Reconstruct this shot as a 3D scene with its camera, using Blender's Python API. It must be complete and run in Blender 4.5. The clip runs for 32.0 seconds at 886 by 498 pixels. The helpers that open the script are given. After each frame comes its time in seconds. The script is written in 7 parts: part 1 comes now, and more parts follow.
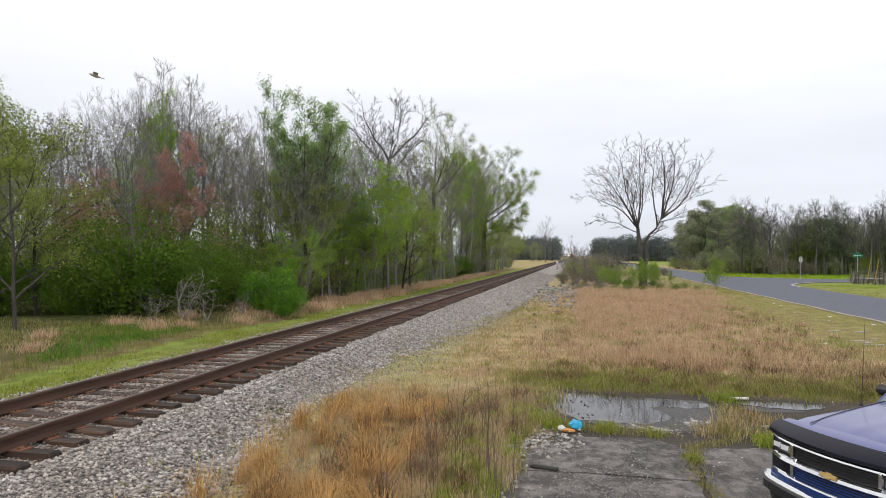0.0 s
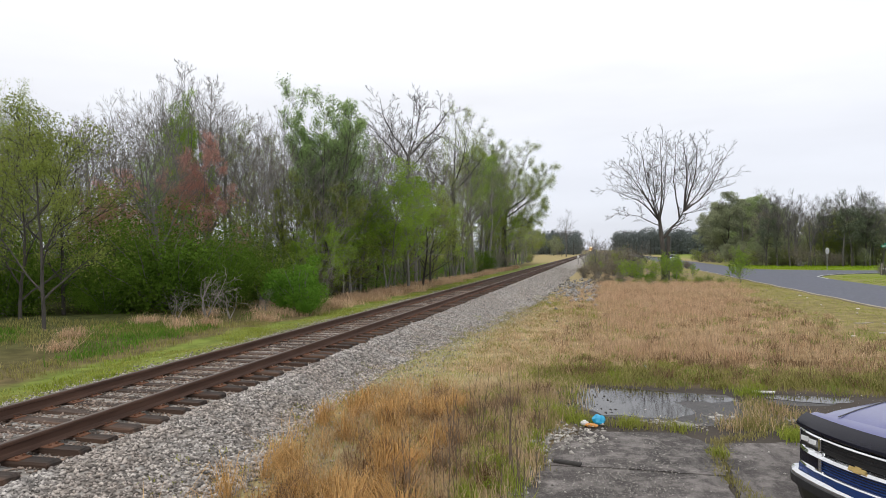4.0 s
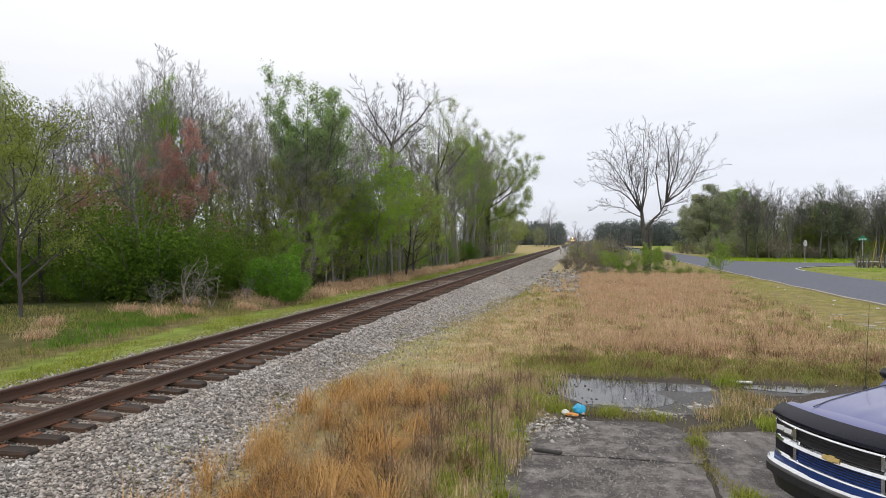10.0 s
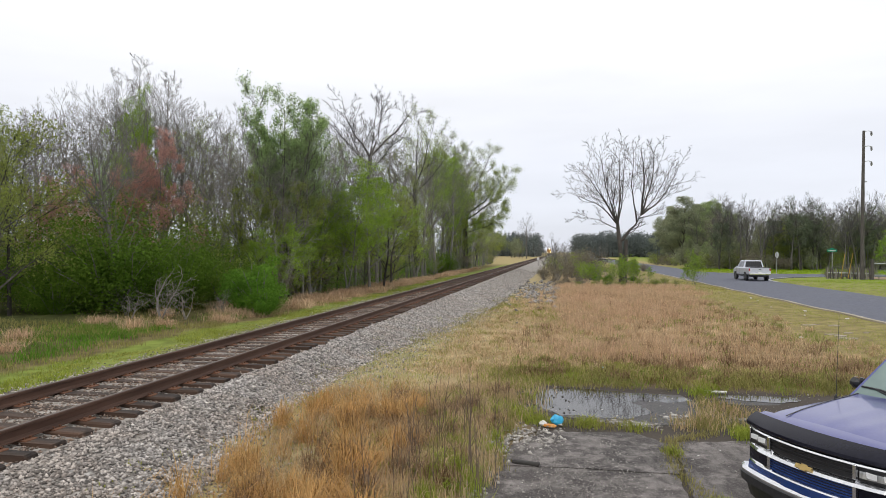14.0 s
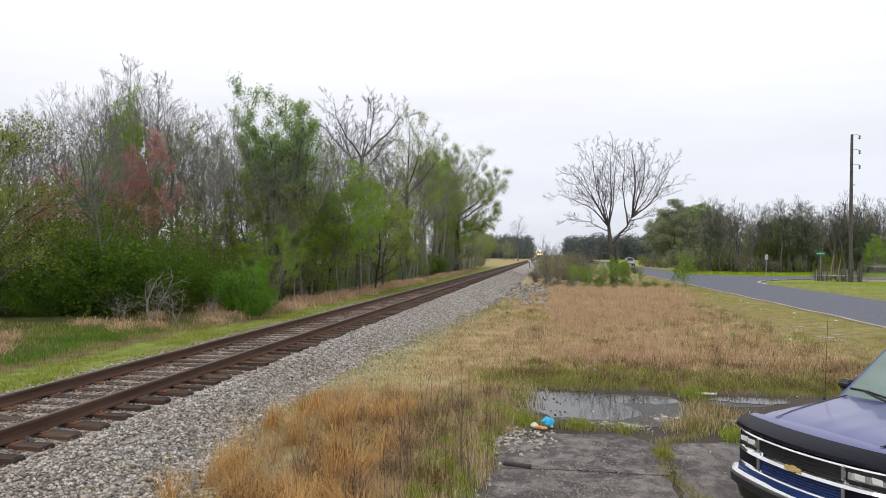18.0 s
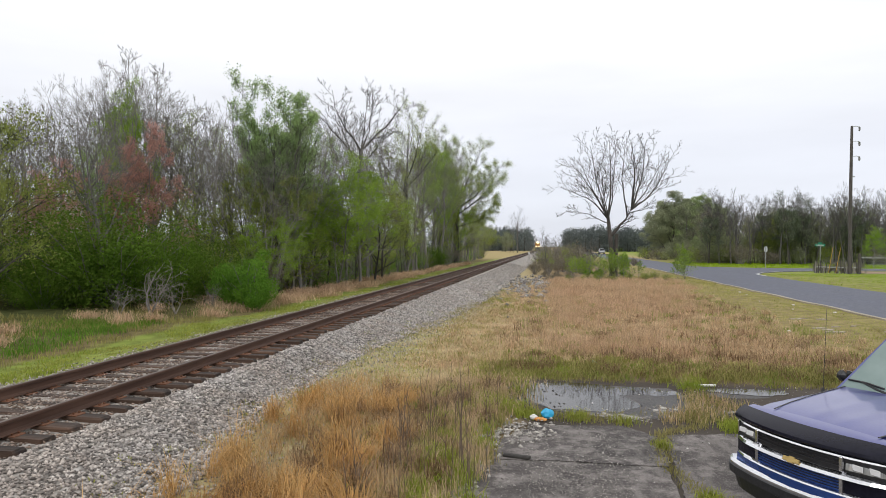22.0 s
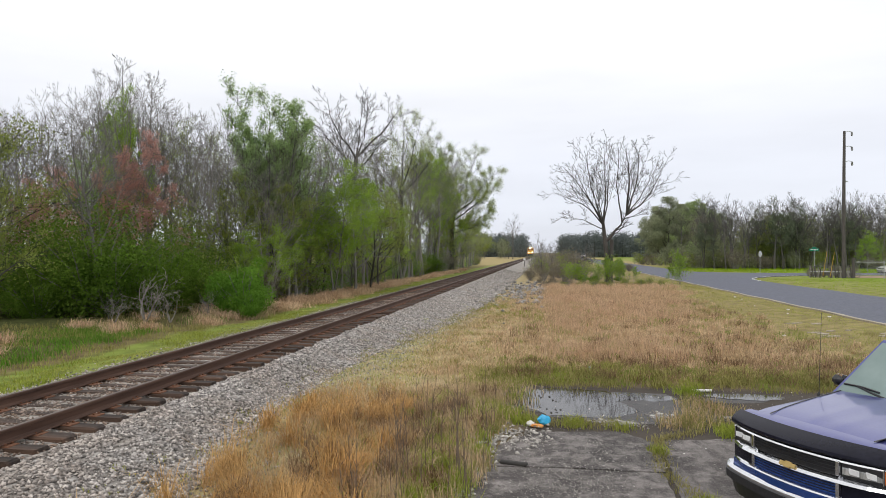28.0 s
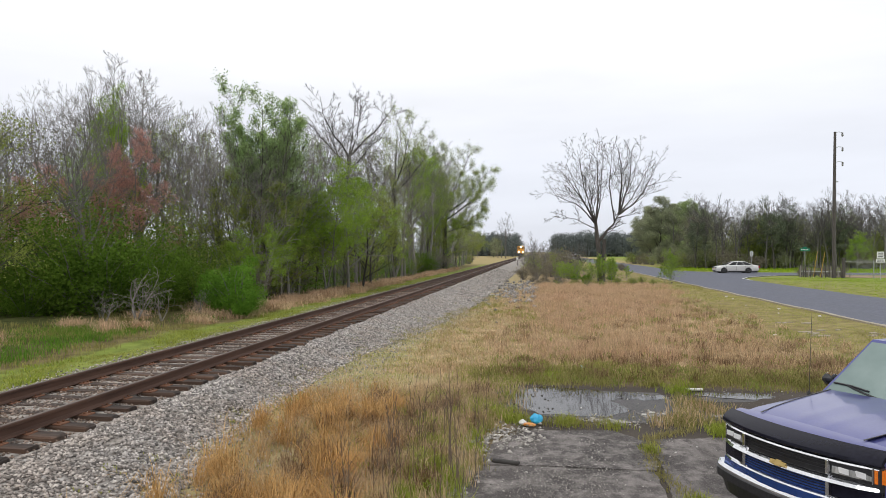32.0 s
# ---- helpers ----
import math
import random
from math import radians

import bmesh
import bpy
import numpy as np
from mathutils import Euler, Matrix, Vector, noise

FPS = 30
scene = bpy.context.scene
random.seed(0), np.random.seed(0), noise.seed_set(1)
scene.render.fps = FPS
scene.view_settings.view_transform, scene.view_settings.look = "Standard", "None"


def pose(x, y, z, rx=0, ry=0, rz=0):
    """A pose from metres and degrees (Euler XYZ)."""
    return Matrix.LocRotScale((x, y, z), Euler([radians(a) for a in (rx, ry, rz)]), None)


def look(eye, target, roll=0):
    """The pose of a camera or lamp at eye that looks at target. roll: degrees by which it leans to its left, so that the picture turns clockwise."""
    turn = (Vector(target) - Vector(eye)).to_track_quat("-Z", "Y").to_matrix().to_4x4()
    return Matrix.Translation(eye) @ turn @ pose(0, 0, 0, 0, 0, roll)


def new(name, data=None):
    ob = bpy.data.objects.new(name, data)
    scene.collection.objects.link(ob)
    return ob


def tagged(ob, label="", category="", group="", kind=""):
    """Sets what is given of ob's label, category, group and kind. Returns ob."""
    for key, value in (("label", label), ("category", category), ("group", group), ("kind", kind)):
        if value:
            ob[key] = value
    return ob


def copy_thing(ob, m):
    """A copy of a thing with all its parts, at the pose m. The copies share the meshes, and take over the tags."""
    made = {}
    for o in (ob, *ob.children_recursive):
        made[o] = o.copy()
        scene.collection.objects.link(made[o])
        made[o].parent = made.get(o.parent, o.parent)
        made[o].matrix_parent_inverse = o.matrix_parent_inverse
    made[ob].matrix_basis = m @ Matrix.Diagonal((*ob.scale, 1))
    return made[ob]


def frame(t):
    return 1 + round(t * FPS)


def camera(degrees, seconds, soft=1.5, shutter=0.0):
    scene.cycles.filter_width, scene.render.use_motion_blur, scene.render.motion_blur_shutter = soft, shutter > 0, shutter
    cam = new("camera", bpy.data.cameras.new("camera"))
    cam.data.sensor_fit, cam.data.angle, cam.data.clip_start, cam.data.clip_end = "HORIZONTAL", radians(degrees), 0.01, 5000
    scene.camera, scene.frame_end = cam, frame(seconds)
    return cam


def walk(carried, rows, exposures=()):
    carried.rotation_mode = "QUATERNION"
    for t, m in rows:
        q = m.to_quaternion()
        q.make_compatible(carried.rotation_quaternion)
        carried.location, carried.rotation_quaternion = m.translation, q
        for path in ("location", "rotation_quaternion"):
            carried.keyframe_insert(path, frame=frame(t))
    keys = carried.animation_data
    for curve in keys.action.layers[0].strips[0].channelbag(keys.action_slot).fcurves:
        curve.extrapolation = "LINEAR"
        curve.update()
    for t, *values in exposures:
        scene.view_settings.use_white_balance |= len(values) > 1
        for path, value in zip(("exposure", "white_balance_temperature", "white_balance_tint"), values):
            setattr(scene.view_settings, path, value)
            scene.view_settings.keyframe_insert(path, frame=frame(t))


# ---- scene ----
EYE_Z = 2.75
# seconds, yaw, pitch, roll in degrees; the eye stays at one spot
PATH = [
    (0, 11.61, 0.52, -0.36), (0.5, 11.45, 0.43, -0.25), (1, 11.53, 0.95, -0.51), (1.5, 11.86, 1.15, -0.28), (2, 12.28, 1.33, -0.42),
    (2.5, 13.23, 1.47, -0.18), (3, 13.92, 1.71, -0.01), (3.5, 13.31, 0.71, 0.32), (5.5, 13.70, -0.29, 0.13), (6, 13.57, -0.13, 0.07),
    (6.5, 12.83, -1.02, 0.74), (7, 13.06, -0.73, 0.71), (7.5, 13.11, -0.92, 0.23), (8, 12.94, -0.57, 0.11), (8.5, 12.46, -0.02, -0.15),
    (9, 12.04, -0.18, -0.01), (9.5, 12.05, -0.30, -0.11), (10, 11.92, -0.74, -0.08), (10.5, 11.90, -0.42, 0.08), (11, 11.53, -0.23, -0.34),
    (11.5, 11.31, -0.47, -0.31), (12, 11.27, -0.48, -0.06), (12.5, 11.24, 0.12, -0.13), (13, 9.86, 0.13, -0.10), (13.5, 10.40, 0.31, -0.24),
    (14, 9.99, 0.25, -0.12), (14.5, 9.68, 0.16, 0.04), (16.5, 8.96, 0.24, -0.36), (17, 9.28, 0.13, -0.26), (17.5, 9.07, 0.36, -0.17),
    (18, 9.26, 0.43, -0.20), (18.5, 9.10, 0.09, -0.03), (19, 8.91, 0.14, 0.14), (19.5, 9.01, 0.38, 0.08), (20, 8.83, 0.99, -0.05),
    (20.5, 9.00, 0.57, -0.09), (21, 9.10, 0.51, -0.19), (21.5, 8.70, -0.39, 0.02), (22, 9.21, -0.24, -0.13), (22.5, 9.16, -0.20, -0.18),
    (23, 8.58, -0.38, -0.00), (23.5, 8.95, -0.42, 0.11), (24, 8.94, -0.31, 0.13), (24.5, 8.98, -0.17, 0.14), (25, 8.97, -0.43, 0.18),
    (25.5, 9.02, -0.07, 0.19), (27.5, 8.99, 0.06, 0.15), (28, 8.82, 0.34, 0.19), (28.5, 8.46, 0.37, 0.18), (29, 8.18, 0.20, 0.23),
    (29.5, 7.97, 0.25, 0.23), (30, 8.20, 0.32, 0.05), (30.5, 8.00, 0.37, 0.28), (31, 8.34, 0.36, 0.14), (31.5, 8.23, 0.21, 0.12),
    (32, 8.20, 0.25, 0.06),
]

cam = camera(68.0, 32.0, soft=0.9)
walk(cam, [(t, pose(0, 0, EYE_Z, 90 + p, r, y)) for t, y, p, r in PATH])

# ---- light: a bright overcast sky ----
world = bpy.data.worlds.new("overcast_sky")
scene.world = world
world.use_nodes = True
wn, wl = world.node_tree.nodes, world.node_tree.links
SUN_EL, SUN_ROT = radians(48), radians(200)
sky = wn.new("ShaderNodeTexSky")
sky.sky_type, sky.sun_disc, sky.sun_elevation, sky.sun_rotation = "NISHITA", False, SUN_EL, SUN_ROT
sky_dim = wn.new("ShaderNodeVectorMath")
sky_dim.operation = "SCALE"
sky_dim.inputs["Scale"].default_value = 0.09
wl.new(sky.outputs[0], sky_dim.inputs[0])
wtc = wn.new("ShaderNodeTexCoord")
wsep = wn.new("ShaderNodeSeparateXYZ")
wl.new(wtc.outputs["Generated"], wsep.inputs[0])
wramp = wn.new("ShaderNodeValToRGB")
wramp.color_ramp.elements[0].position, wramp.color_ramp.elements[0].color = 0.0, (0.80, 0.83, 0.93, 1)
wramp.color_ramp.elements[1].position, wramp.color_ramp.elements[1].color = 0.33, (1.16, 1.16, 1.17, 1)
e = wramp.color_ramp.elements.new(0.14)
e.color = (0.92, 0.94, 1.02, 1)
wl.new(wsep.outputs["Z"], wramp.inputs[0])
wmap = wn.new("ShaderNodeMapping")
wmap.inputs["Scale"].default_value = (1.2, 1.2, 6.0)
wl.new(wtc.outputs["Generated"], wmap.inputs[0])
wnoise = wn.new("ShaderNodeTexNoise")
wnoise.inputs["Scale"].default_value, wnoise.inputs["Detail"].default_value = 1.6, 5
wl.new(wmap.outputs[0], wnoise.inputs["Vector"])
wcl = wn.new("ShaderNodeMapRange")
wcl.inputs[1].default_value, wcl.inputs[2].default_value = 0.3, 0.7
wcl.inputs[3].default_value, wcl.inputs[4].default_value = 0.93, 1.09
wl.new(wnoise.outputs[0], wcl.inputs[0])
wmul = wn.new("ShaderNodeVectorMath")
wmul.operation = "SCALE"
wl.new(wramp.outputs[0], wmul.inputs[0])
wl.new(wcl.outputs[0], wmul.inputs["Scale"])
wmix = wn.new("ShaderNodeMix")
wmix.data_type = "RGBA"
wmix.inputs[0].default_value = 0.9
wl.new(sky_dim.outputs[0], wmix.inputs[6])
wl.new(wmul.outputs[0], wmix.inputs[7])
wbg = wn["Background"]
wl.new(wmix.outputs[2], wbg.inputs[0])
wbg.inputs[1].default_value = 1.0
sun = new("sun", bpy.data.lights.new("sun", "SUN"))
sun.data.energy, sun.data.angle, sun.data.color = 0.8, radians(25), (1.0, 0.97, 0.93)
sun.matrix_world = look((0, 0, 40), (0 - 40 * math.sin(SUN_ROT), 0 - 40 * math.cos(SUN_ROT), 40 - 40 * math.tan(SUN_EL)))


# ---- materials ----
def material(name, c1, c2, scale=8.0, rough=0.8, metal=0.0, bump=0.15, big=0.6, c3=None, island=0.0, objrand=0.0, stretch=(1, 1, 1), bscale=None, emit=None, strength=0.0, alpha=None, spec=None, world_space=False):
    """Two noises mix c1 and c2 (and c3 in larger patches), with relief; island or objrand varies the lightness from piece to piece."""
    m = bpy.data.materials.new(name)
    m.use_nodes = True
    n, l = m.node_tree.nodes, m.node_tree.links
    b = n["Principled BSDF"]
    b.inputs["Roughness"].default_value, b.inputs["Metallic"].default_value = rough, metal
    if spec is not None:
        b.inputs["Specular IOR Level"].default_value = spec
    tc = n.new("ShaderNodeNewGeometry") if world_space else n.new("ShaderNodeTexCoord")
    src = tc.outputs["Position"] if world_space else tc.outputs["Object"]
    mp = n.new("ShaderNodeMapping")
    mp.inputs["Scale"].default_value = stretch
    l.new(src, mp.inputs[0])
    fine = n.new("ShaderNodeTexNoise")
    fine.inputs["Scale"].default_value, fine.inputs["Detail"].default_value = scale, 6
    l.new(mp.outputs[0], fine.inputs["Vector"])
    coarse = n.new("ShaderNodeTexNoise")
    coarse.inputs["Scale"].default_value, coarse.inputs["Detail"].default_value = scale * 0.12, 3
    l.new(mp.outputs[0], coarse.inputs["Vector"])
    r1 = n.new("ShaderNodeMapRange")
    r1.inputs[1].default_value, r1.inputs[2].default_value = 0.35, 0.65
    l.new(fine.outputs[0], r1.inputs[0])
    mx = n.new("ShaderNodeMix")
    mx.data_type = "RGBA"
    mx.inputs[6].default_value, mx.inputs[7].default_value = (*c1, 1), (*c2, 1)
    l.new(r1.outputs[0], mx.inputs[0])
    col = mx.outputs[2]
    r2 = n.new("ShaderNodeMapRange")
    r2.inputs[1].default_value, r2.inputs[2].default_value, r2.inputs[4].default_value = 0.42, 0.62, big
    l.new(coarse.outputs[0], r2.inputs[0])
    mx2 = n.new("ShaderNodeMix")
    mx2.data_type = "RGBA"
    mx2.inputs[7].default_value = (*(c3 or [(a + q) * 0.42 for a, q in zip(c1, c2)]), 1)
    l.new(r2.outputs[0], mx2.inputs[0])
    l.new(col, mx2.inputs[6])
    col = mx2.outputs[2]
    if island or objrand:
        rnd = n.new("ShaderNodeObjectInfo").outputs["Random"] if objrand else n.new("ShaderNodeNewGeometry").outputs["Random Per Island"]
        amt = island or objrand
        rr = n.new("ShaderNodeMapRange")
        rr.inputs[3].default_value, rr.inputs[4].default_value = 1 - amt, 1 + amt
        l.new(rnd, rr.inputs[0])
        sc = n.new("ShaderNodeVectorMath")
        sc.operation = "SCALE"
        l.new(col, sc.inputs[0])
        l.new(rr.outputs[0], sc.inputs["Scale"])
        col = sc.outputs[0]
    l.new(col, b.inputs["Base Color"])
    if bump:
        bp = n.new("ShaderNodeBump")
        bp.inputs["Strength"].default_value, bp.inputs["Distance"].default_value = bump, 0.03
        if bscale:
            bn = n.new("ShaderNodeTexNoise")
            bn.inputs["Scale"].default_value, bn.inputs["Detail"].default_value = bscale, 5
            l.new(mp.outputs[0], bn.inputs["Vector"])
            l.new(bn.outputs[0], bp.inputs["Height"])
        else:
            l.new(fine.outputs[0], bp.inputs["Height"])
        l.new(bp.outputs[0], b.inputs["Normal"])
    if emit:
        b.inputs["Emission Color"].default_value, b.inputs["Emission Strength"].default_value = (*emit, 1), strength
    return m


def leafy(name, c1, c2, c3, trans=0.5, island=0.3):
    """Thin leaves: colour from leaf to leaf, some light passing through."""
    m = material(name, c1, c2, 1.2, 0.75, bump=0, big=0.5, c3=c3, island=island, spec=0.04)
    n, l = m.node_tree.nodes, m.node_tree.links
    b, out = n["Principled BSDF"], n["Material Output"]
    tr = n.new("ShaderNodeBsdfTranslucent")
    l.new(b.inputs["Base Color"].links[0].from_socket, tr.inputs[0])
    ms = n.new("ShaderNodeMixShader")
    ms.inputs[0].default_value = trans
    l.new(b.outputs[0], ms.inputs[1])
    l.new(tr.outputs[0], ms.inputs[2])
    l.new(ms.outputs[0], out.inputs[0])
    return m


BARK_GREY = material("grey_bark", (0.14, 0.13, 0.12), (0.26, 0.245, 0.225), 6, 0.9, bump=0.4, stretch=(1, 1, 0.25), objrand=0.3)
BARK_FAR = material("dim_grey_bark", (0.085, 0.08, 0.075), (0.16, 0.15, 0.14), 6, 0.9, bump=0.3, stretch=(1, 1, 0.25), objrand=0.3)
BARK_DARK = material("dark_bark", (0.035, 0.031, 0.028), (0.085, 0.075, 0.066), 6, 0.9, bump=0.4, stretch=(1, 1, 0.25), objrand=0.3)
TWIG_GREY = material("grey_twigs", (0.15, 0.14, 0.13), (0.25, 0.235, 0.215), 3, 0.9, bump=0, objrand=0.25)
LEAF_DARK = leafy("deep_green_leaves", (0.075, 0.14, 0.018), (0.16, 0.265, 0.036), (0.105, 0.155, 0.028), 0.4)
LEAF_MID = leafy("green_leaves", (0.15, 0.22, 0.05), (0.26, 0.35, 0.09), (0.18, 0.25, 0.06))
LEAF_TALL = leafy("blue_green_leaves", (0.265, 0.38, 0.15), (0.40, 0.52, 0.225), (0.32, 0.42, 0.175), 0.65)
LEAF_LIGHT = leafy("fresh_green_leaves", (0.21, 0.33, 0.048), (0.34, 0.48, 0.08), (0.265, 0.36, 0.075), 0.62)
LEAF_BRIGHT = leafy("bright_green_leaves", (0.095, 0.205, 0.025), (0.17, 0.32, 0.042), (0.13, 0.225, 0.035))
LEAF_OLIVE = leafy("olive_leaves", (0.2, 0.26, 0.055), (0.33, 0.385, 0.095), (0.265, 0.265, 0.1), 0.62)
LEAF_PALE = leafy("pale_spring_leaves", (0.28, 0.35, 0.095), (0.40, 0.48, 0.145), (0.30, 0.345, 0.115), 0.6)
LEAF_RED = leafy("red_maple_buds", (0.47, 0.25, 0.205), (0.59, 0.345, 0.285), (0.49, 0.28, 0.21), 0.6)
# Greyed and lightened to stand in for air haze over the far wood.
LEAF_HAZE = leafy("grey_green_leaves", (0.24, 0.265, 0.165), (0.36, 0.395, 0.24), (0.28, 0.29, 0.195))
# Evergreen colour with distance haze blended in, paler than the leaf itself.
LEAF_SOFT = leafy("soft_green_leaves", (0.25, 0.33, 0.14), (0.38, 0.46, 0.205), (0.285, 0.34, 0.16))
LEAF_DUN = leafy("dun_spring_buds", (0.18, 0.16, 0.12), (0.28, 0.25, 0.185), (0.2, 0.19, 0.125))
LEAF_PINE = leafy("pine_needles", (0.1, 0.125, 0.085), (0.165, 0.195, 0.12), (0.13, 0.145, 0.1), 0.2)
STRAW_ORANGE = leafy("rust_coloured_dry_grass", (0.475, 0.265, 0.092), (0.648, 0.410, 0.173), (0.497, 0.367, 0.184), 0.3)
STRAW_TAN = leafy("tan_dry_grass", (0.50, 0.355, 0.21), (0.68, 0.52, 0.34), (0.50, 0.385, 0.225), 0.35)
STRAW_RED = leafy("reddish_dry_grass", (0.53, 0.35, 0.225), (0.67, 0.485, 0.33), (0.55, 0.42, 0.265), 0.35)
ISLE_GREEN = leafy("mown_green_grass", (0.19, 0.30, 0.014), (0.29, 0.41, 0.026), (0.25, 0.33, 0.024), 0.3, 0.18)
# Horizon leaves: the haze of distance is mixed into this blue-grey colour.
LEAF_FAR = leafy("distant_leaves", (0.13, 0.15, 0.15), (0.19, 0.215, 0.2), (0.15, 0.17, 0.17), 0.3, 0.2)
WEED_BROWN = leafy("dead_brown_weeds", (0.17, 0.105, 0.06), (0.3, 0.2, 0.12), (0.22, 0.15, 0.09), 0.2)
GRASS_GREEN = leafy("green_grass", (0.21, 0.27, 0.035), (0.33, 0.39, 0.065), (0.33, 0.32, 0.085), 0.3, 0.25)
VERGE_GREEN = leafy("golden_green_grass", (0.305, 0.31, 0.075), (0.42, 0.42, 0.125), (0.31, 0.35, 0.085), 0.35, 0.18)
GRASS_OLIVE = leafy("olive_grass", (0.248, 0.238, 0.070), (0.367, 0.335, 0.120), (0.324, 0.270, 0.140), 0.3, 0.25)


# ---- mesh helpers ----
def fast_mesh(name, v, f, smooth=False):
    """A mesh from arrays of corners and of triangles or quads."""
    v, f = np.asarray(v, np.float32), np.asarray(f, np.int32)
    me = bpy.data.meshes.new(name)
    me.vertices.add(len(v))
    me.vertices.foreach_set("co", v.ravel())
    k = f.shape[1]
    me.loops.add(len(f) * k)
    me.loops.foreach_set("vertex_index", f.ravel())
    me.polygons.add(len(f))
    me.polygons.foreach_set("loop_start", np.arange(0, len(f) * k, k, dtype=np.int32))
    me.polygons.foreach_set("loop_total", np.full(len(f), k, np.int32))
    if smooth:
        me.polygons.foreach_set("use_smooth", np.ones(len(f), bool))
    me.update(calc_edges=True)
    me.validate()
    return me


class Shape:
    """Corners and faces of one mesh, gathered piece by piece."""

    def __init__(self):
        self.v, self.f = [], []

    def add(self, vs, fs, m=None):
        o = len(self.v)
        self.v += [tuple(m @ Vector(p)) if m else tuple(p) for p in vs]
        self.f += [tuple(i + o for i in q) for q in fs]
        return self

    def box(self, c, s, bev=0.0, m=None):
        """A box with centre c and size s, its edges cut off by bev."""
        hx, hy, hz = s[0] / 2, s[1] / 2, s[2] / 2
        loc = Matrix.Translation(c) if m is None else m @ Matrix.Translation(c)
        if bev <= 0:
            vs = [(x * hx, y * hy, z * hz) for z in (-1, 1) for y in (-1, 1) for x in (-1, 1)]
            return self.add(vs, [(0, 2, 3, 1), (4, 5, 7, 6), (0, 1, 5, 4), (2, 6, 7, 3), (0, 4, 6, 2), (1, 3, 7, 5)], loc)
        bev = min(bev, hx * 0.9, hy * 0.9, hz * 0.9)
        vs, at = [], {}
        for sz in (-1, 1):
            for sy in (-1, 1):
                for sx in (-1, 1):
                    for ax in range(3):
                        p = [sx * (hx - bev), sy * (hy - bev), sz * (hz - bev)]
                        p[ax] = (sx * hx, sy * hy, sz * hz)[ax]
                        at[(sx, sy, sz, ax)] = len(vs)
                        vs.append(p)
        fs = []
        ring = [(-1, -1), (1, -1), (1, 1), (-1, 1)]
        for ax in range(3):
            for s0 in (-1, 1):
                q = []
                for a, b2 in ring:
                    k = [a, b2]
                    k.insert(ax, s0)
                    q.append(at[(*k, ax)])
                fs.append(tuple(q))
            o1, o2 = [x for x in range(3) if x != ax]
            for a in (-1, 1):
                for b2 in (-1, 1):
                    q = []
                    for s0, o in ((-1, o1), (-1, o2), (1, o2), (1, o1)):
                        k = [0, 0, 0]
                        k[ax], k[o1], k[o2] = s0, a, b2
                        q.append(at[(*k, o)])
                    fs.append(tuple(q))
        for sz in (-1, 1):
            for sy in (-1, 1):
                for sx in (-1, 1):
                    fs.append(tuple(at[(sx, sy, sz, ax)] for ax in range(3)))
        return self.add(vs, fs, loc)

    def tube(self, pts, radii, n=6, caps=True, m=None):
        pts = [Vector(p) for p in pts]
        radii = radii if isinstance(radii, (list, tuple)) else [radii] * len(pts)
        vs, fs = [], []
        for i, p in enumerate(pts):
            d = (pts[min(i + 1, len(pts) - 1)] - pts[max(i - 1, 0)]).normalized()
            a = d.orthogonal().normalized() if abs(d.z) < 0.95 else Vector((1, 0, 0))
            a = (Vector((0, 0, 1)).cross(d)).normalized() if abs(d.z) < 0.95 else a
            b2 = d.cross(a).normalized()
            for k in range(n):
                w = 2 * math.pi * k / n
                vs.append(p + (a * math.cos(w) + b2 * math.sin(w)) * radii[i])
        for i in range(len(pts) - 1):
            for k in range(n):
                fs.append((i * n + k, i * n + (k + 1) % n, (i + 1) * n + (k + 1) % n, (i + 1) * n + k))
        if caps:
            fs += [tuple(range(n - 1, -1, -1)), tuple((len(pts) - 1) * n + k for k in range(n))]
        return self.add(vs, fs, m)

    def loft(self, rings, m=None, caps=True, closed=True):
        """Skin over rings of equal count."""
        n, vs, fs = len(rings[0]), [p for r in rings for p in r], []
        for i in range(len(rings) - 1):
            for k in range(n if closed else n - 1):
                fs.append((i * n + k, i * n + (k + 1) % n, (i + 1) * n + (k + 1) % n, (i + 1) * n + k))
        if caps and closed:
            fs += [tuple(range(n - 1, -1, -1)), tuple((len(rings) - 1) * n + k for k in range(n))]
        return self.add(vs, fs, m)

    def lathe(self, profile, n=20, m=None):
        """Turned round z: profile of (radius, height)."""
        return self.loft([[(r * math.cos(2 * math.pi * k / n), r * math.sin(2 * math.pi * k / n), z) for k in range(n)] for r, z in profile], m)

    def plate(self, poly, thick, m=None):
        """A flat outline in xy with a thickness along z."""
        n = len(poly)
        vs = [(x, y, 0) for x, y in poly] + [(x, y, thick) for x, y in poly]
        fs = [tuple(range(n - 1, -1, -1)), tuple(range(n, 2 * n))] + [(k, (k + 1) % n, n + (k + 1) % n, n + k) for k in range(n)]
        return self.add(vs, fs, m)

    def mesh(self, name, smooth=False):
        me = bpy.data.meshes.new(name)
        me.from_pydata(self.v, [], self.f)
        if smooth:
            for p in me.polygons:
                p.use_smooth = True
            bm = bmesh.new()
            bm.from_mesh(me)
            for ed in bm.edges:
                ed.smooth = len(ed.link_faces) == 2 and ed.calc_face_angle(0) < radians(38)
            bmesh.ops.recalc_face_normals(bm, faces=bm.faces)
            bm.to_mesh(me)
            bm.free()
        me.update()
        return me


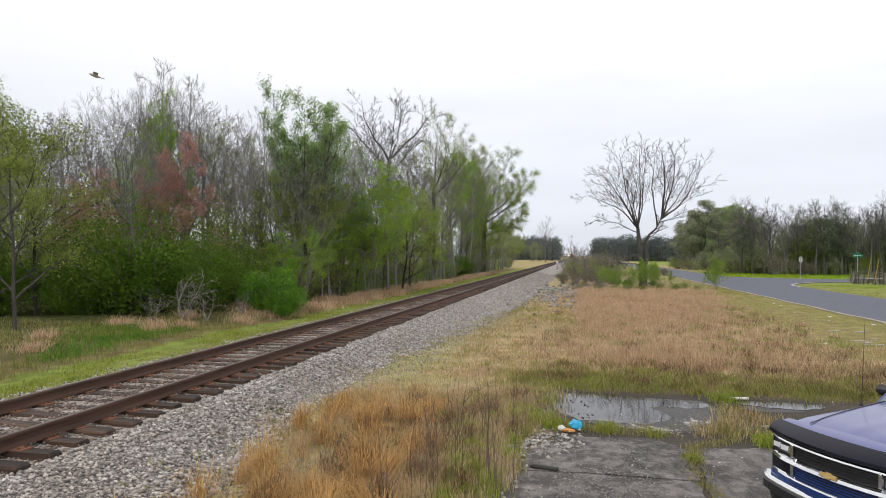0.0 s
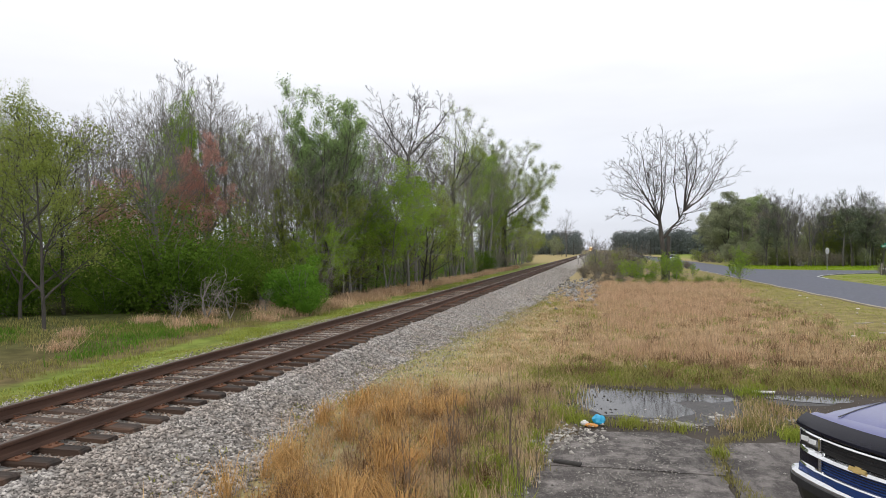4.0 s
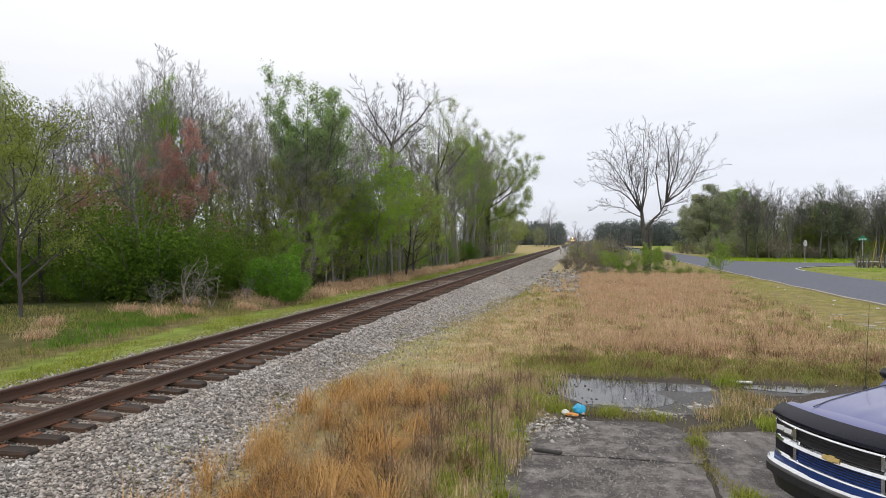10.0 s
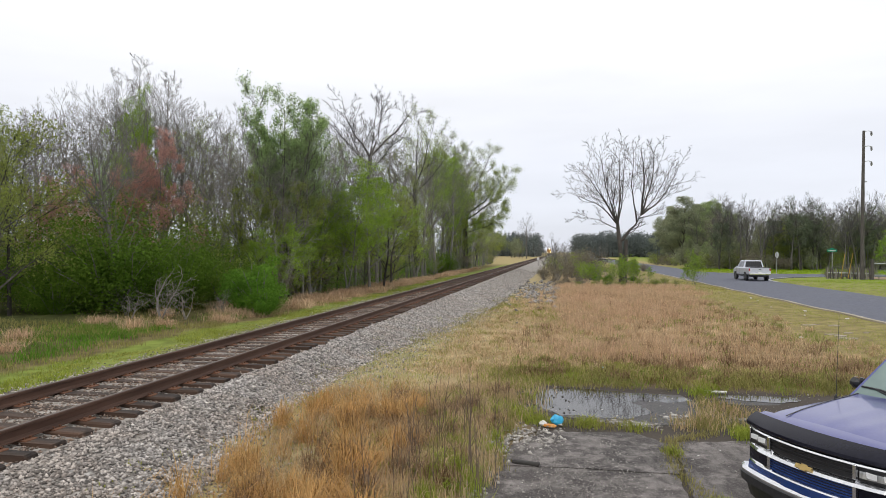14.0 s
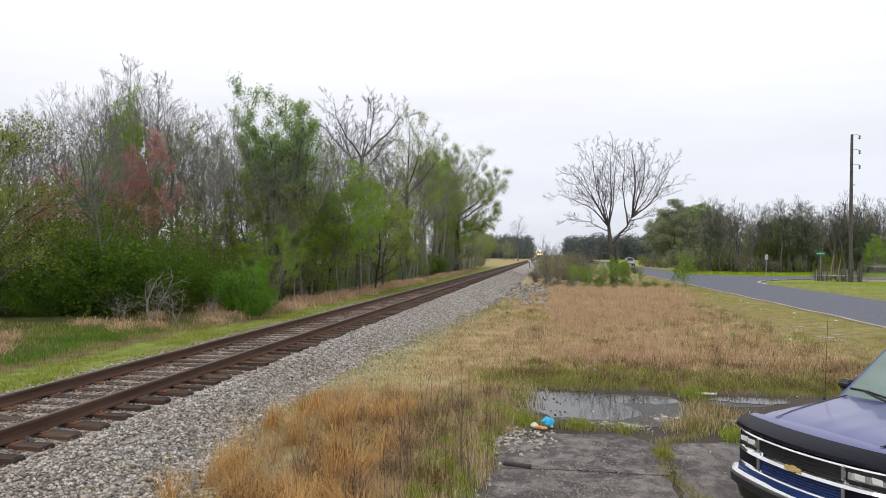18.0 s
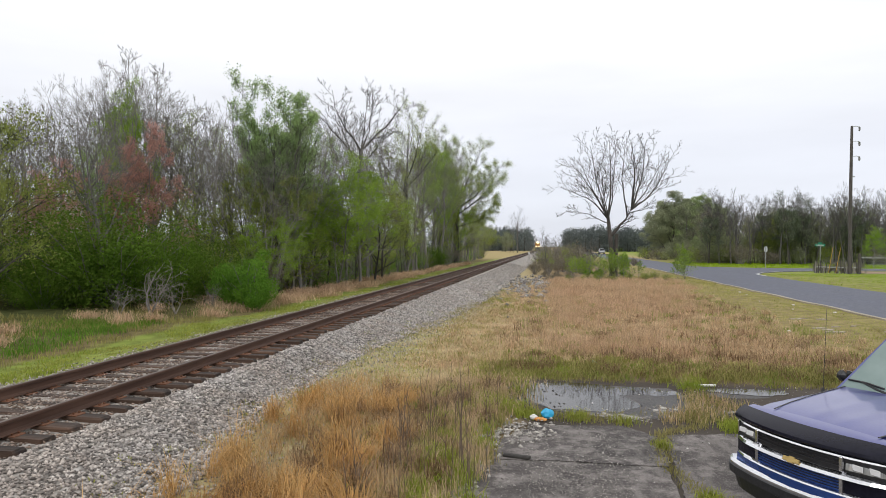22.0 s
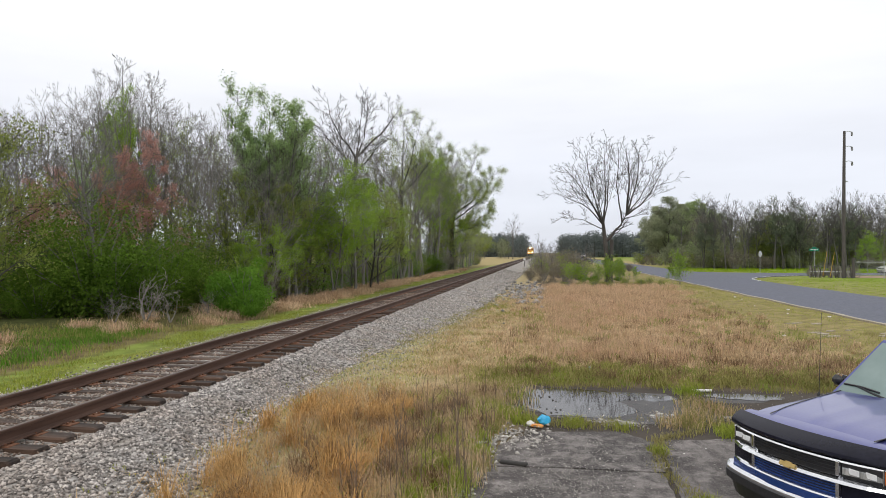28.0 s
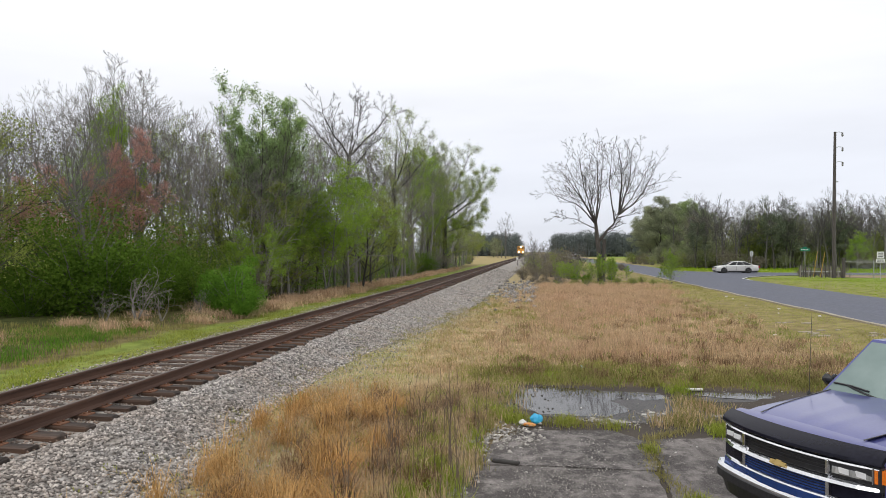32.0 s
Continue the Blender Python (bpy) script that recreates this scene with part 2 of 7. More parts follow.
def part(name, shape, mat, parent=None, label="", smooth=False, at=None):
    me = shape.mesh(name, smooth) if isinstance(shape, Shape) else shape
    if not me.materials:
        me.materials.append(mat)
    ob = new(name, me)
    ob.parent = parent
    if at is not None:
        ob.matrix_basis = at
    if label:
        ob["label"] = label
    return ob


def thing(name, label, category, group="", kind="", at=None):
    ob = new(name)
    if at is not None:
        ob.matrix_basis = at
    return tagged(ob, label, category, group, kind)


def solid(name, shape, mat, label, category, group="", kind="", at=None, smooth=False):
    return tagged(part(name, shape, mat, None, "", smooth, at), label, category, group, kind)


# ---- the lie of the land ----
TRACK_X, RAIL_Z = -7.18, 0.65
ROAD_L, ROAD_R, ROAD_Z = 11.65, 18.25, 0.25


def hum(x, y, s, a):
    """Soft unevenness of the ground."""
    return a * (np.sin(x / s + 1.3 * np.sin(y / s * 0.7)) + np.sin(y / s * 1.1 + 0.9 * np.sin(x / s * 1.3) + 2)) / 2


def ground_z(x, y):
    x, y = np.asarray(x, float), np.asarray(y, float)
    z = np.interp(x, [-60, -20, -12.5, -11.2, -9.6, -9.2, -8.6, -5.6, -4.6, -3.4, -1.5, 6, 9, 11.2, 11.6, 18.9, 19.4, 24, 60], [0.5, 0.25, 0.12, 0.1, 0.2, 0.2, 0.2, 0.15, 0.02, -0.02, 0, 0, 0.08, 0.2, 0.2, 0.2, 0.24, 0.3, 0.4])
    rough = np.interp(x, [-14, -10, -5, -3, -1.2, -0.5, 10, 11.4, 11.6, 19.4, 20.5], [0.12, 0.02, 0.0, 0.05, 0.02, 0.015, 0.06, 0.0, 0, 0, 0.05])
    rough = np.where((x > -1) & (x < 11) & (y < 14), 0.0015, rough)
    field = np.interp(y, [13, 16, 30], [0, 1, 1])
    z = z + hum(x, y, 1.7, 1.0) * rough + np.where((x > -3) & (x < 10.5), 0.05 * field, 0)
    z = np.where((y > 58) & (x > 18.9), z - (z - 0.06) * np.clip((y - 58) / 12, 0, 1), z)
    pud = np.exp(-(((x - 0.9) / 1.7) ** 2 + ((y - 12.3) / 1.0) ** 2) * 1.2) + 0.8 * np.exp(-(((x - 3.6) / 0.9) ** 2 + ((y - 13.0) / 0.5) ** 2) * 1.2)
    return z - 0.004 * pud


def gz(x, y):
    return float(ground_z(x, y))


def axis(parts):
    out = []
    for a, b, step in parts:
        out += list(np.arange(a, b, step))
    return np.array(out + [parts[-1][1]])


def sheet(name, xs, ys, zf, mat, label, category):
    """One sheet over a net of xs by ys."""
    X, Y = np.meshgrid(xs, ys)
    v = np.stack([X.ravel(), Y.ravel(), zf(X, Y).ravel()], 1)
    nx, ny = len(xs), len(ys)
    i = (np.arange(ny - 1)[:, None] * nx + np.arange(nx - 1)[None]).ravel()
    me = fast_mesh(name, v, np.stack([i, i + 1, i + nx + 1, i + nx], 1), True)
    me.materials.append(mat)
    return tagged(new(name, me), label, category, kind="structure")


def ground_material():
    """Soil and thatch whose colour follows the strips of the land, with ragged borders between them."""
    m = material("soil_and_thatch", (0.21, 0.155, 0.085), (0.34, 0.26, 0.15), 2.2, 0.95, bump=0.6, big=0.0, bscale=9, world_space=True, spec=0.08)
    n, l = m.node_tree.nodes, m.node_tree.links
    b = n["Principled BSDF"]
    base = b.inputs["Base Color"].links[0].from_socket
    geo = n.new("ShaderNodeNewGeometry")
    sp = n.new("ShaderNodeSeparateXYZ")
    l.new(geo.outputs["Position"], sp.inputs[0])
    nz = n.new("ShaderNodeTexNoise")
    nz.inputs["Scale"].default_value, nz.inputs["Detail"].default_value = 0.55, 5
    l.new(geo.outputs["Position"], nz.inputs["Vector"])
    ad = n.new("ShaderNodeMath")
    ad.operation = "MULTIPLY_ADD"
    ad.inputs[1].default_value = 2.2
    l.new(nz.outputs[0], ad.inputs[0])
    l.new(sp.outputs["X"], ad.inputs[2])
    mr = n.new("ShaderNodeMapRange")
    mr.inputs[1].default_value, mr.inputs[2].default_value = -28.9, 41.1
    l.new(ad.outputs[0], mr.inputs[0])
    cr = n.new("ShaderNodeValToRGB")
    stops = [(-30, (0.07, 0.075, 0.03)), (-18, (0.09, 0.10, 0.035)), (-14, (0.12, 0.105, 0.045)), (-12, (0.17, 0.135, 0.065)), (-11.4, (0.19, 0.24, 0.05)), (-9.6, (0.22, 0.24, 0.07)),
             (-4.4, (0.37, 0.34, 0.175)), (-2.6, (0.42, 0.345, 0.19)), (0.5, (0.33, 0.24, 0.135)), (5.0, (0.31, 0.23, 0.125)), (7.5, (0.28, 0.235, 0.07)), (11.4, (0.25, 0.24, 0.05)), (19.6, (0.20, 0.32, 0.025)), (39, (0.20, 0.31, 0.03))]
    els = cr.color_ramp.elements
    for k, (x, c) in enumerate(stops):
        q = els[k] if k < 2 else els.new(0.5)
        q.position, q.color = (x + 30) / 70, (*c, 1)
    l.new(mr.outputs[0], cr.inputs[0])
    mx = n.new("ShaderNodeMix")
    mx.data_type, mx.blend_type = "RGBA", "MULTIPLY"
    mx.inputs[0].default_value = 1.0
    sc = n.new("ShaderNodeVectorMath")
    sc.operation = "SCALE"
    sc.inputs["Scale"].default_value = 4.2
    l.new(base, sc.inputs[0])
    bw = n.new("ShaderNodeRGBToBW")
    l.new(sc.outputs[0], bw.inputs[0])
    l.new(bw.outputs[0], mx.inputs[6])
    l.new(cr.outputs[0], mx.inputs[7])
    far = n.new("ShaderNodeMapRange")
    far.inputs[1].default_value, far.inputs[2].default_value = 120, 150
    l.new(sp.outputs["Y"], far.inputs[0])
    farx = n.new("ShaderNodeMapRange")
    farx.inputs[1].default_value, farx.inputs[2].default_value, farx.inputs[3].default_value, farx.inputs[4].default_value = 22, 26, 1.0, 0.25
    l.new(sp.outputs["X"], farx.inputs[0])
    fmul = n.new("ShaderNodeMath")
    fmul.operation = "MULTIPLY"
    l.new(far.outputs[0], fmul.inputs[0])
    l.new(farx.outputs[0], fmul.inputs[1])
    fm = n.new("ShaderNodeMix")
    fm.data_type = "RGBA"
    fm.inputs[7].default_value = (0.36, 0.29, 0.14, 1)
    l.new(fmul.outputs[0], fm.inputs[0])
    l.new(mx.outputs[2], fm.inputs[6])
    near = n.new("ShaderNodeMapRange")
    near.inputs[1].default_value, near.inputs[2].default_value, near.inputs[3].default_value, near.inputs[4].default_value = 13.6, 14.6, 1.0, 0.0
    l.new(sp.outputs["Y"], near.inputs[0])
    lotx = n.new("ShaderNodeMapRange")
    lotx.inputs[1].default_value, lotx.inputs[2].default_value = 0.0, 0.6
    l.new(ad.outputs[0], lotx.inputs[0])
    both = n.new("ShaderNodeMath")
    both.operation = "MULTIPLY"
    l.new(near.outputs[0], both.inputs[0])
    l.new(lotx.outputs[0], both.inputs[1])
    dirt = n.new("ShaderNodeMix")
    dirt.data_type = "RGBA"
    dirt.inputs[6].default_value, dirt.inputs[7].default_value = (0.045, 0.039, 0.034, 1), (0.11, 0.094, 0.08, 1)
    l.new(nz.outputs[0], dirt.inputs[0])
    dm = n.new("ShaderNodeMix")
    dm.data_type = "RGBA"
    l.new(both.outputs[0], dm.inputs[0])
    l.new(fm.outputs[2], dm.inputs[6])
    l.new(dirt.outputs[2], dm.inputs[7])
    l.new(dm.outputs[2], b.inputs["Base Color"])
    return m


GROUND = ground_material()
gx = axis([(-2500, -300, 440), (-300, -40, 20), (-40, -12, 1.0), (-12, 12, 0.25), (12, 24, 1.0), (24, 60, 4), (60, 300, 24), (300, 2500, 440)])
gy = axis([(-300, -20, 40), (-20, 3, 1.0), (3, 20, 0.25), (20, 50, 0.7), (50, 120, 2.5), (120, 400, 20), (400, 4400, 400)])
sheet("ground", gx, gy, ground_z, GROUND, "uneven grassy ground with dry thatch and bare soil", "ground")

# ---- railway ----
STONE = material("ballast_stone", (0.22, 0.202, 0.187), (0.47, 0.437, 0.408), 9, 0.9, bump=0.3, big=0.4, c3=(0.29, 0.23, 0.185), island=0.7)
STONE_RUST = material("rust_stained_stone", (0.17, 0.13, 0.105), (0.34, 0.28, 0.24), 9, 0.9, bump=0.3, big=0.5, c3=(0.22, 0.14, 0.09), island=0.55)
BED = material("ballast_bed", (0.12, 0.11, 0.10), (0.5, 0.47, 0.44), 7, 0.95, bump=1.0, big=0.5, c3=(0.33, 0.29, 0.245), world_space=True, spec=0.1)
STEEL = material("rusted_rail_steel", (0.075, 0.04, 0.028), (0.13, 0.072, 0.05), 9, 0.7, 0.4, bump=0.15, stretch=(1, 0.1, 1))
RAILTOP = material("worn_rail_head", (0.12, 0.09, 0.08), (0.2, 0.16, 0.14), 9, 0.45, 0.8, bump=0.05, stretch=(1, 0.05, 1))
TIE = material("creosoted_tie_wood", (0.026, 0.019, 0.016), (0.08, 0.055, 0.042), 7, 0.9, bump=0.5, c3=(0.11, 0.058, 0.034), stretch=(0.3, 3, 3), objrand=0.4)
PLATE = material("rusty_tie_plate", (0.12, 0.055, 0.03), (0.22, 0.10, 0.055), 20, 0.9, 0.2, bump=0.3)

BED_R = ([-30, 4, 7, 10, 14, 17, 20, 27, 42, 93, 400], [-4.1, -4.1, -4.3, -4.7, -4.9, -4.8, -4.4, -3.7, -3.1, -2.6, -4.0])


def bed_z(x, y):
    right = np.interp(y, *BED_R)
    crown = np.interp(x, [-9.35, -8.75, -8.5, -8.1, -7.8, -6.6, -6.3, -5.8, -5.5], [0.2, 0.36, 0.40, 0.41, 0.445, 0.445, 0.41, 0.40, 0.37])
    slope = 0.37 - (0.37 - 0.0) * np.clip((x + 5.5) / np.minimum(right + 5.5, 1.6), 0, 1)
    z = np.where(x < -5.5, crown, np.maximum(slope, ground_z(x, y) + 0.015))
    return z + hum(x * 3, y * 3, 0.9, 0.012)


def ballast_bed():
    us, ys = np.linspace(0, 1, 46), axis([(-30, 2, 2), (2, 30, 0.22), (30, 80, 1), (80, 1000, 20)])
    U, Y = np.meshgrid(us, ys)
    R = np.interp(Y, *BED_R) + 0.25 * np.sin(Y * 1.7) + 0.15 * np.sin(Y * 4.1)
    X = -9.35 + (R + 9.35) * U
    Z = bed_z(X, Y)
    Z[:, 0] -= 0.1
    Z[:, -1] -= 0.06
    v = np.stack([X.ravel(), Y.ravel(), Z.ravel()], 1)
    nx, ny = len(us), len(ys)
    i = (np.arange(ny - 1)[:, None] * nx + np.arange(nx - 1)[None]).ravel()
    me = fast_mesh("ballast", v, np.stack([i, i + 1, i + nx + 1, i + nx], 1), True)
    me.materials.append(BED)
    return tagged(new("ballast", me), "grey crushed-stone ballast bed under the railway", "ballast", kind="structure")


ballast_bed()


def scatter_stones(name, pts, sizes, mat, label, seed=3):
    """Loose angular stones, all in one mesh."""
    rng = np.random.default_rng(seed)
    base = np.array([(1, 0, 0), (-1, 0, 0), (0, 1, 0), (0, -1, 0), (0, 0, 1), (0, 0, -1)], float)
    tri = np.array([(0, 2, 4), (2, 1, 4), (1, 3, 4), (3, 0, 4), (2, 0, 5), (1, 2, 5), (3, 1, 5), (0, 3, 5)])
    n = len(pts)
    v = base[None] * rng.uniform(0.55, 1.2, (n, 6, 1)) + rng.uniform(-0.22, 0.22, (n, 6, 3))
    v = v * sizes[:, None, None] * np.stack([rng.uniform(0.8, 1.3, n), rng.uniform(0.8, 1.3, n), rng.uniform(0.5, 0.9, n)], 1)[:, None]
    a = rng.uniform(0, 6.28, n)
    c, s = np.cos(a)[:, None], np.sin(a)[:, None]
    v = np.stack([v[..., 0] * c - v[..., 1] * s, v[..., 0] * s + v[..., 1] * c, v[..., 2]], -1) + np.asarray(pts)[:, None]
    me = fast_mesh(name, v.reshape(-1, 3), (tri[None] + 6 * np.arange(n)[:, None, None]).reshape(-1, 3))
    me.materials.append(mat)
    return tagged(new(name, me), label, "stones", kind="stuff")


rng = np.random.default_rng(5)
COUNT = 62000
ys = 3.5 + 38 * rng.random(COUNT) ** 1.9
right = np.interp(ys, *BED_R)
xs = np.where(rng.random(COUNT) < 0.72, -5.85 + (right + 0.25 + 5.85) * rng.random(COUNT), -9.25 + 3.5 * rng.random(COUNT))
zs = bed_z(xs, ys) + np.where((xs > -8.5) & (xs < -5.85), -0.006, 0.008)
scatter_stones("ballast_stones", np.stack([xs, ys, zs], 1), (0.013 + 0.027 * rng.random(COUNT) ** 1.3) * np.where((xs > -8.5) & (xs < -5.85), 0.75, 1.0), STONE, "loose grey and brown crushed ballast stones")

n_edge = 8500
ys = 4 + 38 * rng.random(n_edge) ** 1.5
xs = np.interp(ys, *BED_R) - 0.1 + np.abs(rng.normal(0, 0.75, n_edge))
scatter_stones("edge_gravel", np.stack([xs, ys, ground_z(xs, ys) + 0.012], 1), rng.uniform(0.012, 0.032, n_edge), STONE, "scattered ballast gravel thinning out into the grass", 9)
ys = 34 + 60 * rng.random(9000) ** 1.3
xs = -5.6 + (np.interp(ys, *BED_R) + 5.6) * rng.random(9000)
scatter_stones("far_gravel", np.stack([xs, ys, bed_z(xs, ys) + 0.01], 1), rng.uniform(0.03, 0.06, 9000), STONE, "grey gravel of the wide ballast shoulder", 10)

bx, by = rng.uniform(-8.45, -5.9, 15000), 3.5 + 34 * rng.random(15000) ** 1.6
scatter_stones("track_stones", np.stack([bx, by, bed_z(bx, by) + 0.012], 1), rng.uniform(0.014, 0.034, 15000), STONE_RUST, "rust-stained stones between the railway ties", 7)

track = thing("railway_track", "single railway track of rusty rails on dark wooden ties", "railway track", kind="structure")


def rail_section():
    """Half a flat-bottom rail mirrored: foot, web, head; z from 0 to 0.168."""
    half = [(0.07, 0), (0.07, 0.01), (0.02, 0.026), (0.009, 0.04), (0.009, 0.115), (0.036, 0.128), (0.036, 0.158), (0.026, 0.168)]
    return half + [(-x, z) for x, z in reversed(half)]


def rails():
    sec = rail_section()
    for x in (TRACK_X - 0.755, TRACK_X + 0.755):
        ystops = [-40, -5, 10, 40, 120, 400, 1200]
        s = Shape().loft([[(x + a, y, RAIL_Z - 0.168 + z) for a, z in sec] for y in ystops])
        r = part("rail", s, STEEL, track)
        part("running_surface", Shape().loft([[(x - 0.03, y, RAIL_Z + 0.0005), (x + 0.03, y, RAIL_Z + 0.0005), (x + 0.024, y, RAIL_Z + 0.004), (x - 0.024, y, RAIL_Z + 0.004)] for y in ystops]), RAILTOP, r, "wheel-worn top of the rail")


rails()


def ties():
    rnd = random.Random(11)
    meshes = []
    for k in range(4):
        s = Shape().box((0, 0, 0), (2.6, 0.23, 0.17), 0.018)
        s.v = [(x + rnd.uniform(-0.03, 0.03), y + rnd.uniform(-0.012, 0.012), z + rnd.uniform(-0.008, 0.008)) for x, y, z in s.v]
        meshes.append(s.mesh("tie"))
        meshes[-1].materials.append(TIE)
    pl = Shape().box((0, 0, 0), (0.34, 0.19, 0.02), 0.006)
    for sx in (-0.1, 0.1):
        for sy in (-0.05, 0.05):
            pl.box((sx, sy, 0.02), (0.035, 0.02, 0.03), 0.004)
    plate = pl.mesh("tie_plate")
    plate.materials.append(PLATE)
    y, k = -6.0, 0
    while k < 300:
        t = part("tie", meshes[k % 4], TIE, track, at=pose(TRACK_X + rnd.uniform(-0.06, 0.06), y, RAIL_Z - 0.168 - 0.1 + rnd.uniform(-0.006, 0.004), 0, rnd.uniform(-0.5, 0.5), rnd.uniform(-1.6, 1.6)))
        if 3 < y < 45:
            for sx in (-0.755, 0.755):
                part("tie_plate", plate, PLATE, t, at=pose(sx, 0, 0.09))
        y += 0.495 + rnd.uniform(-0.03, 0.03)
        k += 1
    s = Shape()
    while y < 420:
        s.box((TRACK_X, y, RAIL_Z - 0.268), (2.6, 0.23, 0.17))
        y += 0.5
    tagged(part("far_ties", s, TIE, track), kind="stuff")


ties()

# ---- road ----
ASPHALT = material("worn_grey_asphalt", (0.105, 0.112, 0.142), (0.15, 0.158, 0.195), 5, 0.85, bump=0.3, c3=(0.125, 0.132, 0.16), bscale=60, world_space=True, spec=0.25)
PAINT = material("faded_white_road_paint", (0.55, 0.55, 0.54), (0.7, 0.7, 0.68), 6, 0.8, bump=0.1, c3=(0.35, 0.35, 0.36))


def strip(ys, x0, x1, z0, z1):
    """A road slab lofted along y."""
    return Shape().loft([[(x0(y), y, z0), (x1(y), y, z0), (x1(y), y, z1), (x0(y), y, z1)] for y in ys])


road = solid("road", strip([-60] + list(np.arange(-10, 130, 4.0)) + [200, 340], lambda y: ROAD_L + 0.08 * math.sin(y * 0.9), lambda y: ROAD_R + 0.08 * math.sin(y * 0.7), 0.0, ROAD_Z), ASPHALT, "straight grey asphalt road beside the railway", "road", kind="structure")


SAND = material("sandy_road_edge", (0.33, 0.28, 0.21), (0.45, 0.40, 0.32), 9, 0.95, bump=0.4, world_space=True)
solid("road_shoulder", strip(list(np.arange(0, 130, 1.6)), lambda y: ROAD_L - 0.16 + 0.08 * math.sin(y * 0.9) + 0.05 * math.sin(y * 2.3), lambda y: ROAD_L + 0.02 + 0.08 * math.sin(y * 0.9), 0.1, ROAD_Z + 0.012), SAND, "narrow sandy crumbling edge of the asphalt", "road edge", kind="structure")


def side_road():
    """Joins the road at a right angle, with rounded corners."""
    cor = [(18.2, 50), (18.25, 55), (18.55, 60.5), (19.4, 66.0), (21.4, 71.2), (24.0, 74.8), (27.1, 77.3), (31, 79.4), (36, 80.2), (44, 80.5), (140, 83)]
    far = [(140, 90), (44, 87.2), (30, 87.0), (25, 87.6), (21.5, 89.5), (19.2, 93), (18.2, 98)]
    lie = lambda y: ROAD_Z + 0.004 - 0.13 * min(1, max(0, (y - 58) / 14))
    s0 = Shape().plate(cor + far, 0.3)
    s0.v = [(x, y, z - 0.3 + (lie(y) if x > 18.5 else ROAD_Z + 0.004)) for x, y, z in s0.v]
    solid("side_road", s0, ASPHALT, "grey asphalt side road meeting the main road", "road", kind="structure")
    s = Shape().loft([[(x - 0.14, y + 0.03, lie(y) + 0.004), (x + 0.02, y - 0.02, lie(y) + 0.004), (x + 0.02, y - 0.02, lie(y) + 0.008), (x - 0.14, y + 0.03, lie(y) + 0.008)] for x, y in cor[2:9]])
    solid("road_edge_line", s, PAINT, "faded white edge line round the road corner", "road marking", kind="structure")


side_road()

# ---- trees ----
def limb(rnd, p, d, length, r, steps, wander, up):
    """A wandering, tapering polyline."""
    pts, radii, d = [p.copy()], [r], d.normalized()
    for i in range(steps):
        d = (d + Vector((rnd.uniform(-1, 1), rnd.uniform(-1, 1), rnd.uniform(-1, 1))) * wander + Vector((0, 0, up))).normalized()
        p = p + d * (length / steps)
        pts.append(p.copy())
        radii.append(r * (1 - 0.75 * (i + 1) / steps))
    return pts, radii


def grow(seed, h, r0, levels, kids, angle, ratio, first=0.3, wander=0.14, up=0.06, fork=0, thin=0.011):
    """Trunk, limbs and twigs: two shapes (wood, twigs) and the tips with their directions."""
    rnd = random.Random(seed)
    wood, twigs, tips = Shape(), Shape(), []

    def branch(p, d, length, r, lv):
        steps = 7 if lv == 0 else (5 if lv == 1 else (3 if lv < levels else (1 if levels == 4 else 2)))
        pts, radii = limb(rnd, p, d, length, max(r, thin), steps, wander * (0.5 if lv == 0 else 1), up if lv else 0.03)
        if lv == levels:
            radii = [max(q, thin * 0.6) for q in radii]
        (wood if lv < 2 else twigs).tube(pts, radii, 8 if lv == 0 else (5 if lv == 1 else 3), caps=lv == 0)
        if lv == levels:
            tips.append((pts[-1], (pts[-1] - pts[-2]).normalized()))
            tips.append((pts[1], (pts[-1] - pts[-2]).normalized()))
            return
        k = kids[lv]
        for j in range(k):
            f = first + (1 - first) * (j + rnd.random()) / k if lv == 0 else 0.25 + 0.75 * (j + rnd.random()) / k
            i = min(int(f * steps), steps - 1)
            q = pts[i].lerp(pts[i + 1], f * steps - i)
            base_d = (pts[i + 1] - pts[i]).normalized()
            side = base_d.orthogonal().normalized()
            side.rotate(Matrix.Rotation(rnd.uniform(0, 6.283) if lv else j * 2.4 + rnd.uniform(-0.5, 0.5), 3, base_d))
            a = radians(angle[lv] * rnd.uniform(0.7, 1.25))
            nd = base_d * math.cos(a) + side * math.sin(a)
            rr = radii[i] * (0.62 if lv == 0 else 0.6)
            ll = length * ratio[lv] * rnd.uniform(0.7, 1.15) * ((1.25 - 0.7 * f) if lv == 0 else 1.0)
            branch(q, nd, ll, rr, lv + 1)
        branch(pts[-1], pts[-1] - pts[-2], length * 0.3, radii[-1], lv + 1)

    if fork:
        for j in range(fork):
            a = 6.283 * j / fork + 0.4
            branch(Vector((0, 0, 0)), Vector((0.28 * math.cos(a), 0.28 * math.sin(a), 1)), h * rnd.uniform(0.7, 0.82), r0 * 0.75, 0)
    else:
        branch(Vector((0, 0, -0.1)), Vector((rnd.uniform(-0.05, 0.05), rnd.uniform(-0.05, 0.05), 1)), h * 0.8, r0, 0)
    return wood, twigs, tips


